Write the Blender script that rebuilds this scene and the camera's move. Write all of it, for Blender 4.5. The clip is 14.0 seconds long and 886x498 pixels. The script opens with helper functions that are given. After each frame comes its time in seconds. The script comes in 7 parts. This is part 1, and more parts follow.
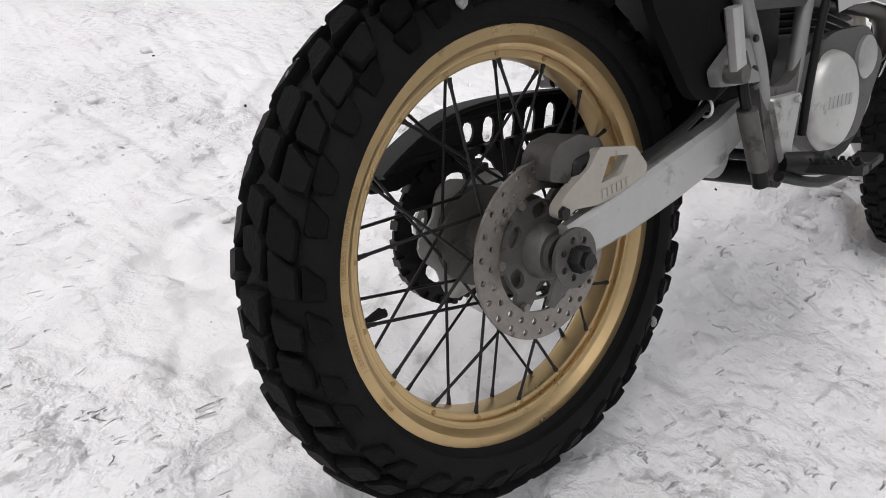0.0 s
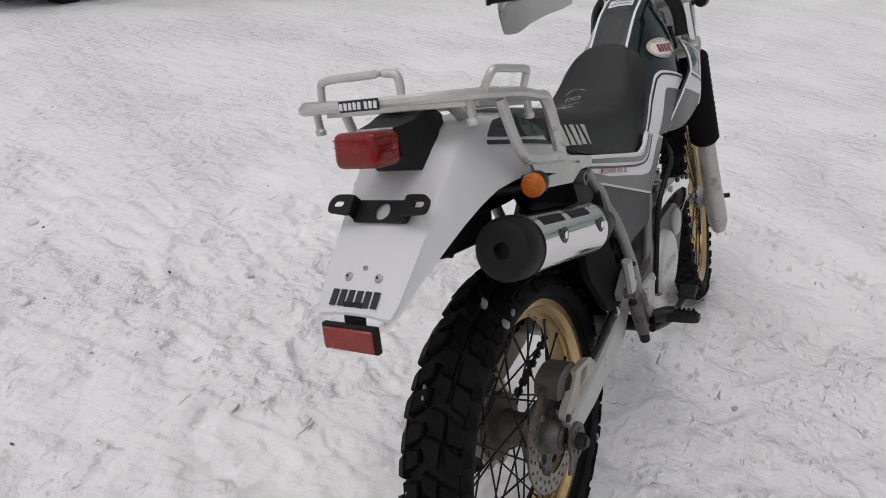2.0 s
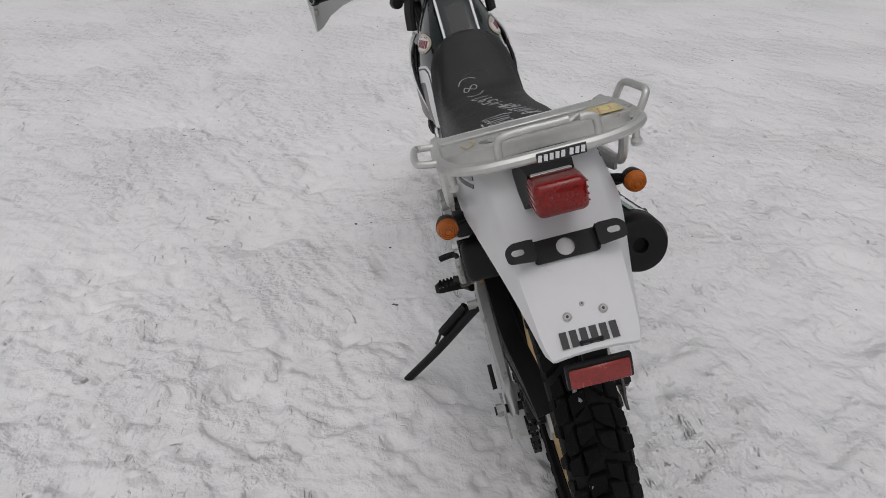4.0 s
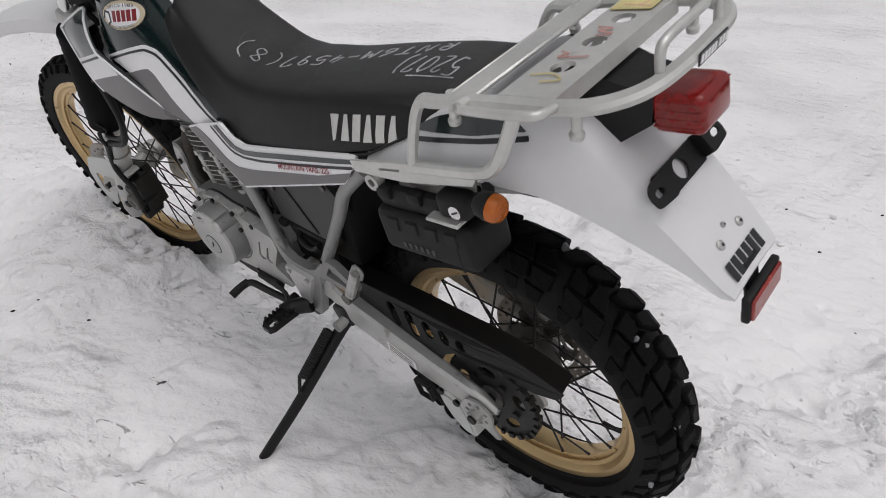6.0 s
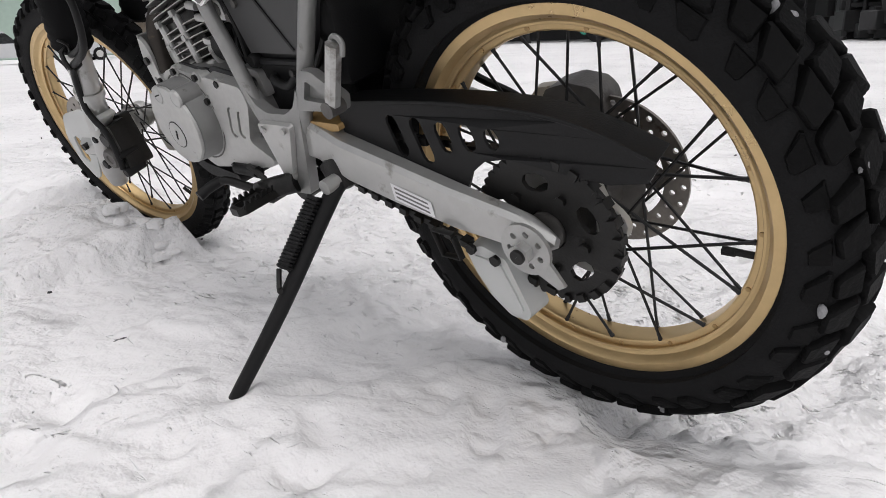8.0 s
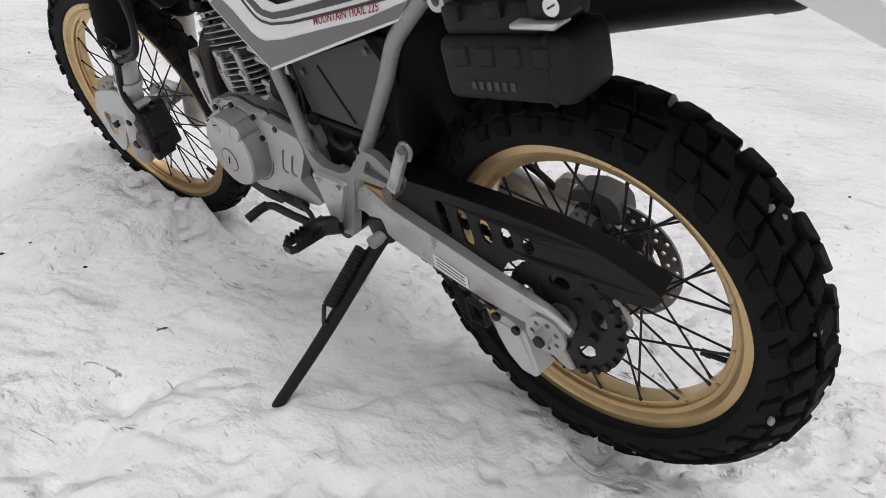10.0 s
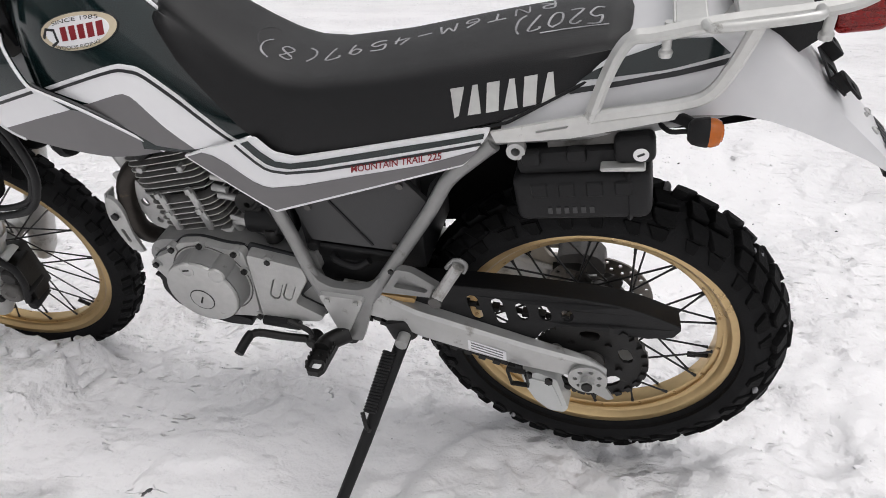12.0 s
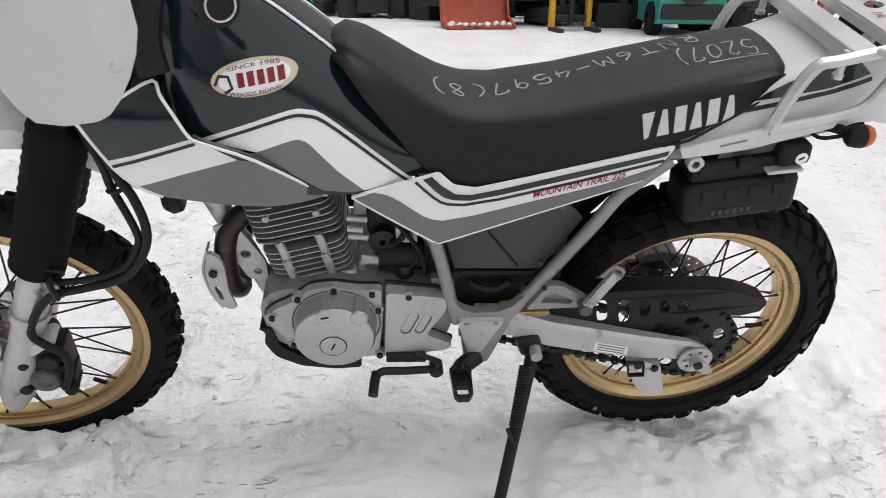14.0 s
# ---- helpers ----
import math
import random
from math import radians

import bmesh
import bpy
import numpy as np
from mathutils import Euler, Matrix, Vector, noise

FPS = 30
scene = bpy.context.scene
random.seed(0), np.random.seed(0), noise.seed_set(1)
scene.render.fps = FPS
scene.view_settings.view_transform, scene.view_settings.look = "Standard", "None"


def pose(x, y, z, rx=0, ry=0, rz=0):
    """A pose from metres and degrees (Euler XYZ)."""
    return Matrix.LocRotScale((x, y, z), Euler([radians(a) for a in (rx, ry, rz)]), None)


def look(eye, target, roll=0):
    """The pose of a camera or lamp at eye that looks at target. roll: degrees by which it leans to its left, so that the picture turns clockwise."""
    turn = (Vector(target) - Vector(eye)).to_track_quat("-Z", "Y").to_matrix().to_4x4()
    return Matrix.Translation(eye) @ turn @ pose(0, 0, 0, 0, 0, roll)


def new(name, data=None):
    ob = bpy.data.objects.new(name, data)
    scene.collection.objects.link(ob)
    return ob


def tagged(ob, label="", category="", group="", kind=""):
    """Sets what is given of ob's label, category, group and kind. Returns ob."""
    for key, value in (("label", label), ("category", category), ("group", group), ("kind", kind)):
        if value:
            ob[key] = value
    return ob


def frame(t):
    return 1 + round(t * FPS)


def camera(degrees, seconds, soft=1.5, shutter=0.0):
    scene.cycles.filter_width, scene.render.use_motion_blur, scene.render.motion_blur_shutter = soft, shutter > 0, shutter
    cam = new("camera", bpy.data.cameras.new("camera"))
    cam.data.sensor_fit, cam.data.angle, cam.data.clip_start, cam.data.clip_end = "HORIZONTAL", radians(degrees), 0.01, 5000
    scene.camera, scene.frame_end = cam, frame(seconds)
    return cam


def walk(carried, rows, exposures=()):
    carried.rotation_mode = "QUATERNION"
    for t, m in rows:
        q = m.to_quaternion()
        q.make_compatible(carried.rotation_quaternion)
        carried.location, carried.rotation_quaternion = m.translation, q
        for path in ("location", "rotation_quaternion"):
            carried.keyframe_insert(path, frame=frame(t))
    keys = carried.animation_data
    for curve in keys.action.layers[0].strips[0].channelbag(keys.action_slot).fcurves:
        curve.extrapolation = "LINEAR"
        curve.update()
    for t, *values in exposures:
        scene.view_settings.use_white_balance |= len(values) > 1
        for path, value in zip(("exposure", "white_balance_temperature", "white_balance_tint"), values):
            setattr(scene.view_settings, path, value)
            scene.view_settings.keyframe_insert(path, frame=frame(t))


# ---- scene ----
import collections
from mathutils.geometry import tessellate_polygon

cam = camera(66.7, 14.0, soft=0.5, shutter=0.15)
PATH = [
    (0, (-0.5240, -0.4734, 0.6872), (0.6473, 0.8065, -0.3078), 7.18),
    (0.5, (-0.5812, -0.5369, 0.8104), (0.5793, 0.7337, -0.2090), 8.75),
    (1, (-0.6656, -0.5448, 0.9815), (0.5382, 0.7461, 0.0409), 8.48),
    (1.5, (-0.7841, -0.4609, 1.1142), (0.5621, 0.6118, 0.0959), 4.47),
    (2, (-0.9108, -0.3035, 1.1674), (0.6372, 0.5433, 0.2259), 5.63),
    (2.5, (-1.0246, -0.1496, 1.2048), (0.6571, 0.3482, 0.2436), 8.01),
    (3, (-1.0537, 0.0522, 1.1992), (0.7041, 0.2377, 0.2633), 6.61),
    (3.2, (-1.0701, 0.1254, 1.2129), (0.6862, 0.2532, 0.2646), 6.02),
    (5.3, (-0.7072, 0.8407, 1.1791), (0.6592, -0.2786, 0.2411), 1.95),
    (5.5, (-0.6402, 0.8719, 1.1633), (0.6323, -0.3531, 0.2252), 1.65),
    (6, (-0.5016, 0.8498, 1.0487), (0.6173, -0.5160, 0.1092), 2.77),
    (6.5, (-0.4267, 0.7718, 0.8421), (0.7707, -0.5993, 0.0137), 1.31),
    (7, (-0.4213, 0.7063, 0.6270), (0.8710, -0.6837, -0.0038), 0.39),
    (7.5, (-0.4281, 0.7053, 0.5051), (0.9017, -0.6820, -0.0492), -1.88),
    (7.7, (-0.4288, 0.7041, 0.4983), (0.8966, -0.6822, -0.0686), -2.26),
    (9.8, (-0.4146, 0.7798, 0.7036), (0.7856, -0.5702, -0.1549), 2.37),
    (10, (-0.4055, 0.8252, 0.7505), (0.7787, -0.5569, -0.0786), 3.79),
    (10.5, (-0.3541, 0.8767, 0.8349), (0.6354, -0.6424, -0.0098), 0.00),
    (11, (-0.2375, 0.9231, 0.8972), (0.6489, -0.6969, 0.1292), -3.57),
    (11.5, (-0.1097, 1.0419, 0.9135), (0.6178, -0.6571, 0.1493), -0.45),
    (12, (-0.0094, 1.0958, 0.9364), (0.4616, -0.6648, 0.1128), -0.27),
    (12.5, (0.1197, 1.1099, 0.9246), (0.3133, -0.7256, 0.1542), 0.48),
    (13, (0.2564, 1.1605, 0.9525), (0.3838, -0.6739, 0.1659), 1.11),
    (13.5, (0.4200, 1.2269, 0.9740), (0.2963, -0.6230, 0.2240), 0.80),
    (14, (0.5699, 1.2044, 0.9568), (0.4302, -0.6406, 0.1976), 0.19),
]
walk(cam, [(t, look(eye, target, roll)) for t, eye, target, roll in PATH], [(0.0, -0.20, 6500, 12), (0.5, -0.30, 6500, 12), (1.0, -0.29, 6500, 12), (1.5, -0.44, 6500, 12), (3.0, -0.88, 6500, 12), (5.5, -0.71, 6500, 12), (6.5, -0.35, 6500, 12), (7.5, -0.15, 6500, 12), (10.0, -0.32, 6500, 12), (11.5, -0.13, 6500, 12), (14.0, -0.13, 6500, 12)])

# ---- overcast winter daylight ----
world = bpy.data.worlds.new("overcast")
scene.world = world
world.use_nodes = True
wn = world.node_tree.nodes
sky = wn.new("ShaderNodeTexSky")
sky.sky_type, sky.sun_disc = "NISHITA", False
sky.sun_elevation, sky.sun_rotation = radians(74), radians(285)
sky.air_density, sky.dust_density, sky.ozone_density = 1.0, 5.0, 1.0
flat_sky = wn.new("ShaderNodeHueSaturation")
flat_sky.inputs["Saturation"].default_value = 0.12
world.node_tree.links.new(sky.outputs[0], flat_sky.inputs["Color"])
world.node_tree.links.new(flat_sky.outputs[0], wn["Background"].inputs[0])
wn["Background"].inputs[1].default_value = 0.15
sun = new("sun", bpy.data.lights.new("sun", "SUN"))
sun.data.energy, sun.data.angle, sun.data.color = 0.6, radians(90), (1.0, 0.98, 0.95)
sun.matrix_world = look((-1.2, 2.2, 3.0), (0, 0, 0))


# ---- materials ----
def material(name, color, rough=0.5, metal=0.0, vary=0.15, grain=40.0, bump=0.0, bump_scale=200.0, coat=0.0, spread=0.0, stain=None, stain_scale=8.0, stain_at=0.62, spec=0.5):
    """Procedural surface: two scales of tone change, optional stains of their own colour, fine relief."""
    m = bpy.data.materials.new(name)
    m.use_nodes = True
    n, l = m.node_tree.nodes, m.node_tree.links
    b = n["Principled BSDF"]
    b.inputs["Metallic"].default_value = metal
    b.inputs["Coat Weight"].default_value = coat
    b.inputs["Coat Roughness"].default_value = 0.08
    b.inputs["Specular IOR Level"].default_value = spec
    tex = n.new("ShaderNodeTexCoord")
    big, fine = n.new("ShaderNodeTexNoise"), n.new("ShaderNodeTexNoise")
    big.inputs["Scale"].default_value, fine.inputs["Scale"].default_value = grain * 0.22, grain * 3.0
    big.inputs["Detail"].default_value, fine.inputs["Detail"].default_value = 5, 4
    for t in (big, fine):
        l.new(tex.outputs["Object"], t.inputs["Vector"])
    both = n.new("ShaderNodeMath")
    both.operation = "MULTIPLY_ADD"
    l.new(fine.outputs[0], both.inputs[0])
    both.inputs[1].default_value = 0.5
    l.new(big.outputs[0], both.inputs[2])
    tone = n.new("ShaderNodeMapRange")
    tone.inputs[1].default_value, tone.inputs[2].default_value = 0.5, 1.0
    tone.inputs[3].default_value, tone.inputs[4].default_value = 1 - vary, 1 + vary
    l.new(both.outputs[0], tone.inputs[0])
    if spread:
        info = n.new("ShaderNodeObjectInfo")
        each = n.new("ShaderNodeMapRange")
        each.inputs[3].default_value, each.inputs[4].default_value = 1 - spread, 1 + spread
        l.new(info.outputs["Random"], each.inputs[0])
        times = n.new("ShaderNodeMath")
        times.operation = "MULTIPLY"
        l.new(tone.outputs[0], times.inputs[0])
        l.new(each.outputs[0], times.inputs[1])
        tone = times
    mix = n.new("ShaderNodeVectorMath")
    mix.operation = "SCALE"
    mix.inputs[0].default_value = color
    l.new(tone.outputs[0], mix.inputs["Scale"])
    out = mix.outputs[0]
    if stain:
        spots = n.new("ShaderNodeTexNoise")
        spots.inputs["Scale"].default_value, spots.inputs["Detail"].default_value = stain_scale, 8
        spots.inputs["Roughness"].default_value = 0.65
        l.new(tex.outputs["Object"], spots.inputs["Vector"])
        cut = n.new("ShaderNodeMapRange")
        cut.inputs[1].default_value, cut.inputs[2].default_value = stain_at, stain_at + 0.07
        l.new(spots.outputs[0], cut.inputs[0])
        lay = n.new("ShaderNodeMix")
        lay.data_type = "RGBA"
        l.new(cut.outputs[0], lay.inputs[0])
        l.new(out, lay.inputs[6])
        lay.inputs[7].default_value = (*stain, 1)
        out = lay.outputs[2]
    l.new(out, b.inputs["Base Color"])
    r = n.new("ShaderNodeMapRange")
    r.inputs[1].default_value, r.inputs[2].default_value = 0.4, 1.1
    r.inputs[3].default_value, r.inputs[4].default_value = max(rough - 0.1, 0.03), min(rough + 0.1, 1)
    l.new(both.outputs[0], r.inputs[0])
    l.new(r.outputs[0], b.inputs["Roughness"])
    if bump:
        relief = n.new("ShaderNodeTexNoise")
        relief.inputs["Scale"].default_value, relief.inputs["Detail"].default_value = bump_scale, 6
        l.new(tex.outputs["Object"], relief.inputs["Vector"])
        bm_ = n.new("ShaderNodeBump")
        bm_.inputs["Strength"].default_value, bm_.inputs["Distance"].default_value = min(bump, 1.0), 0.002
        l.new(relief.outputs[0], bm_.inputs["Height"])
        l.new(bm_.outputs[0], b.inputs["Normal"])
    return m


RUBBER = material("tyre_rubber", (0.0085, 0.0085, 0.009), 0.72, vary=0.35, grain=30, bump=0.5, bump_scale=350, stain=(0.03, 0.03, 0.03), stain_scale=45, stain_at=0.70, spec=0.16)
BLOCK = material("tread_rubber", (0.0042, 0.0042, 0.0044), 0.66, vary=0.5, grain=40, bump=0.8, bump_scale=160, spread=0.35, stain=(0.05, 0.05, 0.052), stain_scale=38, stain_at=0.70, spec=0.12)
GOLD = material("gold_anodised", (0.60, 0.435, 0.225), 0.32, 0.78, vary=0.10, grain=25, bump=0.12, bump_scale=500, stain=(0.30, 0.21, 0.10), stain_scale=14, stain_at=0.66)
SPOKE = material("black_steel", (0.02, 0.02, 0.021), 0.45, 0.4)
BLACK = material("black_plastic", (0.0065, 0.0065, 0.007), 0.52, vary=0.25, bump=0.25, bump_scale=400, spec=0.28)
MATT = material("matt_black_plastic", (0.0045, 0.0045, 0.005), 0.75, vary=0.3, bump=0.3, bump_scale=300, spec=0.14, stain=(0.02, 0.02, 0.02), stain_scale=18, stain_at=0.66)
CHAIN = material("oily_steel", (0.014, 0.0135, 0.013), 0.46, 0.4, vary=0.5, grain=50, bump=0.2, bump_scale=300, stain=(0.04, 0.037, 0.033), stain_scale=40, stain_at=0.66)
SILVER = material("silver_paint", (0.50, 0.50, 0.49), 0.38, 0.55, vary=0.10, grain=20, bump=0.12, bump_scale=300, stain=(0.30, 0.29, 0.27), stain_scale=16, stain_at=0.57)
FRAME = material("frame_paint", (0.28, 0.28, 0.275), 0.42, 0.45, vary=0.12, grain=22, bump=0.15, bump_scale=300, stain=(0.15, 0.145, 0.135), stain_scale=24, stain_at=0.63)
CAST = material("cast_aluminium", (0.46, 0.46, 0.45), 0.42, 0.55, vary=0.14, grain=25, bump=0.3, bump_scale=260, stain=(0.30, 0.29, 0.275), stain_scale=30, stain_at=0.66)
ALLOY = material("rack_alloy", (0.58, 0.58, 0.56), 0.42, 0.55, vary=0.12, grain=30, stain=(0.33, 0.32, 0.30), stain_scale=26, stain_at=0.64)
DISC = material("disc_steel", (0.25, 0.23, 0.21), 0.34, 0.8, vary=0.25, grain=60, stain=(0.13, 0.10, 0.08), stain_scale=26, stain_at=0.60)
PIPE = material("heat_stained_steel", (0.040, 0.035, 0.031), 0.4, 0.75, vary=0.3, grain=25, stain=(0.10, 0.075, 0.055), stain_scale=14, stain_at=0.62)
CHROME = material("chrome", (0.75, 0.75, 0.75), 0.09, 1.0, vary=0.03, stain=(0.35, 0.34, 0.33), stain_scale=18, stain_at=0.72)
GRIME = material("grimy_cast", (0.115, 0.11, 0.105), 0.5, 0.45, vary=0.25, grain=30, bump=0.3, bump_scale=300, stain=(0.06, 0.055, 0.05), stain_scale=20, stain_at=0.58)
WHITE = material("white_plastic", (0.66, 0.66, 0.67), 0.35, vary=0.04, grain=12, stain=(0.55, 0.54, 0.52), stain_scale=14, stain_at=0.70)
ICE = material("packed_snow_bits", (0.30, 0.30, 0.31), 0.7, vary=0.35, grain=200, bump=0.6, bump_scale=500)
FIN_SHADE = material("sooted_fin", (0.20, 0.195, 0.19), 0.6, 0.3, vary=0.35, grain=60, bump=0.3, bump_scale=300, stain=(0.10, 0.097, 0.093), stain_scale=40, stain_at=0.6)
GUARD = material("guard_plastic", (0.55, 0.56, 0.55), 0.45, vary=0.05, grain=10)
GREEN = material("dark_green_paint", (0.0055, 0.0140, 0.0145), 0.14, vary=0.15, grain=10, coat=0.45, spec=0.4)
GREY = material("grey_decal", (0.155, 0.15, 0.152), 0.4, vary=0.06, grain=15)
DECAL = material("white_decal", (0.80, 0.80, 0.81), 0.35, vary=0.04, grain=15)
INK = material("black_decal", (0.012, 0.013, 0.015), 0.35)
SEAT = material("seat_vinyl", (0.0075, 0.0075, 0.008), 0.5, vary=0.2, grain=16, bump=0.35, bump_scale=900, spec=0.3)


def paint_top_sheen(mat, sheen, amount):
    """Sky sheen painted onto upward-facing vinyl, with some dust and chalk, in uneven patches."""
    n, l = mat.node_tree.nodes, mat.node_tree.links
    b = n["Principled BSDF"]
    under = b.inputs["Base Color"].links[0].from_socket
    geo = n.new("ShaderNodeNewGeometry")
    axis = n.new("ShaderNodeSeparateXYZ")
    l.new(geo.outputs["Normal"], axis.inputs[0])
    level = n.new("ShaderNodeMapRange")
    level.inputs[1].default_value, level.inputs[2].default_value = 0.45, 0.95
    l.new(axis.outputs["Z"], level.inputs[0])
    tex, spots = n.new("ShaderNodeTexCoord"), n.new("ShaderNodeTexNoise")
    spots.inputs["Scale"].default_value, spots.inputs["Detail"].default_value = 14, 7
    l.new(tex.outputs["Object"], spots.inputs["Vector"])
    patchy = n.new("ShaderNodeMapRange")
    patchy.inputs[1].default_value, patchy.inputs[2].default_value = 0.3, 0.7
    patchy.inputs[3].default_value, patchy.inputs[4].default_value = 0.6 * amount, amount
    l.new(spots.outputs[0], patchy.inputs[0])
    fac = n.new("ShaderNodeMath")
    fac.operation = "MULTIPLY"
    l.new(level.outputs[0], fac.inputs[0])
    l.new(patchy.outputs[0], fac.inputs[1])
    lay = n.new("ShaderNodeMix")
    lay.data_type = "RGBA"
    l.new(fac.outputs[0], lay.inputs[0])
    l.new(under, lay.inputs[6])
    lay.inputs[7].default_value = (*sheen, 1)
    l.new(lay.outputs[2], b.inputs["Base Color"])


# the seat's top gets a paler colour in place of reflected sky
paint_top_sheen(SEAT, (0.046, 0.046, 0.046), 0.8)
CHALK = material("chalk", (0.30, 0.30, 0.31), 0.9, vary=0.5, grain=120)
DARKGREY = material("dark_grey_plastic", (0.040, 0.040, 0.041), 0.5, vary=0.15, bump=0.2, bump_scale=500)
RED = material("red_lens", (0.42, 0.012, 0.009), 0.10, vary=0.2, grain=60, coat=0.15, spec=0.3)
RED.node_tree.nodes["Principled BSDF"].inputs["Transmission Weight"].default_value = 0.55
REFLECT = material("red_reflector", (0.26, 0.030, 0.025), 0.25, vary=0.25, grain=90)
AMBER = material("amber_lens", (0.50, 0.125, 0.012), 0.15, vary=0.2, grain=60, coat=0.2, spec=0.35)
TAN = material("tan_slider", (0.42, 0.27, 0.11), 0.5, vary=0.2)
REDINK = material("red_print", (0.22, 0.008, 0.014), 0.4)
CREAM = material("cream_print", (0.58, 0.50, 0.36), 0.4, vary=0.05)
GREYCAL = material("caliper_bracket_paint", (0.44, 0.41, 0.36), 0.5, 0.25, vary=0.12, stain=(0.25, 0.22, 0.18), stain_scale=20)
YELLOWED = material("yellow_crayon", (0.58, 0.50, 0.24), 0.8, vary=0.3, grain=150)
REDCRAYON = material("red_crayon", (0.50, 0.27, 0.24), 0.8, vary=0.4, grain=150)
TEAL = material("teal_paint", (0.03, 0.26, 0.19), 0.45, vary=0.15, grain=3)
RUSTRED = material("orange_red_paint", (0.38, 0.07, 0.03), 0.6, vary=0.3, grain=4, stain=(0.10, 0.05, 0.035), stain_scale=3, stain_at=0.58)
YELLOW = material("yellow_paint", (0.55, 0.30, 0.02), 0.5, vary=0.2, grain=4)
MACHINE = material("dark_machine_steel", (0.022, 0.022, 0.023), 0.6, 0.2, vary=0.5, grain=5)
CARPAINT = material("car_paint", (0.55, 0.56, 0.57), 0.25, vary=0.05, grain=2, coat=0.5)
GLASS = material("dark_glass", (0.02, 0.022, 0.024), 0.06, coat=0.6)
WALLGREEN = material("pale_green_sheet_wall", (0.36, 0.46, 0.40), 0.6, vary=0.1, grain=1.0)
WALLDARK = material("green_trim", (0.05, 0.16, 0.10), 0.6, vary=0.1, grain=1.0)


# ---- mesh helpers ----
def part(name, bm, mat, parent, label="", smooth=40):
    me = bpy.data.meshes.new(name)
    bmesh.ops.recalc_face_normals(bm, faces=bm.faces)
    bm.to_mesh(me)
    bm.free()
    me.materials.append(mat)
    if smooth:
        me.shade_smooth()
        me.set_sharp_from_angle(angle=radians(smooth))
    ob = new(name, me)
    ob.parent = parent
    if label:
        ob["label"] = label
    return ob


def again(ob, m, parent=None):
    """Another object on the same mesh, as a part of the same thing."""
    o = new(ob.name.split(".")[0], ob.data)
    o.parent = parent or ob.parent
    o.matrix_basis = m
    if "label" in ob:
        o["label"] = ob["label"]
    return o


def thing(name, m=None):
    e = new(name)
    e.empty_display_size = 0.1
    if m:
        e.matrix_world = m
    return e


def curve(points, steps=6, closed=False):
    """Catmull-Rom through the points."""
    p = [Vector(q) for q in points]
    n, out = len(p), []
    for i in range(n if closed else n - 1):
        a, b, c, d = (p[(i + k) % n] if closed else p[min(max(i + k, 0), n - 1)] for k in (-1, 0, 1, 2))
        for s in range(steps):
            t = s / steps
            out.append(0.5 * (2 * b + (c - a) * t + (2 * a - 5 * b + 4 * c - d) * t * t + (3 * b - a - 3 * c + d) * t ** 3))
    if not closed:
        out.append(p[-1])
    return out


def sweep(points, section, closed=False, up=(0, 1, 0), bm=None, scale=None):
    """A section (list of (a, b)) carried along a line; a lies along 'up', b across."""
    bm = bm or bmesh.new()
    rings, n = [], len(points)
    for i, p in enumerate(points):
        prev, nxt = (points[(i - 1) % n], points[(i + 1) % n]) if closed else (points[max(i - 1, 0)], points[min(i + 1, n - 1)])
        t = (Vector(nxt) - Vector(prev)).normalized()
        u = Vector(up)
        u = (u - u.dot(t) * t)
        u = u.normalized() if u.length > 1e-4 else t.orthogonal().normalized()
        v = t.cross(u)
        k = scale[i] if scale else 1.0
        rings.append([bm.verts.new(Vector(p) + k * (a * u + b * v)) for a, b in section])
    m = len(section)
    for i in range(n if closed else n - 1):
        r, s = rings[i], rings[(i + 1) % n]
        for j in range(m):
            bm.faces.new((r[j], r[(j + 1) % m], s[(j + 1) % m], s[j]))
    if not closed:
        bm.faces.new(rings[0][::-1])
        bm.faces.new(rings[-1])
    return bm


def ring(r, n=12, sx=1.0):
    return [(sx * r * math.cos(2 * math.pi * k / n), r * math.sin(2 * math.pi * k / n)) for k in range(n)]


def bar(w, h, c=0.25):
    """A flat section with its corners cut: w along 'up', h across."""
    a, b, e = w / 2, h / 2, c * min(w, h)
    return [(a, b - e), (a - e, b), (-a + e, b), (-a, b - e), (-a, -b + e), (-a + e, -b), (a - e, -b), (a, -b + e)]


def tube(points, r, n=12, steps=5, closed=False, bm=None, taper=None):
    pts = curve(points, steps, closed) if steps > 1 else [Vector(p) for p in points]
    scale = None
    if taper:
        scale = [taper[0] + (taper[1] - taper[0]) * i / (len(pts) - 1) for i in range(len(pts))]
    return sweep(pts, ring(r, n), closed, (0.02, 1, 0.03), bm, scale)


def lathe(profile, n=48, centre=(0, 0, 0), axis="y", closed=False, bm=None, sector=None):
    """Profile of (radius, along) turned round the axis."""
    bm = bm or bmesh.new()
    c, rings = Vector(centre), []
    lo, hi = sector or (0, 2 * math.pi)
    for k in range(n if not sector else n + 1):
        a = lo + (hi - lo) * k / n
        row = []
        for r, s in profile:
            u, v = r * math.cos(a), r * math.sin(a)
            row.append(bm.verts.new(c + {"y": Vector((u, s, v)), "x": Vector((s, u, v)), "z": Vector((u, v, s))}[axis]))
        rings.append(row)
    m = len(profile)
    for k in range(n):
        r, s = rings[k], rings[(k + 1) % len(rings)]
        for j in range(m if closed else m - 1):
            bm.faces.new((r[j], r[(j + 1) % m], s[(j + 1) % m], s[j]))
    bmesh.ops.remove_doubles(bm, verts=bm.verts, dist=1e-5)
    return bm


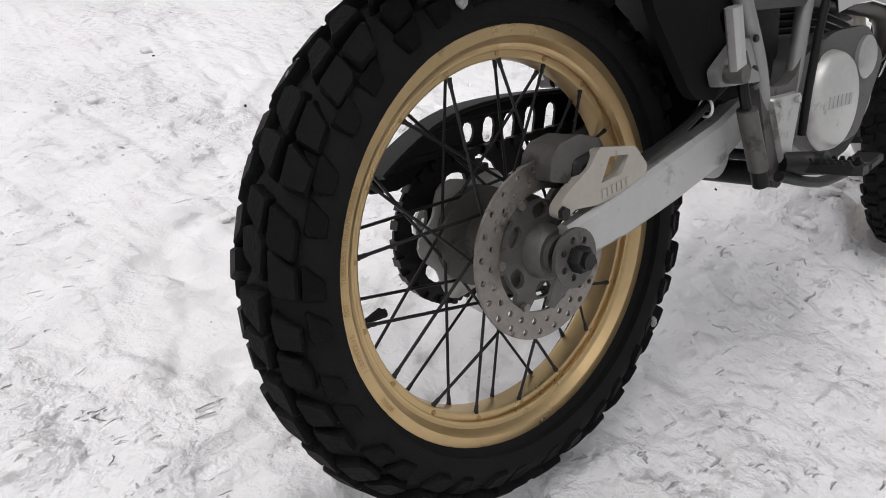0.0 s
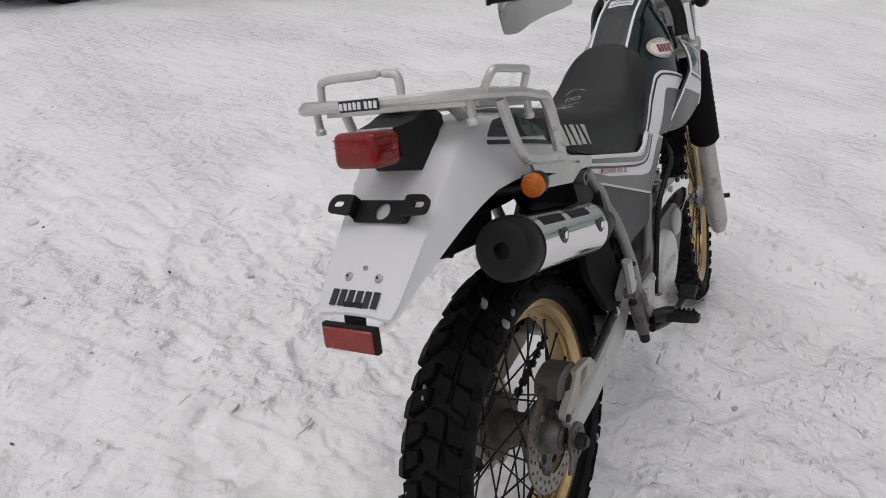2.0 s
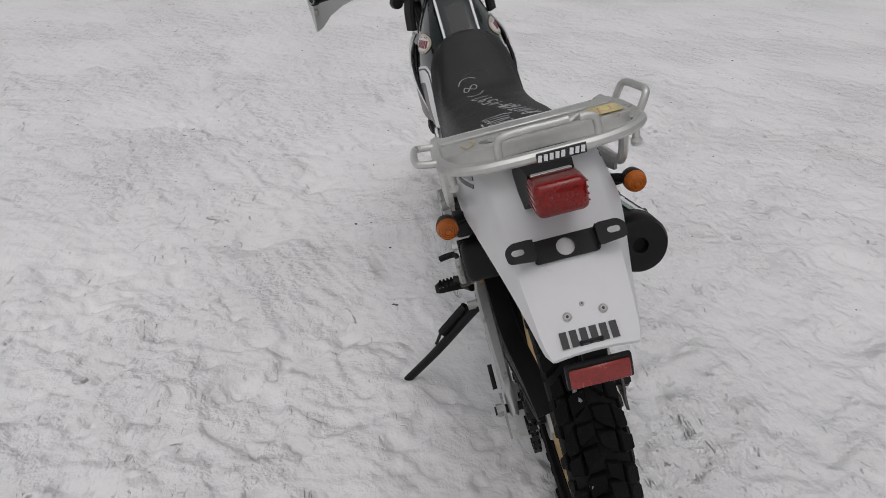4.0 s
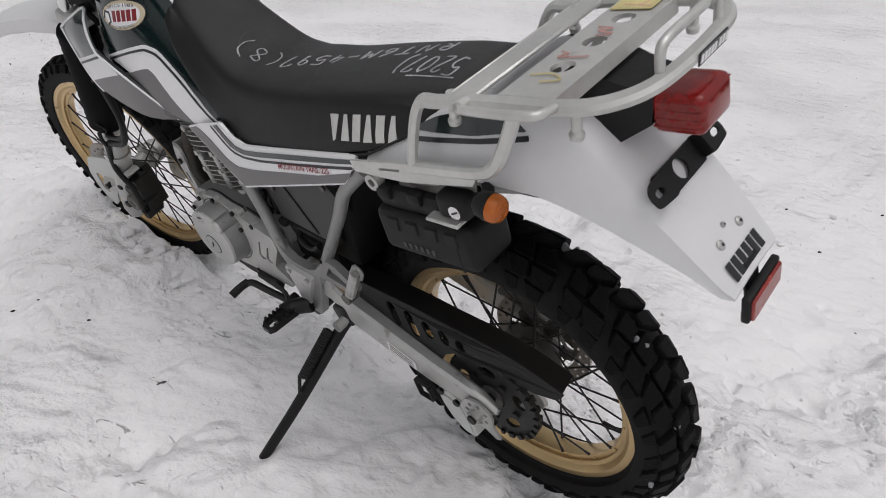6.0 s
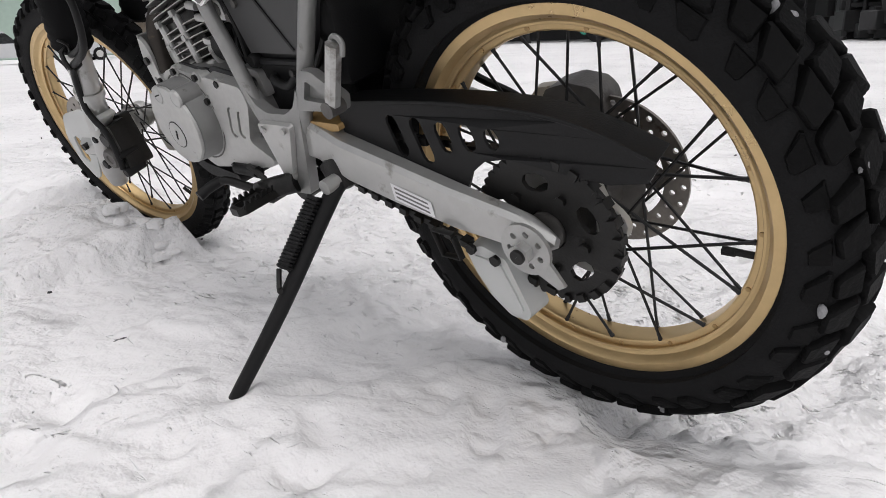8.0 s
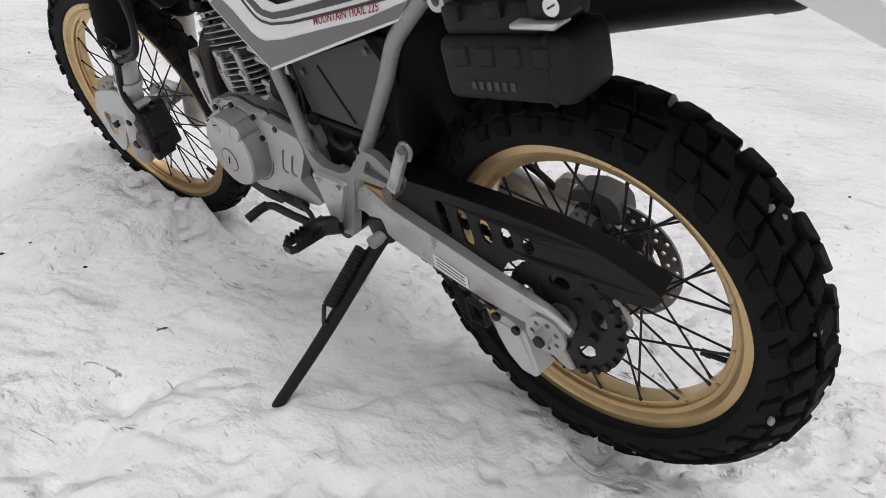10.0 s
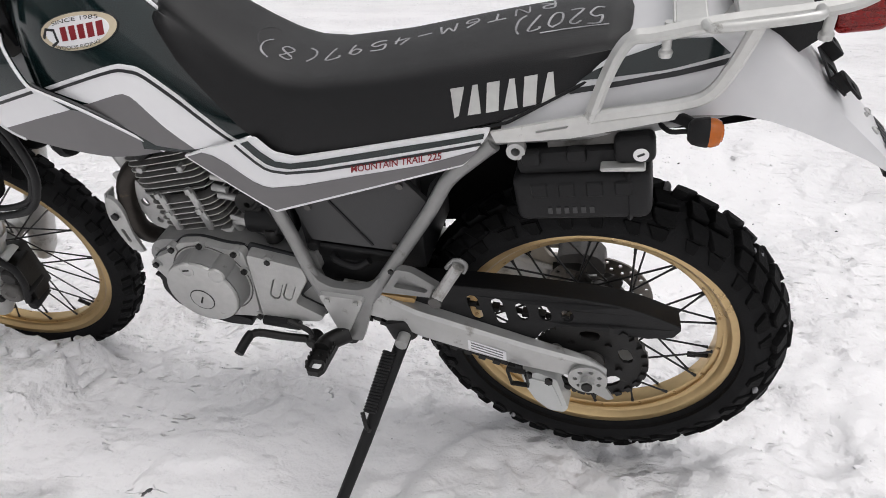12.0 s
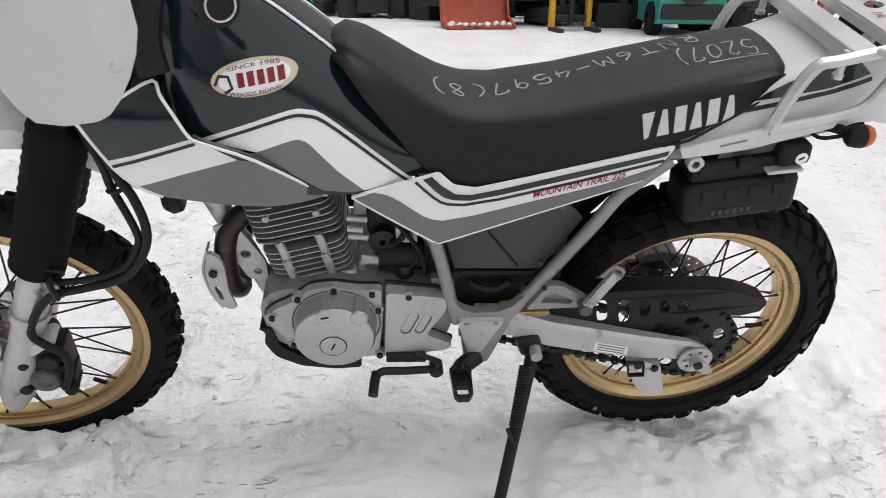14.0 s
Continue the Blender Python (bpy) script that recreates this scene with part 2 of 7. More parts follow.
def box(size, m=None, bevel=0.0, seg=2, bm=None):
    one = bmesh.new()
    bmesh.ops.create_cube(one, size=1, matrix=Matrix.Diagonal((*size, 1)))
    if bevel:
        bmesh.ops.bevel(one, geom=one.edges, offset=bevel, segments=seg, affect="EDGES", profile=0.5)
    if m:
        one.transform(m)
    if bm is None:
        return one
    return join(bm, one)


def join(bm, other):
    me = bpy.data.meshes.new("tmp")
    other.to_mesh(me)
    other.free()
    bm.from_mesh(me)
    bpy.data.meshes.remove(me)
    return bm


def at(x, y, z, rx=0, ry=0, rz=0):
    return pose(x, y, z, rx, ry, rz)


def plate(outer, holes=(), lo=0.0, hi=0.004, m=None, bm=None, chamfer=0.0):
    """A flat plate: an outline in (x, z), with holes, from y = lo to y = hi."""
    bm = bm or bmesh.new()
    loops = [list(outer)] + [list(h) for h in holes]
    flat = [p for lp in loops for p in lp]
    tris = tessellate_polygon([[Vector((p[0], p[1], 0)) for p in lp] for lp in loops])
    mm = m or Matrix.Identity(4)
    sides = []
    cx, cz = sum(p[0] for p in outer) / len(outer), sum(p[1] for p in outer) / len(outer)
    for y in (lo, hi):
        k = 1 - chamfer if y == hi else 1.0
        vs = [bm.verts.new(mm @ Vector((cx + (p[0] - cx) * k, y, cz + (p[1] - cz) * k))) if i < len(outer) else bm.verts.new(mm @ Vector((p[0], y, p[1]))) for i, p in enumerate(flat)]
        sides.append(vs)
        for t in tris:
            try:
                bm.faces.new([vs[i] for i in t])
            except ValueError:
                pass
    off = 0
    for lp in loops:
        n = len(lp)
        for i in range(n):
            a, b = off + i, off + (i + 1) % n
            bm.faces.new((sides[0][a], sides[0][b], sides[1][b], sides[1][a]))
        off += n
    return bm


def hole(cx, cz, r, n=12, sx=1.0, tilt=0.0):
    c, s = math.cos(tilt), math.sin(tilt)
    return [(cx + sx * r * math.cos(a) * c - r * math.sin(a) * s, cz + sx * r * math.cos(a) * s + r * math.sin(a) * c) for a in (2 * math.pi * k / n for k in range(n))]


def slot(cx, cz, length, width, tilt=0.0, n=5):
    """A round-ended slot."""
    out = []
    for end in (1, -1):
        for k in range(n):
            a = -math.pi / 2 + math.pi * k / (n - 1)
            out.append((end * (length / 2 - width / 2 + width / 2 * math.cos(a)), end * width / 2 * math.sin(a)))
    c, s = math.cos(tilt), math.sin(tilt)
    return [(cx + x * c - z * s, cz + x * s + z * c) for x, z in out]


def rounded(points, r=0.008, n=3):
    """The outline with its corners rounded."""
    out, m = [], len(points)
    for i, p in enumerate(points):
        a, b, c = Vector(points[i - 1]), Vector(p), Vector(points[(i + 1) % m])
        ra, rc = min(r, (a - b).length * 0.45), min(r, (c - b).length * 0.45)
        s, e = b + (a - b).normalized() * ra, b + (c - b).normalized() * rc
        for k in range(n + 1):
            t = k / n
            out.append(tuple((1 - t) ** 2 * s + 2 * t * (1 - t) * b + t * t * e))
    return out


def sheet(outline, surface, thick, side=1, step=0.02, lift=0.0):
    """A thin panel: an outline in (x, z) laid on the surface y = surface(x, z), mirrored by side."""
    bm = bmesh.new()
    vs = [bm.verts.new((p[0], 0, p[1])) for p in outline]
    for t in tessellate_polygon([[Vector((p[0], p[1], 0)) for p in outline]]):
        bm.faces.new([vs[i] for i in t])
    xs, zs = [p[0] for p in outline], [p[1] for p in outline]
    for lo, hi, no in ((min(xs), max(xs), (1, 0, 0)), (min(zs), max(zs), (0, 0, 1))):
        k = lo + step
        while k < hi:
            bmesh.ops.bisect_plane(bm, geom=bm.verts[:] + bm.edges[:] + bm.faces[:], plane_co=Vector(no) * k, plane_no=no, dist=1e-6)
            k += step
    for v in bm.verts:
        v.co.y = side * (surface(v.co.x, v.co.z) + lift)
    bmesh.ops.recalc_face_normals(bm, faces=bm.faces)
    base = bm.faces[:]
    edge = [e for e in bm.edges if len(e.link_faces) == 1]
    made = bmesh.ops.duplicate(bm, geom=bm.verts[:] + bm.edges[:] + base)
    vmap = made["vert_map"]
    for v in [g for g in made["geom"] if isinstance(g, bmesh.types.BMVert)]:
        v.co.y -= side * thick
    for e in edge:
        a, b = e.verts
        bm.faces.new((a, b, vmap[b], vmap[a]))
    return bm


def ribbon(line, surface, width, side=1, lift=0.0012, thick=0.001):
    """A narrow stripe of the given width along a line in (x, z) on a surface."""
    p = [Vector(q) for q in line]
    left, right = [], []
    for i, q in enumerate(p):
        t = (p[min(i + 1, len(p) - 1)] - p[max(i - 1, 0)]).normalized()
        nrm = Vector((-t.y, t.x)) * width / 2
        left.append(tuple(q + nrm))
        right.append(tuple(q - nrm))
    return sheet(left + right[::-1], surface, thick, side, 0.03, lift)


def loft(sections, cap=True, closed=True, bm=None):
    bm = bm or bmesh.new()
    rows = [[bm.verts.new(p) for p in s] for s in sections]
    m = len(rows[0])
    for r, s in zip(rows, rows[1:]):
        for j in range(m if closed else m - 1):
            bm.faces.new((r[j], r[(j + 1) % m], s[(j + 1) % m], s[j]))
    if cap:
        bm.faces.new(rows[0][::-1])
        bm.faces.new(rows[-1])
    return bm


def lerp(table, x):
    """Values from rows (x, a, b, ...), straight between rows."""
    rows = sorted(table)
    if x <= rows[0][0]:
        return rows[0][1:] if len(rows[0]) > 2 else rows[0][1]
    for a, b in zip(rows, rows[1:]):
        if x <= b[0]:
            t = (x - a[0]) / (b[0] - a[0])
            v = tuple(p + (q - p) * t for p, q in zip(a[1:], b[1:]))
            return v if len(v) > 1 else v[0]
    return rows[-1][1:] if len(rows[-1]) > 2 else rows[-1][1]


def letters(text, height, mat, name, parent, place, label="", bold=0.0, shear=0.0, spread=1.0):
    """Words with the built-in font; place(u, v) gives the point for a spot of the flat writing."""
    cu = bpy.data.curves.new("words", "FONT")
    cu.body, cu.size, cu.shear, cu.space_character, cu.offset = text, height / 0.73, shear, spread, bold * height
    tmp = bpy.data.objects.new("words", cu)
    scene.collection.objects.link(tmp)
    dg = bpy.context.evaluated_depsgraph_get()
    me = bpy.data.meshes.new_from_object(tmp.evaluated_get(dg))
    bpy.data.objects.remove(tmp)
    bpy.data.curves.remove(cu)
    bm = bmesh.new()
    bm.from_mesh(me)
    bpy.data.meshes.remove(me)
    xs = [v.co.x for v in bm.verts]
    wide = max(xs) - min(xs)
    lo = min(xs)
    for v in bm.verts:
        v.co = place((v.co.x - lo) / wide, v.co.y / height)
    return part(name, bm, mat, parent, label, smooth=0)


def bolt(parent, m, r=0.006, h=0.005, mat=None, name="bolt"):
    bm = bmesh.new()
    bmesh.ops.create_cone(bm, cap_ends=True, segments=6, radius1=r, radius2=r * 0.9, depth=h)
    o = part(name, bm, mat or CHAIN, parent)
    o.matrix_basis = m
    return o


# ---- the motorcycle: x ahead, y to its left, z up from the rear axle; it leans on its side stand ----
LEAN_TO_STAND = 17.0
bike = tagged(thing("motorcycle", pose(0, 0, 0.306, -LEAN_TO_STAND)), "dark green and white trail motorcycle leaning on its side stand", "motorcycle")


def tyre(name, r0, a, b, rows, bead, label):
    """Carcass and separate tread blocks; rows: (from, to, half length, phase, inner and outer width, skew, count, height), angles in degrees off the crown."""
    def skin(deg, up=0.0):
        t = radians(deg)
        return r0 + (a + up) * math.cos(t), (b + up) * math.sin(t)
    edge = [(bead[0], bead[1]), (bead[0] + 0.0015, bead[1] + 0.0022), (bead[0] + 0.007, bead[1] + 0.18 * (b - bead[1]) + 0.002), (bead[0] + 0.4 * (r0 - bead[0]), bead[1] + 0.72 * (b - bead[1]))]
    prof = [(q, -y) for q, y in edge] + [skin(d) for d in range(-84, 85, 12)] + edge[::-1] + [(bead[0] - 0.004, 0)]
    body = part(name, lathe(prof, 96, closed=True), RUBBER, bike, label, 60)
    rnd = random.Random(17)
    for n_row, (lo, hi, half, phase, w_lo, w_hi, skew, pitches, height) in enumerate(rows):
        made = []
        for variant in range(3):
            vr = random.Random(n_row * 7 + variant)
            corners = [(-1, -0.86), (-0.78, -1), (0.70, -1), (1, -0.80), (1, 0.74), (0.66, 1), (-0.82, 1), (-1, 0.80)]
            outline = [(u * vr.uniform(0.84, 1.06), v * vr.uniform(0.80, 1.10)) for u, v in corners]
            bm = bmesh.new()
            rings = []
            for k, up in ((1.10, -0.004), (1.0, height * 0.5), (0.96, height - 0.0026), (0.84, height - 0.0002)):
                rows_ = []
                for u, v in outline:
                    f = (u * k + 1) / 2
                    r, y = skin(lo + (hi - lo) * f, up)
                    rows_.append(bm.verts.new((r, y, skew * (f - 0.5) + v * k * half * (w_lo + (w_hi - w_lo) * f))))
                rings.append(rows_)
            m = len(outline)
            for p, q in zip(rings, rings[1:]):
                for e in range(m):
                    bm.faces.new((p[e], p[(e + 1) % m], q[(e + 1) % m], q[e]))
            bm.faces.new(rings[-1])
            made.append(part("tread_block", bm, BLOCK, body, smooth=32))
        for k in range(pitches):
            m = Matrix.Rotation(2 * math.pi * (k + phase + (0.10 if k % 2 else -0.06) + rnd.uniform(-0.07, 0.07)) / pitches, 4, "Y") @ Matrix.Diagonal((rnd.uniform(0.990, 1.003), rnd.uniform(0.94, 1.04), rnd.uniform(0.86, 1.12), 1))
            if k < 3:
                made[k].matrix_basis = m
            else:
                again(made[k % 3], m, body)
    return body


def mirror_rows(rows):
    out = []
    for lo, hi, half, phase, w_lo, w_hi, skew, count, height in rows:
        out.append((lo, hi, half, phase, w_lo, w_hi, skew, count, height))
        out.append((-hi, -lo, half, phase + 0.5, w_hi, w_lo, -skew, count, height))
    return out


def spoked_rim(name, radius, half, count, hub_r, hub_y, label):
    w = half
    one = [(radius, w - 0.0015), (radius - 0.0012, w), (radius - 0.0128, w), (radius - 0.0140, w - 0.0012), (radius - 0.0165, w - 0.0050), (radius - 0.0200, w * 0.70), (radius - 0.0235, w * 0.65), (radius - 0.0262, w * 0.64), (radius - 0.0270, w * 0.62), (radius - 0.0270, w * 0.56), (radius - 0.0255, w * 0.54), (radius - 0.0255, w * 0.48), (radius - 0.0335, w * 0.46), (radius - 0.0355, w * 0.43), (radius - 0.0365, w * 0.30), (radius - 0.0358, 0)]
    inner = one + [(r, -y) for r, y in one[-2::-1]]
    prof = inner + [(radius - 0.002, -w + 0.003), (radius - 0.012, -w + 0.006), (radius - 0.022, -w * 0.3), (radius - 0.022, w * 0.3), (radius - 0.012, w - 0.006), (radius - 0.002, w - 0.003)]
    rim = part(name, lathe(prof, 96, closed=True), GOLD, bike, label, 18)
    bolt_bm = lathe([(0.0001, 0.0014), (0.0030, 0.0010), (0.0034, -0.001), (0.0001, -0.001)], 8, axis="z")
    screw = None
    for s in (1, -1):
        for k in range(count // 2):
            a = 2 * math.pi * (k + (0.08 if s > 0 else 0.58)) / (count / 2)
            m = Matrix.Rotation(-a, 4, "Y") @ at(radius - 0.0298, s * (w * 0.478), 0, -84 * s)
            if screw is None:
                screw = part("rim_screw", bolt_bm, TAN, rim, "small dull screw head")
                screw.matrix_basis = m
            else:
                again(screw, m, rim)
    # spokes with their nipples, laced crossed to both flanges
    first = None
    for s in (1, -1):
        for k in range(count // 2):
            ang = 2 * math.pi * (k + (0.25 if s > 0 else 0.53)) / (count / 2)
            cross = radians(62) * (1 if k % 2 else -1)
            a = Vector((hub_r * math.cos(ang + cross), s * (hub_y + (0.003 if k % 2 else -0.003)), hub_r * math.sin(ang + cross)))
            e = Vector(((radius - 0.0355) * math.cos(ang), s * w * 0.40, (radius - 0.0355) * math.sin(ang)))
            d = e - a
            if first is None:
                bm = lathe([(0.0001, 0), (0.0019, 0), (0.0019, d.length - 0.011), (0.0025, d.length - 0.010), (0.0026, d.length - 0.003), (0.0032, d.length - 0.002), (0.0032, d.length), (0.0001, d.length)], 6, axis="z")
                o = first = part("spoke", bm, SPOKE, rim)
            else:
                o = new("spoke", first.data)
                o.parent = rim
            o.matrix_basis = Matrix.Translation(a) @ d.to_track_quat("Z", "Y").to_matrix().to_4x4()
    return rim


def gear(r, teeth, depth, n=4):
    out = []
    for k in range(teeth):
        for f, rr in ((0.0, r - depth), (0.25, r - depth * 0.2), (0.42, r), (0.58, r), (0.75, r - depth * 0.2)):
            a = 2 * math.pi * (k + f) / teeth
            out.append((rr * math.cos(a), rr * math.sin(a)))
    return out


# rear wheel
tyre("rear_tyre", 0.258, 0.0525, 0.0568, mirror_rows([(1.0, 27, 0.0182, 0.0, 0.72, 1.14, 0.015, 44, 0.0135), (29, 55, 0.0195, 0.42, 1.14, 0.74, 0.013, 42, 0.0115), (56, 80, 0.0200, 0.2, 0.95, 0.45, 0.008, 36, 0.0050)]), (0.2428, 0.0352), "black knobbly rear tyre with bits of snow in the tread")
rear_tyre = bpy.data.objects["rear_tyre"]
r8 = random.Random(8)
for k in range(22):  # packed snow left in the tread
    size = r8.uniform(0.003, 0.0065)
    bm = bmesh.new()
    bmesh.ops.create_icosphere(bm, subdivisions=2, radius=size)
    for v in bm.verts:
        v.co *= 1 + 0.5 * noise.noise(v.co * 160 + Vector((k * 3.1, 0, 0)))
    ang, off = r8.uniform(0, 2 * math.pi), radians(r8.choice((-1, 1)) * r8.uniform(0, 85))
    bit = part("snow_bit", bm, ICE, rear_tyre, "small bit of packed snow" if k == 0 else "")
    rr, yy = 0.258 + 0.0575 * math.cos(off), 0.0615 * math.sin(off)
    bit.matrix_basis = Matrix.Translation((rr * math.cos(ang), yy, rr * math.sin(ang))) @ Matrix.Diagonal((1, 1, 1.5, 1))
rear_rim = spoked_rim("rear_rim", 0.2435, 0.0345, 36, 0.056, 0.040, "gold anodised rim with black spokes")


def on_lip(a0, a1, r0, h):
    """Places flat writing on the right-hand lip of the rear rim."""
    def spot(u, v):
        a, r = radians(a0 + (a1 - a0) * u), r0 + h * v
        return Vector((r * math.cos(a), -0.0351, r * math.sin(a)))
    return spot


for words, a0, a1 in (("TUBELESS TIRE APPLICABLE", 175.5, 152.5), ("DOT", 183.0, 180.0), ("J 18XMT2.15", 199.0, 188.0), ("JAPAN", 213.5, 208.5)):
    letters(words, 0.0055, TAN, "rim_words", rear_rim, on_lip(a0, a1, 0.2335, 0.0056), "small stamped lettering")

hub = part("rear_hub", lathe([(0.010, -0.095), (0.022, -0.095), (0.022, -0.062), (0.034, -0.056), (0.056, -0.046), (0.060, -0.036), (0.034, -0.030), (0.030, 0.0), (0.034, 0.026), (0.062, 0.032), (0.062, 0.046), (0.040, 0.055), (0.024, 0.058), (0.024, 0.09), (0.010, 0.09)], 40), GRIME, bike, "dull grimy cast hub")
carrier = [(0.080 * (1 + 0.10 * math.cos(6 * a)) * math.cos(a), 0.076 * (1 + 0.10 * math.cos(6 * a)) * math.sin(a)) for a in (2 * math.pi * k / 48 for k in range(48))]
part("sprocket_carrier", plate(carrier, [hole(0, 0, 0.030, 24)], 0.047, 0.054, chamfer=0.03), ALLOY, hub, "grey cast sprocket carrier")
part("carrier_drum", lathe([(0.046, 0.054), (0.046, 0.081), (0.026, 0.081), (0.026, 0.054)], 32, closed=True), CHAIN, hub)
part("axle", lathe([(0.0001, -0.134), (0.009, -0.134), (0.009, 0.148), (0.0001, 0.148)], 16), CHAIN, hub)
part("axle_nut", lathe([(0.0001, -0.130), (0.013, -0.130), (0.015, -0.127), (0.015, -0.114), (0.0001, -0.114)], 6), CHAIN, hub)
part("hub_boss", lathe([(0.032, -0.060), (0.030, -0.084), (0.027, -0.088), (0.022, -0.088)], 36), GRIME, hub)
part("spacer", lathe([(0.021, -0.098), (0.021, -0.078), (0.0155, -0.078), (0.0155, -0.098)], 24, closed=True), CHAIN, hub)
holes = [hole(0.081 * math.cos(a), 0.081 * math.sin(a), 0.0038, 8) for a in (2 * math.pi * k / 24 for k in range(24))] + [hole(0.094 * math.cos(a), 0.094 * math.sin(a), 0.0038, 8) for a in (2 * math.pi * (k + 0.5) / 24 for k in range(24))]
windows = [hole(0.0, 0.0, 0.070, 48)]
part("rear_brake_disc", plate(hole(0, 0, 0.1020, 72), windows + holes, -0.070, -0.066), DISC, bike, "worn steel brake disc with drilled holes")
star = []
for k in range(72):
    a = 2 * math.pi * k / 72
    rr = 0.057 + 0.016 * max(0.0, math.cos(6 * a)) ** 0.5
    star.append((rr * math.cos(a), rr * math.sin(a)))
# the dark cast colour takes in shadow on the carrier as well as grime
part("disc_carrier", plate(star, [hole(0, 0, 0.024, 24)] + [slot(0.046 * math.cos(a), 0.046 * math.sin(a), 0.026, 0.018, a + math.pi / 2) for a in (2 * math.pi * (k + 0.5) / 6 for k in range(6))], -0.0658, -0.059), GRIME, bike, "grimy disc carrier with six openings, darkened for its shadow")
for k in range(6):
    a = 2 * math.pi * k / 6
    bolt(hub, at(0.067 * math.cos(a), -0.0695, 0.067 * math.sin(a), 90), 0.006, 0.006, DISC)
sp_holes = [slot(0.062 * math.cos(a), 0.062 * math.sin(a), 0.036, 0.022, a + math.pi / 2) for a in (2 * math.pi * (k + 0.2) / 5 for k in range(5))] + [hole(0, 0, 0.026, 24)]
sprocket = part("rear_sprocket", plate(gear(0.0965, 45, 0.007), sp_holes, 0.081, 0.087), CHAIN, bike, "dark oily chain sprocket")
for k in range(5):
    a = 2 * math.pi * (k + 0.7) / 5
    bolt(sprocket, at(0.052 * math.cos(a), 0.0895, 0.052 * math.sin(a), 90), 0.007, 0.007)
stem = part("valve_stem", tube([(-0.206, 0.0, -0.045), (-0.190, 0.004, -0.042), (-0.172, 0.008, -0.038)], 0.0042, 8, 3), BLACK, bike)
part("valve_cap", lathe([(0.0001, 0), (0.0052, 0), (0.0052, 0.014), (0.0001, 0.015)], 8, (-0.182, 0.006, -0.041), "x"), BLACK, stem)

# chain in two runs and round the sprocket
link = None
loop = [Vector((0.0925 * math.cos(a), 0.084, 0.0925 * math.sin(a))) for a in (math.radians(d) for d in range(98, 263, 7))]
top0, bot0 = Vector((-0.013, 0.084, 0.0916)), Vector((-0.011, 0.084, -0.0916))
front = Vector((0.455, 0.084, 0.085))
upper = [front + Vector((0, 0, 0.030)) + (top0 - front - Vector((0, 0, 0.030))) * t / 36 for t in range(37)]
lower = [bot0 + (front - Vector((0, 0, 0.030)) - bot0) * t / 36 for t in range(37)]
chain_bm = bmesh.new()
line = upper + loop + lower
for i in range(len(line) - 1):
    p, q = line[i], line[i + 1]
    d = q - p
    m = Matrix.Translation((p + q) / 2) @ d.to_track_quat("X", "Z").to_matrix().to_4x4()
    box((d.length * 0.98, 0.004 if i % 2 else 0.015, 0.010), m, 0, 1, chain_bm)
chain = part("drive_chain", chain_bm, CHAIN, bike, "dark oily drive chain", 20)

# swing arm
for s in (1, -1):
    secs = []
    for x, zc, h, w in (*(((-0.030, 0.003, 0.014, 0.012), (-0.016, 0.005, 0.030, 0.018)) if s > 0 else ()), (0.004, 0.009, 0.046, 0.022), (0.035, 0.015, 0.050, 0.024), (0.11, 0.029, 0.058, 0.028), (0.20, 0.051, 0.062, 0.030), (0.29, 0.075, 0.062, 0.032), (0.36, 0.094, 0.060, 0.034), (0.43, 0.102, 0.054, 0.034)):
        yc, c = (0.110 if s > 0 else 0.094) - (0.012 if x > 0.35 else 0.0), 0.006
        prof = [(yc + w / 2, zc + h / 2 - c), (yc + w / 2 - c, zc + h / 2), (yc - w / 2 + c, zc + h / 2), (yc - w / 2, zc + h / 2 - c), (yc - w / 2, zc - h / 2 + c), (yc - w / 2 + c, zc - h / 2), (yc + w / 2 - c, zc - h / 2), (yc + w / 2, zc - h / 2 + c)]
        secs.append([(x, s * y, z) for y, z in prof])
    arm = part("swing_arm", loft(secs), SILVER, bike, "silver painted swing arm")
    disc_holes = [hole(0.014 + 0.021 * math.cos(a) - 0.014, 0.021 * math.sin(a), 0.0042, 8) for a in (2 * math.pi * k / 7 for k in range(7))]
    cam_plate = part("axle_adjuster", plate(hole(0, 0, 0.033, 24, 1.0), disc_holes, 0.126, 0.131, Matrix.Translation((0, 0 if s > 0 else 0.016, 0)) @ Matrix.Diagonal((1, s, 1, 1))), CAST if s > 0 else GRIME, arm, "drilled snail-shaped chain adjuster")
    part("adjuster_tail", plate([(-0.030, -0.012), (-0.010, -0.030), (-0.036, -0.046), (-0.046, -0.040)], [], 0.1262, 0.1305, Matrix.Translation((0, 0 if s > 0 else 0.016, 0)) @ Matrix.Diagonal((1, s, 1, 1))), CAST if s > 0 else GRIME, cam_plate)
    bolt(cam_plate, at(0, 0.137 if s > 0 else -0.121, 0, 90), 0.014, 0.014, CAST if s > 0 else CHAIN, "axle_nut")
    if s > 0:
        label_bm = plate([(0.204, 0.056), (0.138, 0.038), (0.138, 0.016), (0.204, 0.032)], [], 0.1256, 0.1262)
        tag = part("warning_label", label_bm, DECAL, arm, "small white printed label", 0)
        for k in range(3):
            z0 = 0.0500 - 0.0065 * k
            part("label_line", plate([(0.199, z0 + 0.001), (0.144, z0 - 0.014), (0.144, z0 - 0.0165), (0.199, z0 - 0.0015)], [], 0.1262, 0.1266), GREY, tag, smooth=0)
part("swing_arm_bridge", tube([(0.30, -0.10, 0.06), (0.30, 0.10, 0.06)], 0.03, 16, 1), SILVER, bike)
part("swing_arm_pivot", tube([(0.425, -0.119, 0.083), (0.425, 0.119, 0.083)], 0.016, 16, 1), CHAIN, bike)
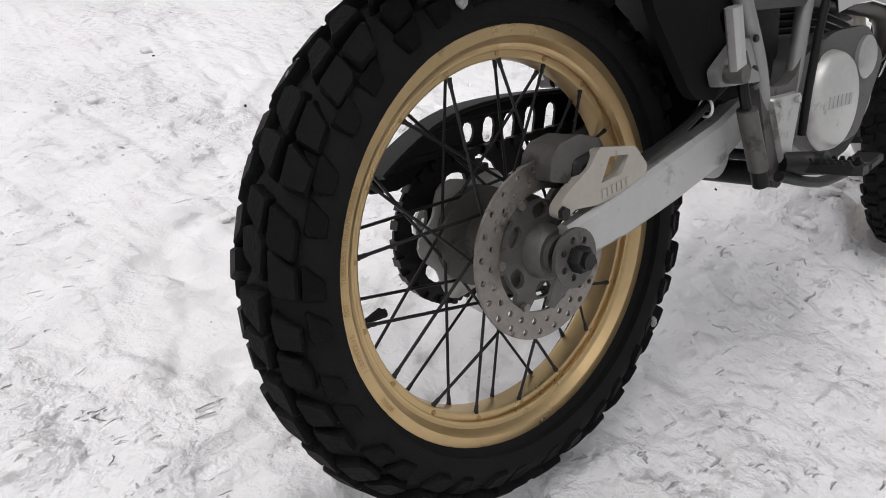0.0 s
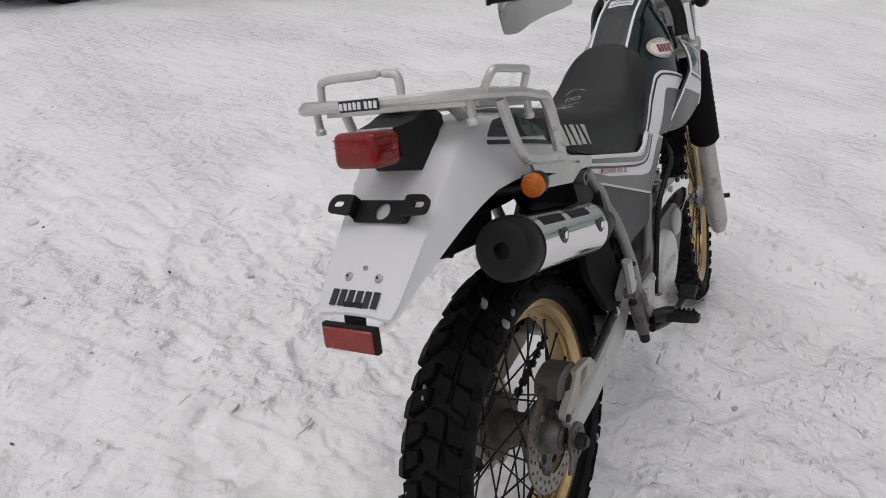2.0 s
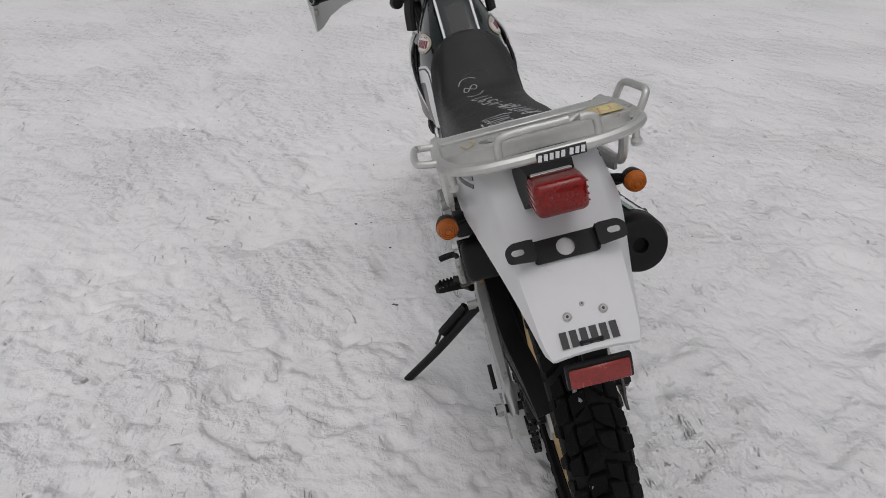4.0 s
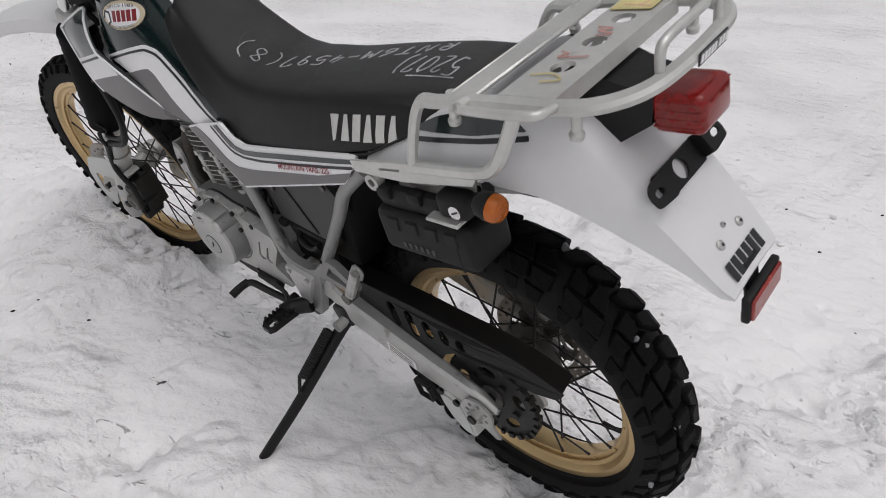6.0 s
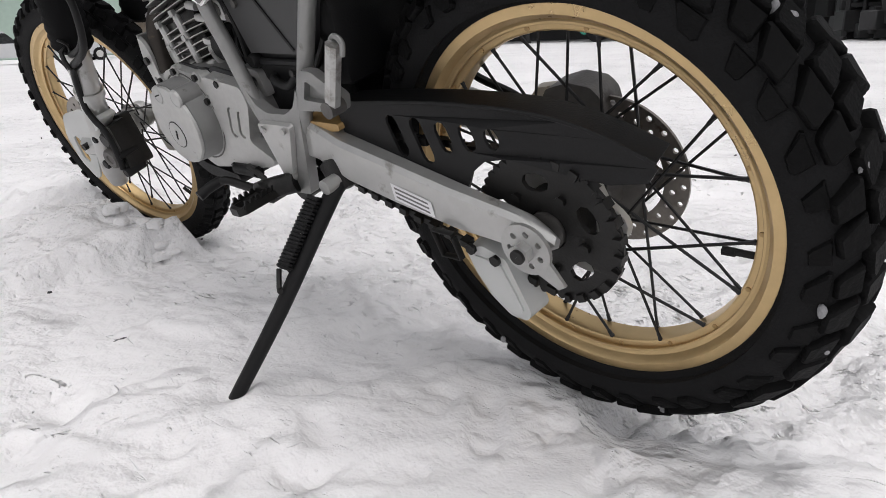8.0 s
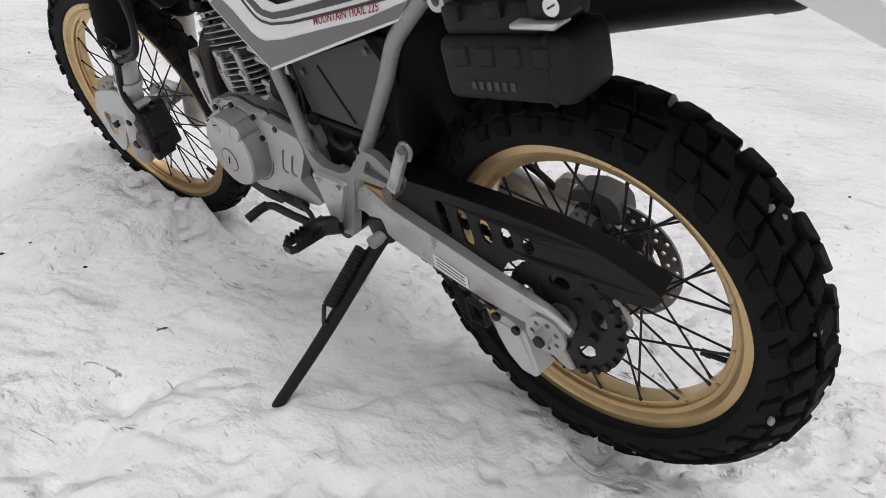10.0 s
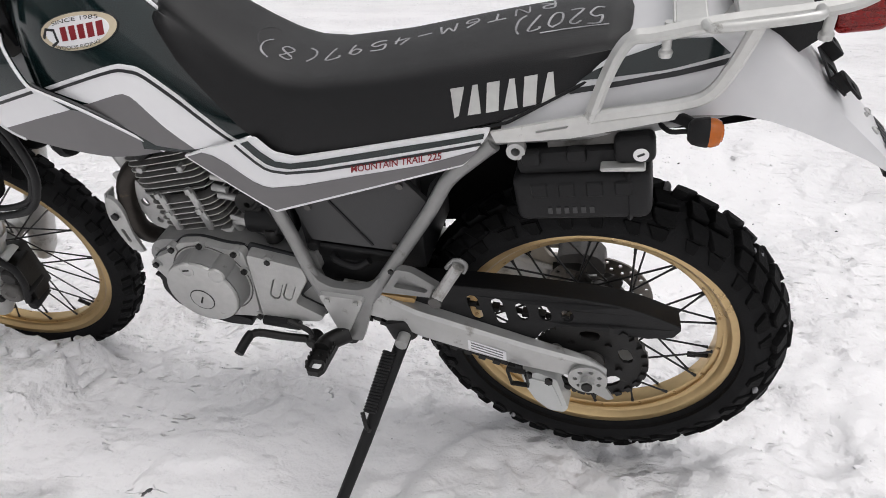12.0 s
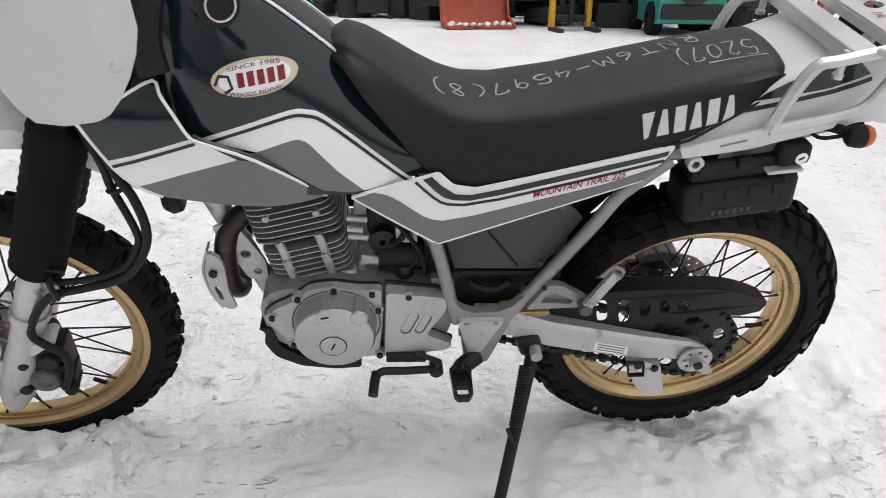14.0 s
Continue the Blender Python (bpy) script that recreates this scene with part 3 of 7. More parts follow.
part("chain_slider", plate(rounded([(0.385, 0.126), (0.296, 0.124), (0.296, 0.114), (0.345, 0.110), (0.360, 0.085), (0.385, 0.075)], 0.004), [], 0.080, 0.110), TAN, bike, "worn tan plastic chain slider")

# chain guard with its row of slots
def guard_y(x):
    return 0.100 if x > 0.03 else 0.100 - 0.15 * (0.03 - x)


def bend(bm):
    for v in bm.verts:
        v.co.y += guard_y(v.co.x) - 0.100
    return bm


guard = [(0.300, 0.152), (0.205, 0.156), (0.130, 0.158), (0.060, 0.157), (0.000, 0.151), (-0.050, 0.138), (-0.095, 0.118), (-0.128, 0.101), (-0.138, 0.088), (-0.128, 0.072), (-0.088, 0.068), (-0.040, 0.078), (0.000, 0.088), (0.028, 0.094), (0.060, 0.088), (0.082, 0.072), (0.096, 0.046), (0.112, 0.038), (0.160, 0.045), (0.240, 0.062), (0.300, 0.075)]
cuts = [slot(x, z, ln, 0.020, radians(77)) for x, z, ln in ((0.195, 0.110, 0.058), (0.153, 0.107, 0.062), (0.115, 0.114, 0.040), (0.078, 0.116, 0.035), (0.042, 0.117, 0.027))]
cg = part("chain_guard", bend(plate(guard, cuts, 0.096, 0.100)), BLACK, bike, "black plastic chain guard with slots")
top_line = [(x, guard_y(x) - 0.020, z) for x, z in ((0.300, 0.150), (0.205, 0.154), (0.130, 0.156), (0.060, 0.155), (0.000, 0.149), (-0.050, 0.136), (-0.095, 0.116), (-0.134, 0.094))]
part("chain_guard_top", sweep(curve(top_line, 3), bar(0.040, 0.005), up=(0, 1, 0)), BLACK, cg)
for x, z in ((0.110, 0.045), (0.235, 0.075)):
    bolt(cg, at(x, 0.103, z, 90), 0.008, 0.010)
shoe = part("chain_guide", plate(rounded([(0.118, -0.034), (0.088, -0.022), (0.052, -0.036), (0.036, -0.088), (0.027, -0.117), (0.037, -0.131), (0.064, -0.129), (0.090, -0.104), (0.108, -0.070)], 0.006), [], 0.074, 0.110, chamfer=0.05), GUARD, bike, "scuffed white plastic chain guide")
part("guide_pad", plate(rounded([(0.102, -0.040), (0.062, -0.046), (0.048, -0.084), (0.040, -0.112), (0.048, -0.121), (0.060, -0.120), (0.082, -0.096), (0.098, -0.066)], 0.005), [], 0.110, 0.113), GUARD, shoe)
for x, z in ((0.102, -0.030), (0.066, -0.040)):
    bolt(shoe, at(x, 0.114, z, 90), 0.008, 0.006)
part("guide_bracket", sweep([Vector(p) for p in ((0.104, 0.136, 0.004), (0.136, 0.136, 0.006), (0.128, 0.136, -0.030), (0.098, 0.136, -0.030), (0.104, 0.136, 0.000))], bar(0.010, 0.003), up=(0, 1, 0)), CHAIN, shoe)

# rear caliper and its shielding bracket
cal = part("rear_caliper", box((0.046, 0.040, 0.036), at(0.046, -0.078, 0.086, 0, -12), 0.010, 3), CHAIN, bike, "grimy dark brake caliper")
part("caliper_arch", plate(rounded([(-0.012, 0.082), (-0.008, 0.106), (0.004, 0.119), (0.036, 0.125), (0.070, 0.116), (0.078, 0.104), (0.076, 0.094), (0.040, 0.101), (0.024, 0.098), (0.020, 0.074)], 0.005), [], -0.092, -0.048, chamfer=0.03), GRIME, cal, "grimy cast arch of the caliper")
part("caliper_piston", lathe([(0.0001, -0.098), (0.012, -0.098), (0.014, -0.094), (0.014, -0.080), (0.0001, -0.080)], 18, (0.040, 0, 0.082)), CHAIN, cal)
part("caliper_pin", tube([(0.01, -0.085, 0.06), (0.085, -0.085, 0.05)], 0.011, 10, 1), CHAIN, cal)
win = [(0.060, 0.099), (0.094, 0.096), (0.080, 0.076), (0.045, 0.072)]
part("caliper_bracket", plate(rounded([(0.106, 0.104), (0.042, 0.112), (0.026, 0.092), (-0.008, 0.074), (-0.026, 0.060), (-0.028, 0.048), (-0.014, 0.042), (0.000, 0.052), (0.036, 0.049), (0.121, 0.058), (0.130, 0.078)], 0.006), [rounded(win, 0.003)], -0.114, -0.100, Matrix.Translation((0.012, 0.010, -0.003)), chamfer=0.04), GREYCAL, cal, "light grey shield over the brake caliper")
bolt(cal, at(-0.007, -0.106, 0.049, 90), 0.008, 0.006)
for k in range(6):
    part("raised_mark", box((0.006, 0.0016, 0.010), at(0.060 + 0.0085 * k, -0.1048, 0.057 + 0.0012 * k, 0, -6), 0), GREYCAL, cal, smooth=0)
part("rear_brake_hose", tube([(0.13, -0.09, 0.075), (0.17, -0.098, 0.090), (0.23, -0.102, 0.112), (0.29, -0.110, 0.150), (0.325, -0.125, 0.17), (0.35, -0.12, 0.15)], 0.006, 8), BLACK, bike, "black rubber brake hose")
part("hose_clip", tube([Vector((0.262 + 0.004 * math.cos(a) , -0.1045 + 0.011 * math.cos(a), 0.126 + 0.011 * math.sin(a))) for a in (2 * math.pi * k / 12 for k in range(12))], 0.0018, 6, 2, True), DECAL, bike, "white hose clip")
master = part("rear_master_cylinder", tube([(0.318, -0.128, 0.118), (0.322, -0.128, 0.108), (0.348, -0.130, 0.046), (0.352, -0.130, 0.036)], 0.0130, 16, 2), GRIME, bike, "grey rear brake cylinder")
part("boot", tube([(0.350, -0.130, 0.040), (0.360, -0.131, 0.012)], 0.011, 10, 1), BLACK, master)
part("reservoir_hose", tube([(0.316, -0.128, 0.120), (0.308, -0.126, 0.150), (0.318, -0.122, 0.165), (0.345, -0.118, 0.150)], 0.007, 8), BLACK, master)

# frame
for s in (1, -1):
    y, dx = 0.112 * s, 0.0 if s > 0 else 0.012
    rear = curve([(0.150 + dx, y, 0.442), (0.185 + dx, y, 0.410), (0.215 + dx, y, 0.380), (0.232 + dx, y, 0.352), (0.250 + dx, y * (1.0 if s > 0 else 1.08), 0.318), (0.288 + dx, y * (1.0 if s > 0 else 1.1), 0.256), (0.340 + dx, y * (1.0 if s > 0 else 1.08), 0.172), (0.376 + dx, y * (0.97 if s > 0 else 1.0), 0.112)], 5)
    part("frame_rear_tube", sweep(rear, ring(0.0112, 14, 1.0), up=(0, 1, 0)), FRAME, bike, "silver painted frame tube")
    part("frame_front_tube", sweep(curve([(0.522, y * 0.9, 0.340), (0.506, y, 0.290), (0.493, y, 0.240), (0.476, y, 0.158), (0.464, y * 0.97, 0.108)], 5), ring(0.0112, 14), up=(0, 1, 0)), FRAME, bike, "silver painted frame tube")
    part("pivot_web", plate(rounded([(0.476, 0.178), (0.462, 0.150), (0.440, 0.138), (0.394, 0.138), (0.368, 0.150), (0.346, 0.178), (0.404, 0.008), (0.440, 0.008)], 0.006), [], 0.104, 0.1215, Matrix.Diagonal((1, s, 1, 1))), FRAME if s > 0 else GRIME, bike, "silver pressed web joining the frame tubes")
    tri_plate = part("pivot_plate", plate(rounded([(0.466, 0.127), (0.379, 0.126), (0.426, 0.028), (0.440, 0.028)], 0.010), [], 0.1217, 0.130, Matrix.Diagonal((1, s, 1, 1)), chamfer=0.04), SILVER, bike, "triangular silver cover plate")
    for x, z in ((0.448, 0.117), (0.396, 0.117), (0.432, 0.040)):
        bolt(tri_plate, at(x, s * 0.1335, z, 90), 0.0055, 0.004, CAST)
    part("subframe_rail", sweep(curve([(0.53, 0.06 * s, 0.40), (0.35, 0.095 * s, 0.40), (0.15, 0.105 * s, 0.448), (0.0, 0.105 * s, 0.470), (-0.14, 0.085 * s, 0.50)], 5), ring(0.011, 12)), FRAME if s > 0 else BLACK, bike)
    # passenger peg on its bracket, folded up
    bracket = plate(rounded([(0.345, 0.150), (0.312, 0.206), (0.288, 0.204), (0.240, 0.172), (0.248, 0.152)], 0.006), [rounded([(0.322, 0.166), (0.306, 0.192), (0.262, 0.168), (0.268, 0.161)], 0.004)], 0.116, 0.130, Matrix.Diagonal((1, s, 1, 1)))
    br = part("passenger_peg_bracket", bracket, FRAME, bike, "silver cast bracket of the passenger footrest")
    part("bracket_back", plate([(0.338, 0.156), (0.310, 0.198), (0.250, 0.168), (0.252, 0.156)], [], 0.114, 0.120, Matrix.Diagonal((1, s, 1, 1))), FRAME, br)
    peg_line = ((0.204, 0.243), (0.246, 0.164)) if s > 0 else ((0.244, 0.242), (0.262, 0.166))
    part("passenger_peg", sweep([Vector((x, 0.144 * s, z)) for x, z in peg_line], bar(0.018, 0.018)), SILVER, br, "folded passenger footrest")
    part("peg_hinge", lathe([(0.0001, 0.130), (0.011, 0.130), (0.011, 0.154), (0.0001, 0.154)], 12, (peg_line[1][0], 0, peg_line[1][1])) if s > 0 else lathe([(0.0001, -0.130), (0.011, -0.130), (0.011, -0.154), (0.0001, -0.154)], 12, (peg_line[1][0], 0, peg_line[1][1])), GRIME, br)
    if s > 0:
        part("peg_loop", tube([(0.226, 0.136, 0.228), (0.214, 0.138, 0.246), (0.202, 0.140, 0.250), (0.193, 0.141, 0.242), (0.198, 0.142, 0.228)], 0.0035, 8), FRAME, br)
    bolt(br, at(0.320, s * 0.134, 0.204, 90), 0.005, 0.004)
part("subframe_lug", lathe([(0.006, 0.116), (0.0125, 0.116), (0.0125, 0.131), (0.006, 0.131)], 16, (0.118, 0, 0.443), closed=True), SILVER, bike)
part("subframe_lug", lathe([(0.006, -0.116), (0.0120, -0.116), (0.0120, -0.131), (0.006, -0.131)], 16, (0.119, 0, 0.441), closed=True), GRIME, bike)
part("down_tube", tube([(0.965, 0, 0.54), (0.90, 0, 0.38), (0.845, 0, 0.22), (0.80, 0, 0.08)], 0.019, 14), SILVER, bike, "silver painted frame tube")
part("steering_head", tube([(0.945, 0, 0.66), (1.020, 0, 0.50)], 0.030, 16, 1), SILVER, bike)
part("backbone", tube([(0.96, 0, 0.60), (0.75, 0, 0.47), (0.52, 0, 0.38)], 0.022, 12), BLACK, bike)
part("rear_shock", tube([(0.36, 0, 0.12), (0.43, 0, 0.38)], 0.032, 16, 1), BLACK, bike)

# engine
case = [(0.810, 0.150), (0.785, 0.182), (0.690, 0.196), (0.600, 0.190), (0.480, 0.168), (0.468, 0.110), (0.480, 0.060), (0.560, 0.022), (0.620, 0.012), (0.740, 0.022), (0.800, 0.070)]
# case darker than the covers: the recess behind them is put into its colour
eng = part("crankcase", plate(rounded(case, 0.018), [], -0.098, 0.098), FRAME, bike, "cast aluminium engine case, coloured darker for the recesses round its covers")
part("generator_side_cover", plate(rounded([(0.804, 0.134), (0.786, 0.154), (0.744, 0.176), (0.720, 0.200), (0.678, 0.206), (0.634, 0.196), (0.594, 0.196), (0.594, 0.120), (0.604, 0.028), (0.680, 0.020), (0.760, 0.062)], 0.010), [], 0.098, 0.116, chamfer=0.03), CAST, eng)
# black outlines drawn for the shade in the seams round the covers
part("gasket", plate(rounded([(0.8065, 0.135), (0.787, 0.1565), (0.7455, 0.1785), (0.721, 0.2025), (0.678, 0.2085), (0.6335, 0.1985), (0.5935, 0.1985), (0.5915, 0.120), (0.6015, 0.0255), (0.680, 0.0175), (0.762, 0.060)], 0.016), [], 0.097, 0.1015), INK, eng, "thin black line painted for the shade of the seam")
part("gasket", plate(rounded([(0.5925, 0.2025), (0.4835, 0.182), (0.4755, 0.130), (0.517, 0.086), (0.4655, 0.058), (0.478, 0.0415), (0.6, 0.0275)], 0.010), [], 0.0968, 0.1012), INK, eng)
part("drum_ring", lathe([(0.0745, 0.1158), (0.0775, 0.1172), (0.0775, 0.1150), (0.0745, 0.1140)], 48, (0.677, 0, 0.119), closed=True), GRIME, eng)
gen = part("generator_cover", lathe([(0.0685, 0.150), (0.067, 0.1545), (0.0635, 0.156), (0.0001, 0.1565)], 64, (0.679, 0, 0.118)), CAST, eng, "round grey cast generator cover", 25)
# drum side in darker frame paint to stand for its shade
part("cover_drum", lathe([(0.074, 0.108), (0.072, 0.118), (0.0690, 0.150)], 64, (0.678, 0, 0.1185)), FRAME, gen, "side of the cover, its shade painted as a darker grey", 25)
part("cover_plug", lathe([(0.022, 0.155), (0.022, 0.1575), (0.020, 0.158), (0.0001, 0.158)], 28, (0.682, 0, 0.103)), CAST, gen)
part("plug_rim", lathe([(0.0220, 0.1572), (0.0238, 0.1572), (0.0238, 0.1562), (0.0220, 0.1562)], 28, (0.682, 0, 0.103), closed=True), CHAIN, gen)
part("plug_slot", box((0.0028, 0.0016, 0.017), at(0.682, 0.1584, 0.103, 0, -25), 0), BLACK, gen, smooth=0)
# boss sides darkened for shade in the same way, end faces kept pale
part("cover_boss", lathe([(0.0175, 0.116), (0.0160, 0.153)], 22, (0.691, 0, 0.172)), FRAME, gen)
part("boss_face", lathe([(0.0160, 0.153), (0.0145, 0.1572), (0.0115, 0.1578), (0.0105, 0.1568), (0.0001, 0.1568)], 22, (0.691, 0, 0.172)), CAST, gen)
part("cover_boss", lathe([(0.0175, 0.116), (0.0160, 0.153)], 22, (0.635, 0, 0.166)), FRAME, gen)
part("boss_face", lathe([(0.0160, 0.153), (0.0145, 0.1572), (0.0115, 0.1578), (0.0105, 0.1568), (0.0001, 0.1568)], 22, (0.635, 0, 0.166)), CAST, gen)
part("boss_slot", box((0.013, 0.0016, 0.0022), at(0.691, 0.1575, 0.172, 0, 12), 0), BLACK, gen, smooth=0)
part("sprocket_cover", plate(rounded([(0.590, 0.195), (0.486, 0.178), (0.482, 0.150), (0.520, 0.086), (0.468, 0.058), (0.480, 0.044), (0.598, 0.030)], 0.010), [slot(0.549, 0.117, 0.056, 0.020, radians(113)), slot(0.525, 0.114, 0.050, 0.018, radians(115))], 0.098, 0.122, chamfer=0.03), CAST, eng, "grey front sprocket cover with two slots")
for x, z, ln, wd in ((0.549, 0.117, 0.0515, 0.0160), (0.525, 0.114, 0.0455, 0.0140)):
    part("slot_panel", plate(slot(x, z, ln, wd, radians(114)), [], 0.100, 0.1195), CAST, eng)
part("sprocket_cover_back", plate([(0.585, 0.16), (0.498, 0.16), (0.520, 0.088), (0.52, 0.07), (0.585, 0.07)], [], 0.1, 0.1125), CAST, eng)
for x, z in ((0.786, 0.140), (0.738, 0.182), (0.676, 0.199), (0.612, 0.189), (0.603, 0.150), (0.604, 0.036), (0.550, 0.180), (0.757, 0.070)):
    part("bolt_boss", lathe([(0.0105, 0.108), (0.0095, 0.119), (0.0001, 0.119)], 14, (x, 0, z)), CAST, eng)
    bolt(eng, at(x, 0.121, z, 90), 0.006, 0.007)
part("clutch_side_cover", plate(rounded([(0.800, 0.150), (0.720, 0.205), (0.600, 0.200), (0.500, 0.170), (0.480, 0.060), (0.560, 0.020), (0.720, 0.030)], 0.02), [], -0.112, -0.098), GRIME, eng)
clutch = part("clutch_cover", lathe([(0.077, -0.108), (0.076, -0.116), (0.072, -0.125), (0.067, -0.130), (0.064, -0.131), (0.0001, -0.1315)], 64, (0.594, 0, 0.098)), ALLOY, eng, "round silver clutch cover")
for k in range(6):
    part("raised_mark", box((0.009, 0.002, 0.018), at(0.556 + 0.014 * k, -0.1318, 0.099, 0, 6), 0), CAST, clutch, smooth=0)
part("oil_filter_cover", lathe([(0.034, -0.108), (0.034, -0.118), (0.029, -0.122), (0.0001, -0.122)], 28, (0.714, 0, 0.155)), CAST, eng)
part("warning_plate", box((0.022, 0.0015, 0.032), at(0.545, -0.1130, 0.178, 0, 20), 0), INK, eng, smooth=0)
part("engine_guard", plate(rounded([(0.820, 0.098), (0.806, 0.088), (0.812, 0.060), (0.796, 0.024), (0.752, -0.004), (0.690, -0.016), (0.640, -0.014), (0.640, 0.004), (0.745, 0.018), (0.786, 0.050), (0.796, 0.098)], 0.008), [], -0.085, 0.104), BLACK, bike, "black engine guard")
part("engine_hanger", plate(rounded([(0.880, 0.275), (0.842, 0.285), (0.800, 0.200), (0.800, 0.150), (0.835, 0.160)], 0.008), [hole(0.852, 0.255, 0.008), hole(0.832, 0.215, 0.009), hole(0.816, 0.175, 0.007)], 0.030, 0.036), CAST, bike, "grey plate engine hanger with holes")

# finned cylinder, leaning forward
CYL = at(0.712, 0, 0.178, 0, 12.5)
# core in dark steel, standing in for shade between the fins
barrel = part("cylinder", box((0.092, 0.084, 0.22), CYL @ at(0, 0, 0.105), 0.012, 2), CHAIN, bike, "air-cooled cylinder with thin fins")
fin_out = rounded([(-0.070, -0.068), (0.048, -0.072), (0.074, -0.058), (0.074, 0.058), (0.048, 0.072), (-0.070, 0.068)], 0.026, 5)
fin_bm = bmesh.new()
loft([[(x * k, y * k, z) for x, y in fin_out] for k, z in ((0.985, -0.0013), (1.0, -0.0006), (1.0, 0.0006), (0.985, 0.0013))], bm=fin_bm)
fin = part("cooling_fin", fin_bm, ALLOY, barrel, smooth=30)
fin.data.materials.append(FIN_SHADE)
# broad faces coloured dark for the shaded gaps, rims left pale as if skylit
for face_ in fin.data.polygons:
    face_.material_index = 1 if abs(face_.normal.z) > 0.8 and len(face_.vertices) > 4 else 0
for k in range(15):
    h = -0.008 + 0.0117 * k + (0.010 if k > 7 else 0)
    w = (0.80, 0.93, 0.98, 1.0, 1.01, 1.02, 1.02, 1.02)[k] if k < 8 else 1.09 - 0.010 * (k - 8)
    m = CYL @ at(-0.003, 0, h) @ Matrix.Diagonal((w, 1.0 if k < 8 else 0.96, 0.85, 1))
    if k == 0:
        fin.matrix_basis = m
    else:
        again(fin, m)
part("base_flange", box((0.150, 0.140, 0.012), CYL, 0.004, 1), CAST, barrel)
part("head_joint", box((0.136, 0.122, 0.010), CYL @ at(0, 0, 0.0990), 0.004, 1), CHAIN, barrel)
head = part("cylinder_head", box((0.13, 0.13, 0.05), CYL @ at(0, 0, 0.205), 0.014, 3), CAST, barrel)
for x, h in ((0.034, 0.030), (-0.034, 0.030), (-0.036, 0.072), (0.032, 0.070)):
    part("fin_rib", box((0.014, 0.010, 0.044), CYL @ at(x, 0.0675, h), 0.003, 1), CAST, barrel)
    bolt(barrel, CYL @ at(x, 0.071, h + 0.024), 0.007, 0.010, CAST, "stud_nut")
for x, h in ((0.036, 0.148), (-0.046, 0.140)):
    part("head_boss", lathe([(0.0065, 0.060), (0.0065, 0.0715), (0.005, 0.0730), (0.0001, 0.0730)], 14), CAST, barrel).matrix_basis = CYL @ at(x, 0, h)
part("plug_cap", tube([CYL @ Vector((0.010, 0.055, 0.172)), CYL @ Vector((0.004, 0.082, 0.182)), CYL @ Vector((-0.030, 0.090, 0.196))], 0.0095, 10), BLACK, barrel, "black spark plug cap and lead")
part("carburettor", tube([(0.64, 0.0, 0.30), (0.56, 0.0, 0.29)], 0.030, 16, 1), CAST, bike, "small grey carburettor")
carb = part("carburettor_body", box((0.052, 0.070, 0.075), at(0.592, 0.012, 0.288), 0.012, 2), CHAIN, bike)
for y, z, ln in ((0.058, 0.302, 0.034), (0.064, 0.284, 0.026), (0.056, 0.262, 0.034)):
    part("carburettor_fitting", tube([(0.650, y, z + 0.004), (0.650 - ln, y, z)], 0.0065, 10, 1), CAST, carb)
part("carburettor_flange", plate(rounded([(0.570, 0.297), (0.535, 0.291), (0.533, 0.261), (0.568, 0.265)], 0.006), [hole(0.5515, 0.2785, 0.011, 16)], 0.068, 0.074), CAST, carb, "square grey flange")
part("flange_housing", lathe([(0.019, 0.020), (0.020, 0.060), (0.018, 0.068), (0.0001, 0.068)], 20, (0.5515, 0, 0.2785)), CHAIN, carb)
part("flange_screw", lathe([(0.0001, 0.066), (0.0095, 0.066), (0.0095, 0.074), (0.006, 0.077), (0.0001, 0.077)], 14, (0.5515, 0, 0.2785)), GRIME, carb)
part("flange_tongue", box((0.004, 0.006, 0.024), at(0.5515, 0.0775, 0.2785, 0, -8), 0.001, 1), CAST, carb, smooth=0)
part("idle_screw", tube([(0.520, 0.062, 0.270), (0.513, 0.080, 0.266)], 0.0075, 10, 1), GRIME, carb)
part("throttle_drum", lathe([(0.006, 0.058), (0.022, 0.058), (0.024, 0.061), (0.024, 0.066), (0.020, 0.068), (0.006, 0.068)], 22, (0.592, 0, 0.258), closed=True), CHAIN, carb)
part("hose_clamp", lathe([(0.0335, 0.628), (0.0350, 0.628), (0.0350, 0.636), (0.0335, 0.636)], 20, (0, 0, 0.299), "x", closed=True), CAST, carb)
part("vent_hose", tube([(0.572, 0.050, 0.318), (0.548, 0.074, 0.312), (0.516, 0.078, 0.292), (0.508, 0.076, 0.240), (0.516, 0.074, 0.196)], 0.0050, 8), BLACK, carb)
part("overflow_hose", tube([(0.600, 0.054, 0.226), (0.592, 0.070, 0.210), (0.560, 0.076, 0.204), (0.538, 0.078, 0.220), (0.530, 0.078, 0.250)], 0.0045, 8), BLACK, carb)
part("carburettor_lever", plate(rounded([(0.628, 0.238), (0.600, 0.232), (0.596, 0.224), (0.630, 0.228)], 0.003), [], 0.070, 0.074), CAST, carb)
part("float_bowl", box((0.050, 0.070, 0.035), at(0.585, 0.02, 0.232), 0.010, 2), GRIME, carb)
part("drain_pipe", tube([(0.580, 0.052, 0.220), (0.572, 0.068, 0.200), (0.560, 0.072, 0.186)], 0.005, 8), BLACK, carb)
part("throttle_cable", tube([(0.595, 0.060, 0.320), (0.560, 0.085, 0.300), (0.530, 0.090, 0.255), (0.520, 0.085, 0.200)], 0.0042, 8), BLACK, bike, "black cable")
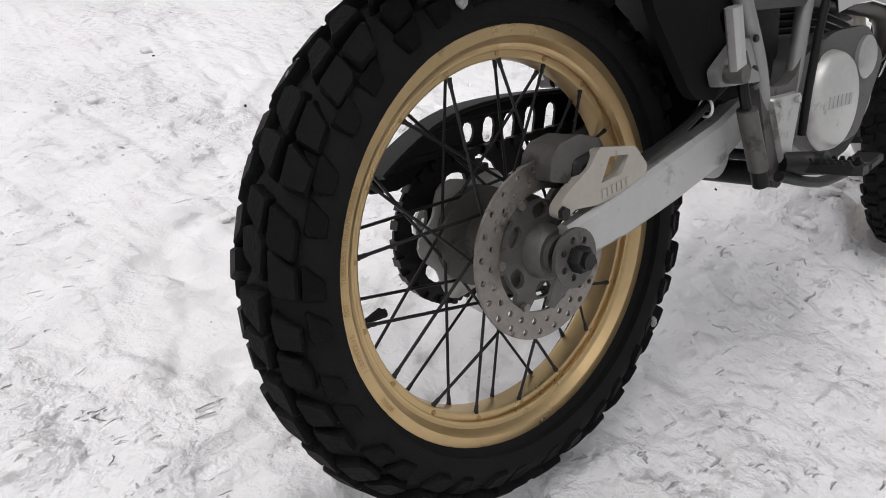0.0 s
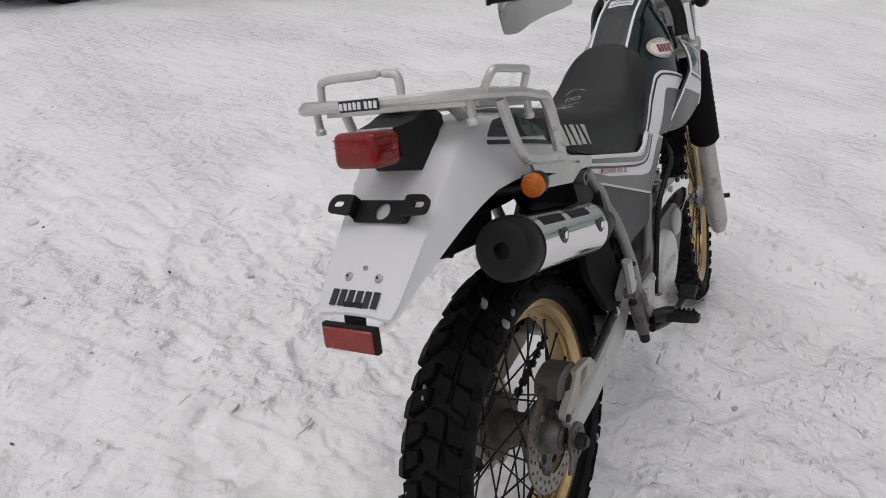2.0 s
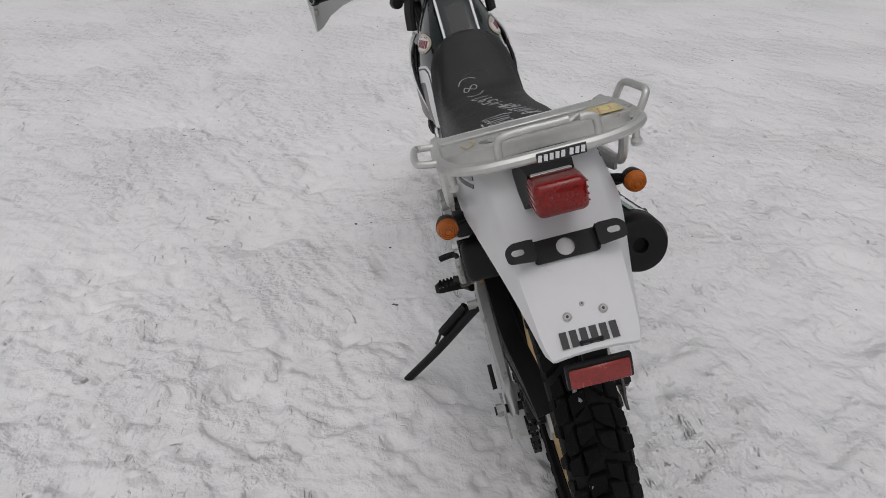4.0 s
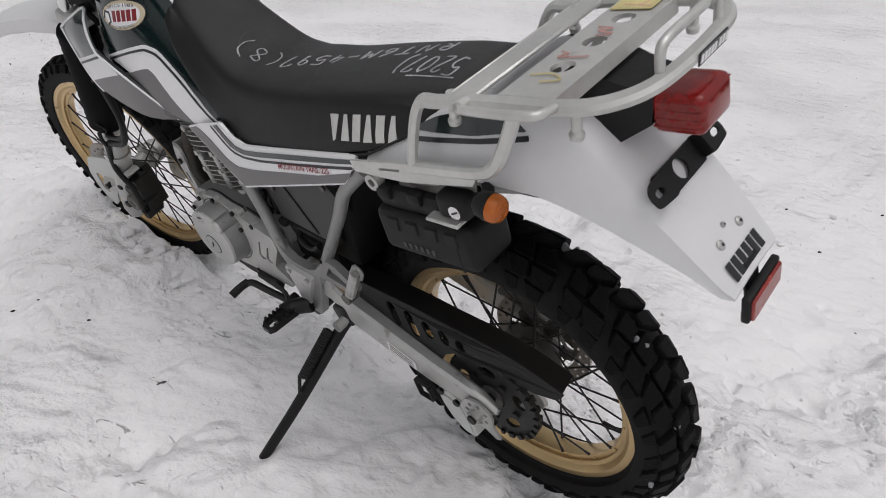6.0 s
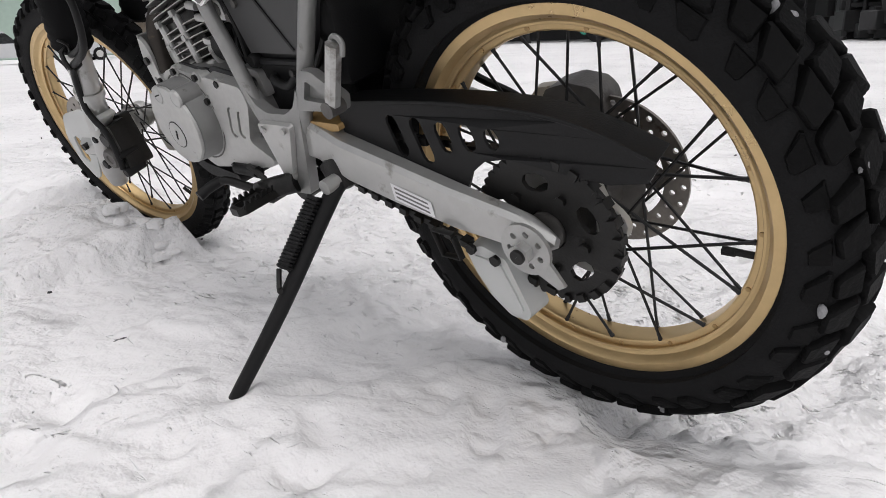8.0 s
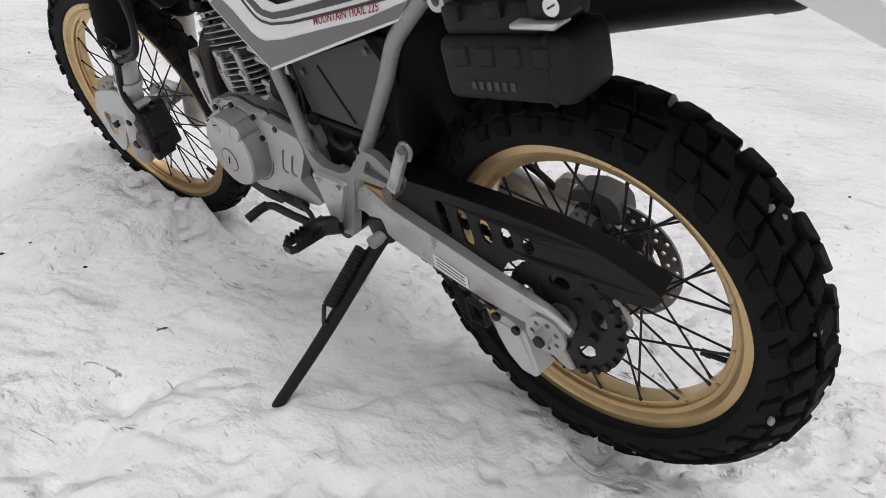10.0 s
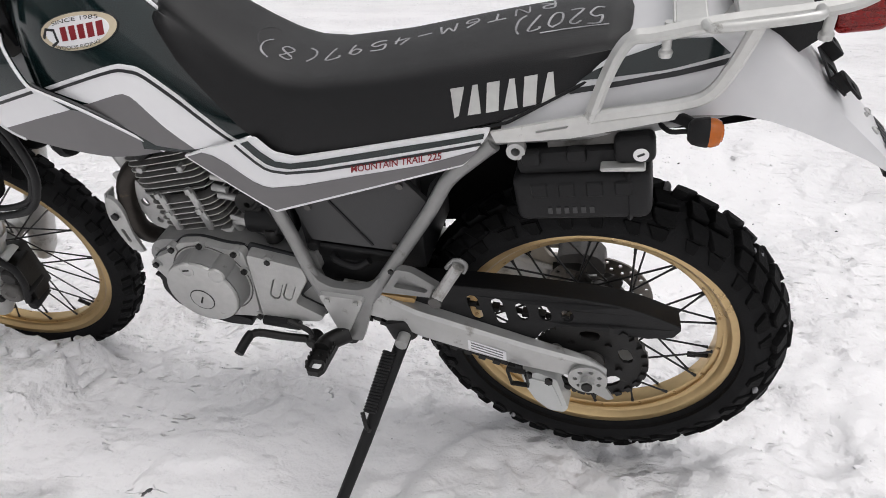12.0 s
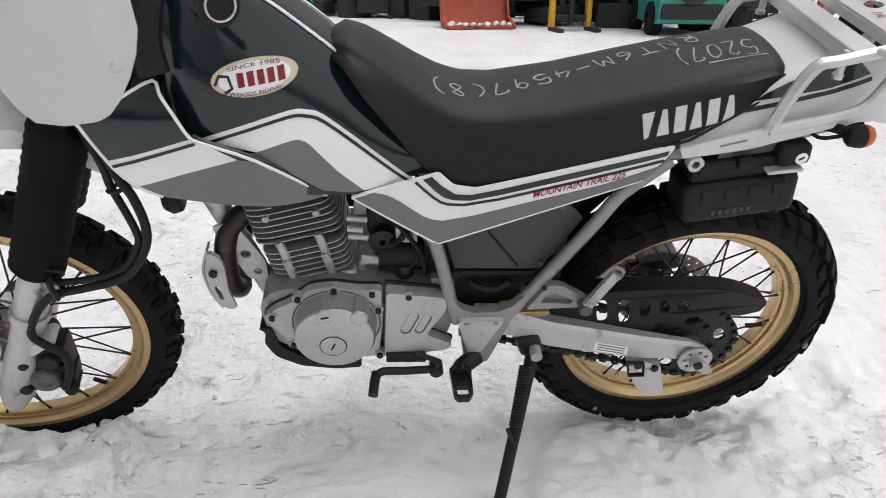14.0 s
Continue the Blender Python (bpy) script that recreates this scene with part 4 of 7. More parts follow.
part("fuel_hose", tube([(0.560, 0.060, 0.345), (0.548, 0.080, 0.310), (0.560, 0.078, 0.275), (0.580, 0.070, 0.255)], 0.0050, 8), BLACK, bike, "black rubber fuel hose")
part("oil_filler", lathe([(0.0001, 0.216), (0.014, 0.215), (0.016, 0.208), (0.016, 0.190), (0.0001, 0.190)], 14, (0.556, 0.070, 0), "z"), CHAIN, eng, "dark screw cap")
part("breather_elbow", tube([(0.630, 0.055, 0.190), (0.628, 0.064, 0.214), (0.610, 0.070, 0.222), (0.588, 0.072, 0.218)], 0.0070, 10), CAST, eng)
part("engine_lug", plate(rounded([(0.512, 0.200), (0.470, 0.190), (0.466, 0.150), (0.500, 0.160)], 0.006), [hole(0.488, 0.175, 0.008)], 0.080, 0.094), FRAME, eng)
part("intake_boot", tube([(0.56, 0, 0.29), (0.50, 0, 0.30)], 0.036, 14, 1), BLACK, bike)
part("starter_motor", tube([(0.60, 0.05, 0.222), (0.52, 0.05, 0.222)], 0.030, 14, 1), BLACK, bike)
airbox = part("air_box", box((0.22, 0.165, 0.20), at(0.385, 0, 0.265, 0, 0), 0.012, 2), BLACK, bike, "black plastic air box")
part("air_box_lid", plate([(0.492, 0.298), (0.300, 0.362), (0.262, 0.318), (0.322, 0.212), (0.470, 0.218)], [], 0.082, 0.092), DARKGREY, airbox, "dark grey lid with a moulded line")
part("lid_line", box((0.004, 0.002, 0.105), at(0.392, 0.093, 0.262, 0, 36), 0), BLACK, airbox, smooth=0)
part("air_box_clip", lathe([(0.0001, 0.098), (0.009, 0.098), (0.011, 0.094), (0.011, 0.080), (0.0001, 0.080)], 14, (0.470, 0, 0.206)), BLACK, airbox)
part("air_box_drain", tube([(0.440, 0.070, 0.185), (0.438, 0.090, 0.178), (0.400, 0.096, 0.170), (0.372, 0.094, 0.186)], 0.0065, 10), BLACK, airbox)
part("air_box_rib", sweep([Vector(p) for p in ((0.478, 0.084, 0.204), (0.330, 0.084, 0.198), (0.296, 0.084, 0.232))], bar(0.012, 0.010), up=(0, 1, 0)), BLACK, airbox)
for x, z in ((0.462, 0.288), (0.300, 0.345), (0.322, 0.225)):
    bolt(airbox, at(x, 0.094, z, 90), 0.006, 0.005, GRIME)
part("battery_tray", box((0.14, 0.16, 0.085), at(0.415, 0, 0.152), 0.008, 2), BLACK, bike)
part("right_side_panel", plate(rounded([(0.185, 0.430), (0.508, 0.298), (0.506, 0.270), (0.478, 0.239), (0.317, 0.237), (0.234, 0.320)], 0.012), [], -0.120, -0.112), DARKGREY, bike, "dark grey plastic panel under the side cover")
part("inner_fender", sweep(curve([(0.30, 0, 0.06), (0.335, 0, 0.16), (0.325, 0, 0.26), (0.28, 0, 0.345), (0.215, 0, 0.415), (0.16, 0, 0.452)], 5), bar(0.135, 0.006), up=(0, 1, 0)), MATT, bike, "black plastic inner mudguard")
part("inner_fender_side", plate([(0.33, 0.15), (0.345, 0.26), (0.29, 0.365), (0.215, 0.44), (0.16, 0.46), (0.16, 0.44), (0.205, 0.405), (0.26, 0.335), (0.29, 0.24), (0.285, 0.14)], [], 0.066, 0.070), MATT, bike)
part("inner_fender_side", plate([(0.33, 0.15), (0.345, 0.26), (0.29, 0.365), (0.215, 0.44), (0.16, 0.46), (0.16, 0.44), (0.205, 0.405), (0.26, 0.335), (0.29, 0.24), (0.285, 0.14)], [], -0.070, -0.066), MATT, bike)

# exhaust
header = part("exhaust_header", tube([(0.770, 0.0, 0.302), (0.815, 0.010, 0.294), (0.852, 0.028, 0.264), (0.866, 0.038, 0.215), (0.866, 0.040, 0.155), (0.858, 0.010, 0.118), (0.874, -0.055, 0.135), (0.858, -0.090, 0.180), (0.800, -0.098, 0.225), (0.680, -0.094, 0.242), (0.520, -0.080, 0.255), (0.36, -0.074, 0.285), (0.27, -0.080, 0.312), (0.18, -0.116, 0.338)], 0.019, 14), PIPE, bike, "dark heat-stained exhaust pipe")
left_shield = part("header_shield", plate(rounded([(0.888, 0.246), (0.871, 0.236), (0.864, 0.214), (0.866, 0.150), (0.857, 0.110), (0.870, 0.106), (0.884, 0.114), (0.897, 0.149), (0.901, 0.203)], 0.010, 4), [slot(0.8835, 0.150, 0.034, 0.008, radians(80))], 0.058, 0.064, chamfer=0.05), CAST, header, "grey slotted heat shield")
part("shield_edge", sweep(curve([(0.888, 0.050, 0.246), (0.9025, 0.050, 0.200), (0.898, 0.050, 0.149), (0.884, 0.050, 0.113)], 4), bar(0.026, 0.004), up=(0, 1, 0)), CAST, left_shield)
bolt(left_shield, at(0.885, 0.067, 0.198, 90), 0.008, 0.006)
shield_line = [(0.598, -0.112, 0.236), (0.640, -0.118, 0.250), (0.700, -0.122, 0.254), (0.770, -0.123, 0.244), (0.818, -0.122, 0.222), (0.842, -0.116, 0.190), (0.858, -0.100, 0.150), (0.868, -0.085, 0.112)]
side_bm = sweep([Vector(p) for p in shield_line], bar(0.006, 0.030), up=(0, 1, 0), scale=[0.75, 0.95, 1.0, 1.0, 1.0, 0.85, 0.6, 0.4])
side_shield = part("header_side_shield", side_bm, CHROME, header, "silver slotted heat shield", 25)
part("shield_fold", sweep([Vector((x, y + 0.012, z + 0.014)) for x, y, z in shield_line[:6]], bar(0.026, 0.004), up=(0, 1, 0)), CHROME, side_shield)
bolt(side_shield, at(0.659, -0.124, 0.256, 90), 0.009, 0.006, CAST)
for x, z in ((0.715, 0.263), (0.760, 0.257), (0.800, 0.245)):
    part("shield_slot", box((0.028, 0.004, 0.013), at(x, -0.1255, z, 0, 14), 0.003, 1), BLACK, side_shield, smooth=0)
MUF = pose(0, -0.124, 0.384, 0, 13.8, 0)
muffler_prof = [(0.0001, -0.176), (0.011, -0.176), (0.012, -0.188), (0.030, -0.192), (0.040, -0.188), (0.0445, -0.178), (0.0455, -0.152), (0.0435, -0.148), (0.0435, 0.100), (0.040, 0.130), (0.031, 0.165), (0.022, 0.205), (0.0001, 0.205)]
mb = lathe(muffler_prof, 40, (0, 0, 0), "x")
mb.transform(MUF)
muffler = part("muffler", mb, BLACK, bike, "matt black silencer with a round end cap")
sb = lathe([(0.0440, -0.146), (0.0460, -0.146), (0.0460, 0.096), (0.0440, 0.096)], 26, (0, 0, 0), "x", closed=True, sector=(radians(95), radians(234)))
bmesh.ops.holes_fill(sb, edges=[e for e in sb.edges if len(e.link_faces) == 1])
sb.transform(MUF)
shield = part("muffler_shield", sb, CHROME, muffler, "bright chrome heat shield with scuffs")
for x0, x1, a0 in ((-0.128, -0.054, 122), (-0.031, 0.044, 122)):
    cut = lathe([(0.0459, x0), (0.0466, x0), (0.0466, x1), (0.0459, x1)], 5, (0, 0, 0), "x", closed=True, sector=(radians(a0), radians(a0 + 18)))
    cut.transform(MUF)
    part("shield_slot", cut, BLACK, shield)
for x in (-0.083, 0.063):
    o = bolt(shield, MUF @ at(x, -0.0450, 0.011, 90, 0, 0), 0.007, 0.007, CHROME)
    ringbm = lathe([(0.008, -0.0440), (0.0115, -0.0440), (0.0115, -0.0470), (0.008, -0.0470)], 16, (x, 0, 0.011), closed=True)
    ringbm.transform(MUF)
    part("washer", ringbm, DARKGREY, shield)
part("muffler_hanger", plate([(0.19, 0.46), (0.10, 0.46), (0.12, 0.40), (0.22, 0.36)], [], -0.112, -0.106), BLACK, bike)
guard_bm = plate(rounded([(0.200, 0.395), (0.120, 0.330), (0.135, 0.250), (0.220, 0.140), (0.320, 0.130), (0.335, 0.200), (0.270, 0.300), (0.235, 0.380)], 0.02), [slot(0.262, 0.268, 0.034, 0.016, radians(-62)), slot(0.240, 0.310, 0.034, 0.016, radians(-62)), slot(0.222, 0.348, 0.026, 0.014, radians(-62)), slot(0.285, 0.226, 0.034, 0.016, radians(-62))], -0.112, -0.098)
part("exhaust_guard", guard_bm, MATT, bike, "black slotted plastic guard")

# tank, shrouds, side covers
TANK_W = [(0.48, 0.094), (0.52, 0.099), (0.6, 0.112), (0.7, 0.124), (0.77, 0.13), (0.83, 0.126), (0.865, 0.112), (0.89, 0.088), (0.905, 0.05)]
TANK_B = [(0.48, 0.432), (0.505, 0.425), (0.62, 0.391), (0.70, 0.398), (0.79, 0.405), (0.90, 0.440), (0.96, 0.500)]
TANK_T = [(0.48, 0.462), (0.57, 0.52), (0.62, 0.562), (0.65, 0.592), (0.694, 0.627), (0.735, 0.659), (0.8, 0.69), (0.88, 0.705), (0.905, 0.7)]


def tank_side(x, z):
    w, b, t = lerp(TANK_W, x), lerp(TANK_B, x), lerp(TANK_T, x)
    v = min(max((z - b) / (t - b), 0), 1)
    return w * (1 - (0.86 * v) ** 2) ** 0.8


secs = []
for i in range(25):
    x = 0.48 + 0.425 * i / 24
    b, t = lerp(TANK_B, x), lerp(TANK_T, x)
    half = [(x, tank_side(x, b + (t - b) * v), b + (t - b) * v) for v in (0.0, 0.06, 0.14, 0.25, 0.4, 0.55, 0.68, 0.78, 0.87, 0.94, 1.0)]
    half += [(x, half[-1][1] * 0.86, t + 0.0030), (x, half[-1][1] * 0.5, t + 0.0050)]
    mid = [(x, 0.0, t + 0.0058)]
    secs.append(half + mid + [(p[0], -p[1], p[2]) for p in half[::-1]])
tank = part("fuel_tank", loft(secs), GREEN, bike, "glossy dark green fuel tank with white and grey stripes", 50)


def cover_side(x, z):
    return 0.1225 - 0.10 * (z - 0.39) ** 2 - (0.25 * (x - 0.50) ** 2 if x > 0.50 else 0) - (0.03 * (0.2 - x) if x < 0.2 else 0)


def shroud_side(x, z):
    return 0.138 - 1.5 * max(0.0, 0.80 - x) ** 2 - 0.15 * max(0.0, x - 0.92) - 6.0 * max(0.0, z - 0.50) ** 2


for s in (1, -1):
    band_top = [(0.837, 0.493), (0.8198, 0.4984), (0.7952, 0.506), (0.7715, 0.513), (0.7502, 0.5187), (0.7296, 0.5237), (0.713, 0.527), (0.7027, 0.528), (0.6964, 0.5272), (0.69, 0.5255), (0.6833, 0.5241), (0.6765, 0.5216), (0.666, 0.515), (0.6498, 0.5021), (0.63, 0.485), (0.609, 0.467), (0.5849, 0.4469), (0.5597, 0.4258), (0.542, 0.411)]
    band_low = [(0.6145, 0.398), (0.6311, 0.4134), (0.652, 0.434), (0.6705, 0.4561), (0.686, 0.475), (0.6937, 0.4825), (0.699, 0.485), (0.7043, 0.4869), (0.714, 0.486), (0.7392, 0.4796), (0.7625, 0.473)]
    part("white_band", sheet(band_top + band_low, tank_side, 0.002, s, 0.02, 0.0012), DECAL, tank, "white band on the tank side")
    part("black_line", ribbon([(x + 0.0005, z - 0.0080) for x, z in band_top], tank_side, 0.0042, s, 0.0022), INK, tank)
    part("grey_field", sheet(band_low[::-1] + [(0.6365, 0.397), (0.675, 0.404), (0.72, 0.438), (0.7825, 0.469)], tank_side, 0.002, s, 0.02, 0.0011), GREY, tank, "grey field on the tank side")
    out = rounded([(0.886, 0.574), (0.8765, 0.558), (0.8605, 0.534), (0.846, 0.507), (0.8315, 0.497), (0.7615, 0.465), (0.6715, 0.39), (0.712, 0.3865), (0.752, 0.3865), (0.8355, 0.397), (0.9015, 0.41), (0.9335, 0.427), (0.961, 0.4565), (0.99, 0.517), (0.991, 0.529), (0.926, 0.557)], 0.005)
    shroud = part("tank_shroud", sheet(out, shroud_side, 0.005, s), GREEN, bike, "dark green tank shroud with white piping")
    line_f, line_r = (0.965, 0.4595), (0.844, 0.499)
    part("white_band", sheet([(line_f[0] + 0.001, line_f[1] + 0.007), (line_r[0], line_r[1] + 0.004), (0.8315, 0.497), (0.788, 0.469), (0.8595, 0.449), (0.9335, 0.427), (0.961, 0.4565)], shroud_side, 0.001, s, 0.02, 0.0012), DECAL, shroud)
    part("black_line", ribbon([(line_f[0] - 0.003, line_f[1] - 0.0015), (0.5 * (line_f[0] + line_r[0]), 0.5 * (line_f[1] + line_r[1]) - 0.003), (line_r[0] - 0.004, line_r[1] - 0.003)], shroud_side, 0.0045, s, 0.0024), INK, shroud)
    part("grey_field", sheet([(0.9335, 0.427), (0.8595, 0.449), (0.788, 0.469), (0.7615, 0.465), (0.6715, 0.39), (0.712, 0.3865), (0.752, 0.3865), (0.8355, 0.397), (0.9015, 0.41)], shroud_side, 0.001, s, 0.02, 0.0011), GREY, shroud)
    seam = [(0.926, 0.557), (0.886, 0.574), (0.8765, 0.558), (0.8605, 0.534), (0.846, 0.507), (0.8315, 0.497), (0.7615, 0.465), (0.6715, 0.39)]
    part("piping", sweep(curve([(x, s * (shroud_side(x, z) + 0.001), z) for x, z in seam], 3), ring(0.0024, 8)), DECAL, shroud, "white edge piping")
    part("piping", sweep(curve([(x, s * (shroud_side(x, z) + 0.001), z) for x, z in [(0.926, 0.557), (0.991, 0.529), (0.99, 0.517), (0.961, 0.4565), (0.9335, 0.427), (0.9015, 0.41)]], 3), ring(0.0024, 8)), DECAL, shroud, "white edge piping")
    part("edge_seal", sweep(curve([(x - 0.004, s * (shroud_side(x, z) - 0.004), z - 0.001) for x, z in seam[4:]], 3), ring(0.0036, 8)), INK, shroud, "black rubber edge")
    cov = rounded([(0.638, 0.387), (0.590, 0.404), (0.538, 0.420), (0.503, 0.431), (0.492, 0.419), (0.480, 0.407), (0.446, 0.401), (0.367, 0.419), (0.151, 0.471), (0.158, 0.455), (0.190, 0.410), (0.230, 0.395), (0.503, 0.294), (0.521, 0.306)], 0.006)
    cover = part("side_cover", sheet(cov, cover_side, 0.006, s), DECAL, bike, "white and grey striped side cover")
    grey = [(0.630, 0.386), (0.601, 0.397), (0.582, 0.393), (0.562, 0.381), (0.545, 0.367), (0.526, 0.352), (0.511, 0.345), (0.496, 0.343), (0.447, 0.352), (0.350, 0.379), (0.253, 0.405), (0.168, 0.437), (0.190, 0.413), (0.232, 0.398), (0.502, 0.299), (0.519, 0.310)]
    part("grey_field", sheet(grey, cover_side, 0.001, s, 0.03, 0.0011), GREY, cover, "grey field on the side cover")
    part("black_line", ribbon([(0.538, 0.416), (0.524, 0.401), (0.511, 0.388), (0.500, 0.379), (0.488, 0.3745), (0.464, 0.373), (0.411, 0.382), (0.300, 0.410), (0.165, 0.446)], cover_side, 0.0042, s), INK, cover)
    part("green_band", sheet([(0.527, 0.420), (0.509, 0.400), (0.494, 0.387), (0.480, 0.3825), (0.455, 0.381), (0.411, 0.390), (0.300, 0.418), (0.162, 0.454), (0.160, 0.462), (0.300, 0.428), (0.411, 0.400), (0.454, 0.391), (0.478, 0.393), (0.498, 0.408), (0.514, 0.425)], cover_side, 0.001, s, 0.03, 0.0012), GREEN, cover)
    a, b = ((0.358, 0.385), (0.220, 0.4195)) if s > 0 else ((0.207, 0.4225), (0.349, 0.3865))

    def on_cover(u, v, a=a, b=b, s=s):
        x, z = a[0] + (b[0] - a[0]) * u, a[1] + (b[1] - a[1]) * u + 0.0115 * v
        return Vector((x, s * (cover_side(x, z) + 0.0022), z))
    letters("MOUNTAIN TRAIL 225", 0.0115, REDINK, "side_cover_words", cover, on_cover, "small dark red lettering", bold=0.022, shear=0.15)
    # oval badge
    for name, k, mat, lift in (("badge", 1.0, INK, 0.0014), ("badge_rim", 0.965, CREAM, 0.0024), ("badge_field", 0.80, DECAL, 0.0032)):
        oval = [(0.754 + x, 0.5735 + z) for x, z in hole(0, 0, 0.0245 * k, 32, 2.42, radians(-5))]
        part(name, sheet(oval, tank_side, 0.001, s, 0.012, lift), mat, tank, "oval cream badge" if name == "badge" else "")
    for k in range(5):
        u = -0.018 + 0.0135 * k if s > 0 else -0.034 + 0.0135 * k
        u = -u
        cx, cz = 0.754 + u * 0.98, 0.5735 - u * 0.09
        part("badge_bar", sheet([(cx - 0.005, cz - 0.0085), (cx + 0.004, cz - 0.0098), (cx + 0.0055, cz + 0.0080), (cx - 0.0035, cz + 0.0092)], tank_side, 0.0008, s, 0.02, 0.0040), REDINK, tank)
    part("badge_swirl", ribbon([(0.754 + x, 0.5735 + z) for x, z in ((0.052, -0.008), (0.046, 0.004), (0.034, 0.003), (0.030, -0.012), (0.040, -0.018))], tank_side, 0.004, s, 0.0038), INK, tank)

    def on_badge(text_u, v, top, s=s):
        c = (text_u - 0.5) * 2
        u = -s * c * 0.034
        z = 0.5735 + (0.0150 if top else -0.0205) * math.sqrt(max(0, 1 - (c * 0.034 / 0.062) ** 2)) - u * 0.09 + 0.0052 * (v - 0.1)
        x = 0.754 + u
        return Vector((x, s * (tank_side(x, z) + 0.0046), z))
    letters("SINCE 1985", 0.006, INK, "badge_words", tank, lambda u, v, f=on_badge: f(u, v, True), "tiny black lettering")
    letters("WOODS RIDING", 0.006, INK, "badge_words", tank, lambda u, v, f=on_badge: f(u, v, False), "tiny black lettering")


def tank_top(x, y):
    b, t = lerp(TANK_B, x), lerp(TANK_T, x)
    w = lerp(TANK_W, x)
    k = min(abs(y) / w, 0.999)
    v = (1 - k ** 1.25) ** 0.5 / 0.86
    edge = (1 - 0.86 ** 2) ** 0.8
    return b + (t - b) * v if v < 1 else t + 0.0056 * (1 - (k / edge) ** 2)


for s in (1, -1):
    bm = sweep([Vector((x, s * 0.043, tank_top(x, 0.043) + 0.0015)) for x in (0.640, 0.66, 0.68, 0.70, 0.72, 0.74, 0.76, 0.78, 0.80, 0.82, 0.85, 0.87)], bar(0.006, 0.003))
    part("top_line", bm, DECAL, tank, "white pinstripe")
top = loft([[(x, y, tank_top(x, y) + 0.001) for y in (-0.04, -0.02, 0, 0.02, 0.04)] for x in (0.630, 0.66, 0.69, 0.72, 0.75, 0.78, 0.81, 0.84, 0.87)], False, False)
part("top_panel", top, DARKGREY, tank, "matt dark grey strip along the tank top")
lab = loft([[(x, y, tank_top(x, y) + 0.002) for y in (-0.030, 0, 0.030)] for x in (0.765, 0.79, 0.815)], False, False)
part("warning_label", lab, DECAL, tank, "white label with small print")
for k in range(4):
    x = 0.772 + 0.011 * k
    part("label_line", loft([[(xx, y, tank_top(xx, y) + 0.0028) for y in (-0.025, 0.0, 0.025 - 0.008 * (k % 2))] for xx in (x, x + 0.003)], False, False), REDINK if k == 3 else GREY, tank, smooth=0)
# steering head brackets, wiring and black trim between tank and fork
for s in (1, -1):
    gusset = part("head_gusset", plate(rounded([(0.985, 0.640), (0.930, 0.650), (0.905, 0.600), (0.915, 0.520), (0.955, 0.500), (0.990, 0.540)], 0.010), [hole(0.945, 0.590, 0.014, 14), hole(0.955, 0.545, 0.010, 12)], 0.040, 0.046, Matrix.Diagonal((1, s, 1, 1))), GRIME, bike, "grey steel gusset at the steering head")
    bolt(gusset, at(0.965, 0.049 * s, 0.615, 90), 0.008, 0.007)
    part("head_trim", sweep(curve([(0.878, 0.112 * s, 0.586), (0.880, 0.108 * s, 0.630), (0.872, 0.098 * s, 0.668), (0.866, 0.080 * s, 0.692)], 4), bar(0.040, 0.016, 0.4), up=(1, 0.6 * s, 0)), BLACK, bike, "black rubber edge of the tank front")
    part("coil", tube([(0.930, 0.060 * s, 0.600), (0.950, 0.066 * s, 0.550)], 0.018, 12, 1), BLACK, bike)
part("wire_loom", tube([(0.985, 0.060, 0.680), (0.965, 0.075, 0.655), (0.930, 0.082, 0.640), (0.905, 0.080, 0.600), (0.895, 0.070, 0.540)], 0.009, 10), BLACK, bike, "black wiring loom")
part("wire_loom", tube([(0.990, 0.050, 0.700), (0.960, 0.085, 0.670), (0.940, 0.090, 0.620), (0.945, 0.085, 0.560), (0.930, 0.075, 0.520)], 0.006, 8), BLACK, bike, "black wiring loom")
part("bright_cable", tube([(0.930, 0.096, 0.655), (0.945, 0.100, 0.640), (0.952, 0.100, 0.605), (0.958, 0.098, 0.575)], 0.0028, 8), ALLOY, bike, "thin silvery cable")
part("fuse_box", box((0.040, 0.030, 0.034), at(0.925, 0.070, 0.668, 0, 15, 10), 0.006, 2), DARKGREY, bike)

# seat
SEAT_ROWS = [  # x, crease z, crease half width, bottom z, bottom half width
    (-0.012, 0.562, 0.070, 0.555, 0.078), (0.0, 0.573, 0.080, 0.548, 0.092), (0.06, 0.564, 0.086, 0.515, 0.106), (0.13, 0.550, 0.089, 0.474, 0.114), (0.20, 0.535, 0.091, 0.452, 0.116),
    (0.31, 0.511, 0.091, 0.418, 0.116), (0.41, 0.497, 0.090, 0.390, 0.114), (0.46, 0.499, 0.089, 0.384, 0.112), (0.495, 0.511, 0.086, 0.398, 0.110), (0.53, 0.531, 0.081, 0.428, 0.108), (0.57, 0.558, 0.074, 0.484, 0.106),
    (0.605, 0.581, 0.066, 0.528, 0.098), (0.635, 0.595, 0.056, 0.572, 0.080), (0.650, 0.588, 0.042, 0.580, 0.058)]
secs = []
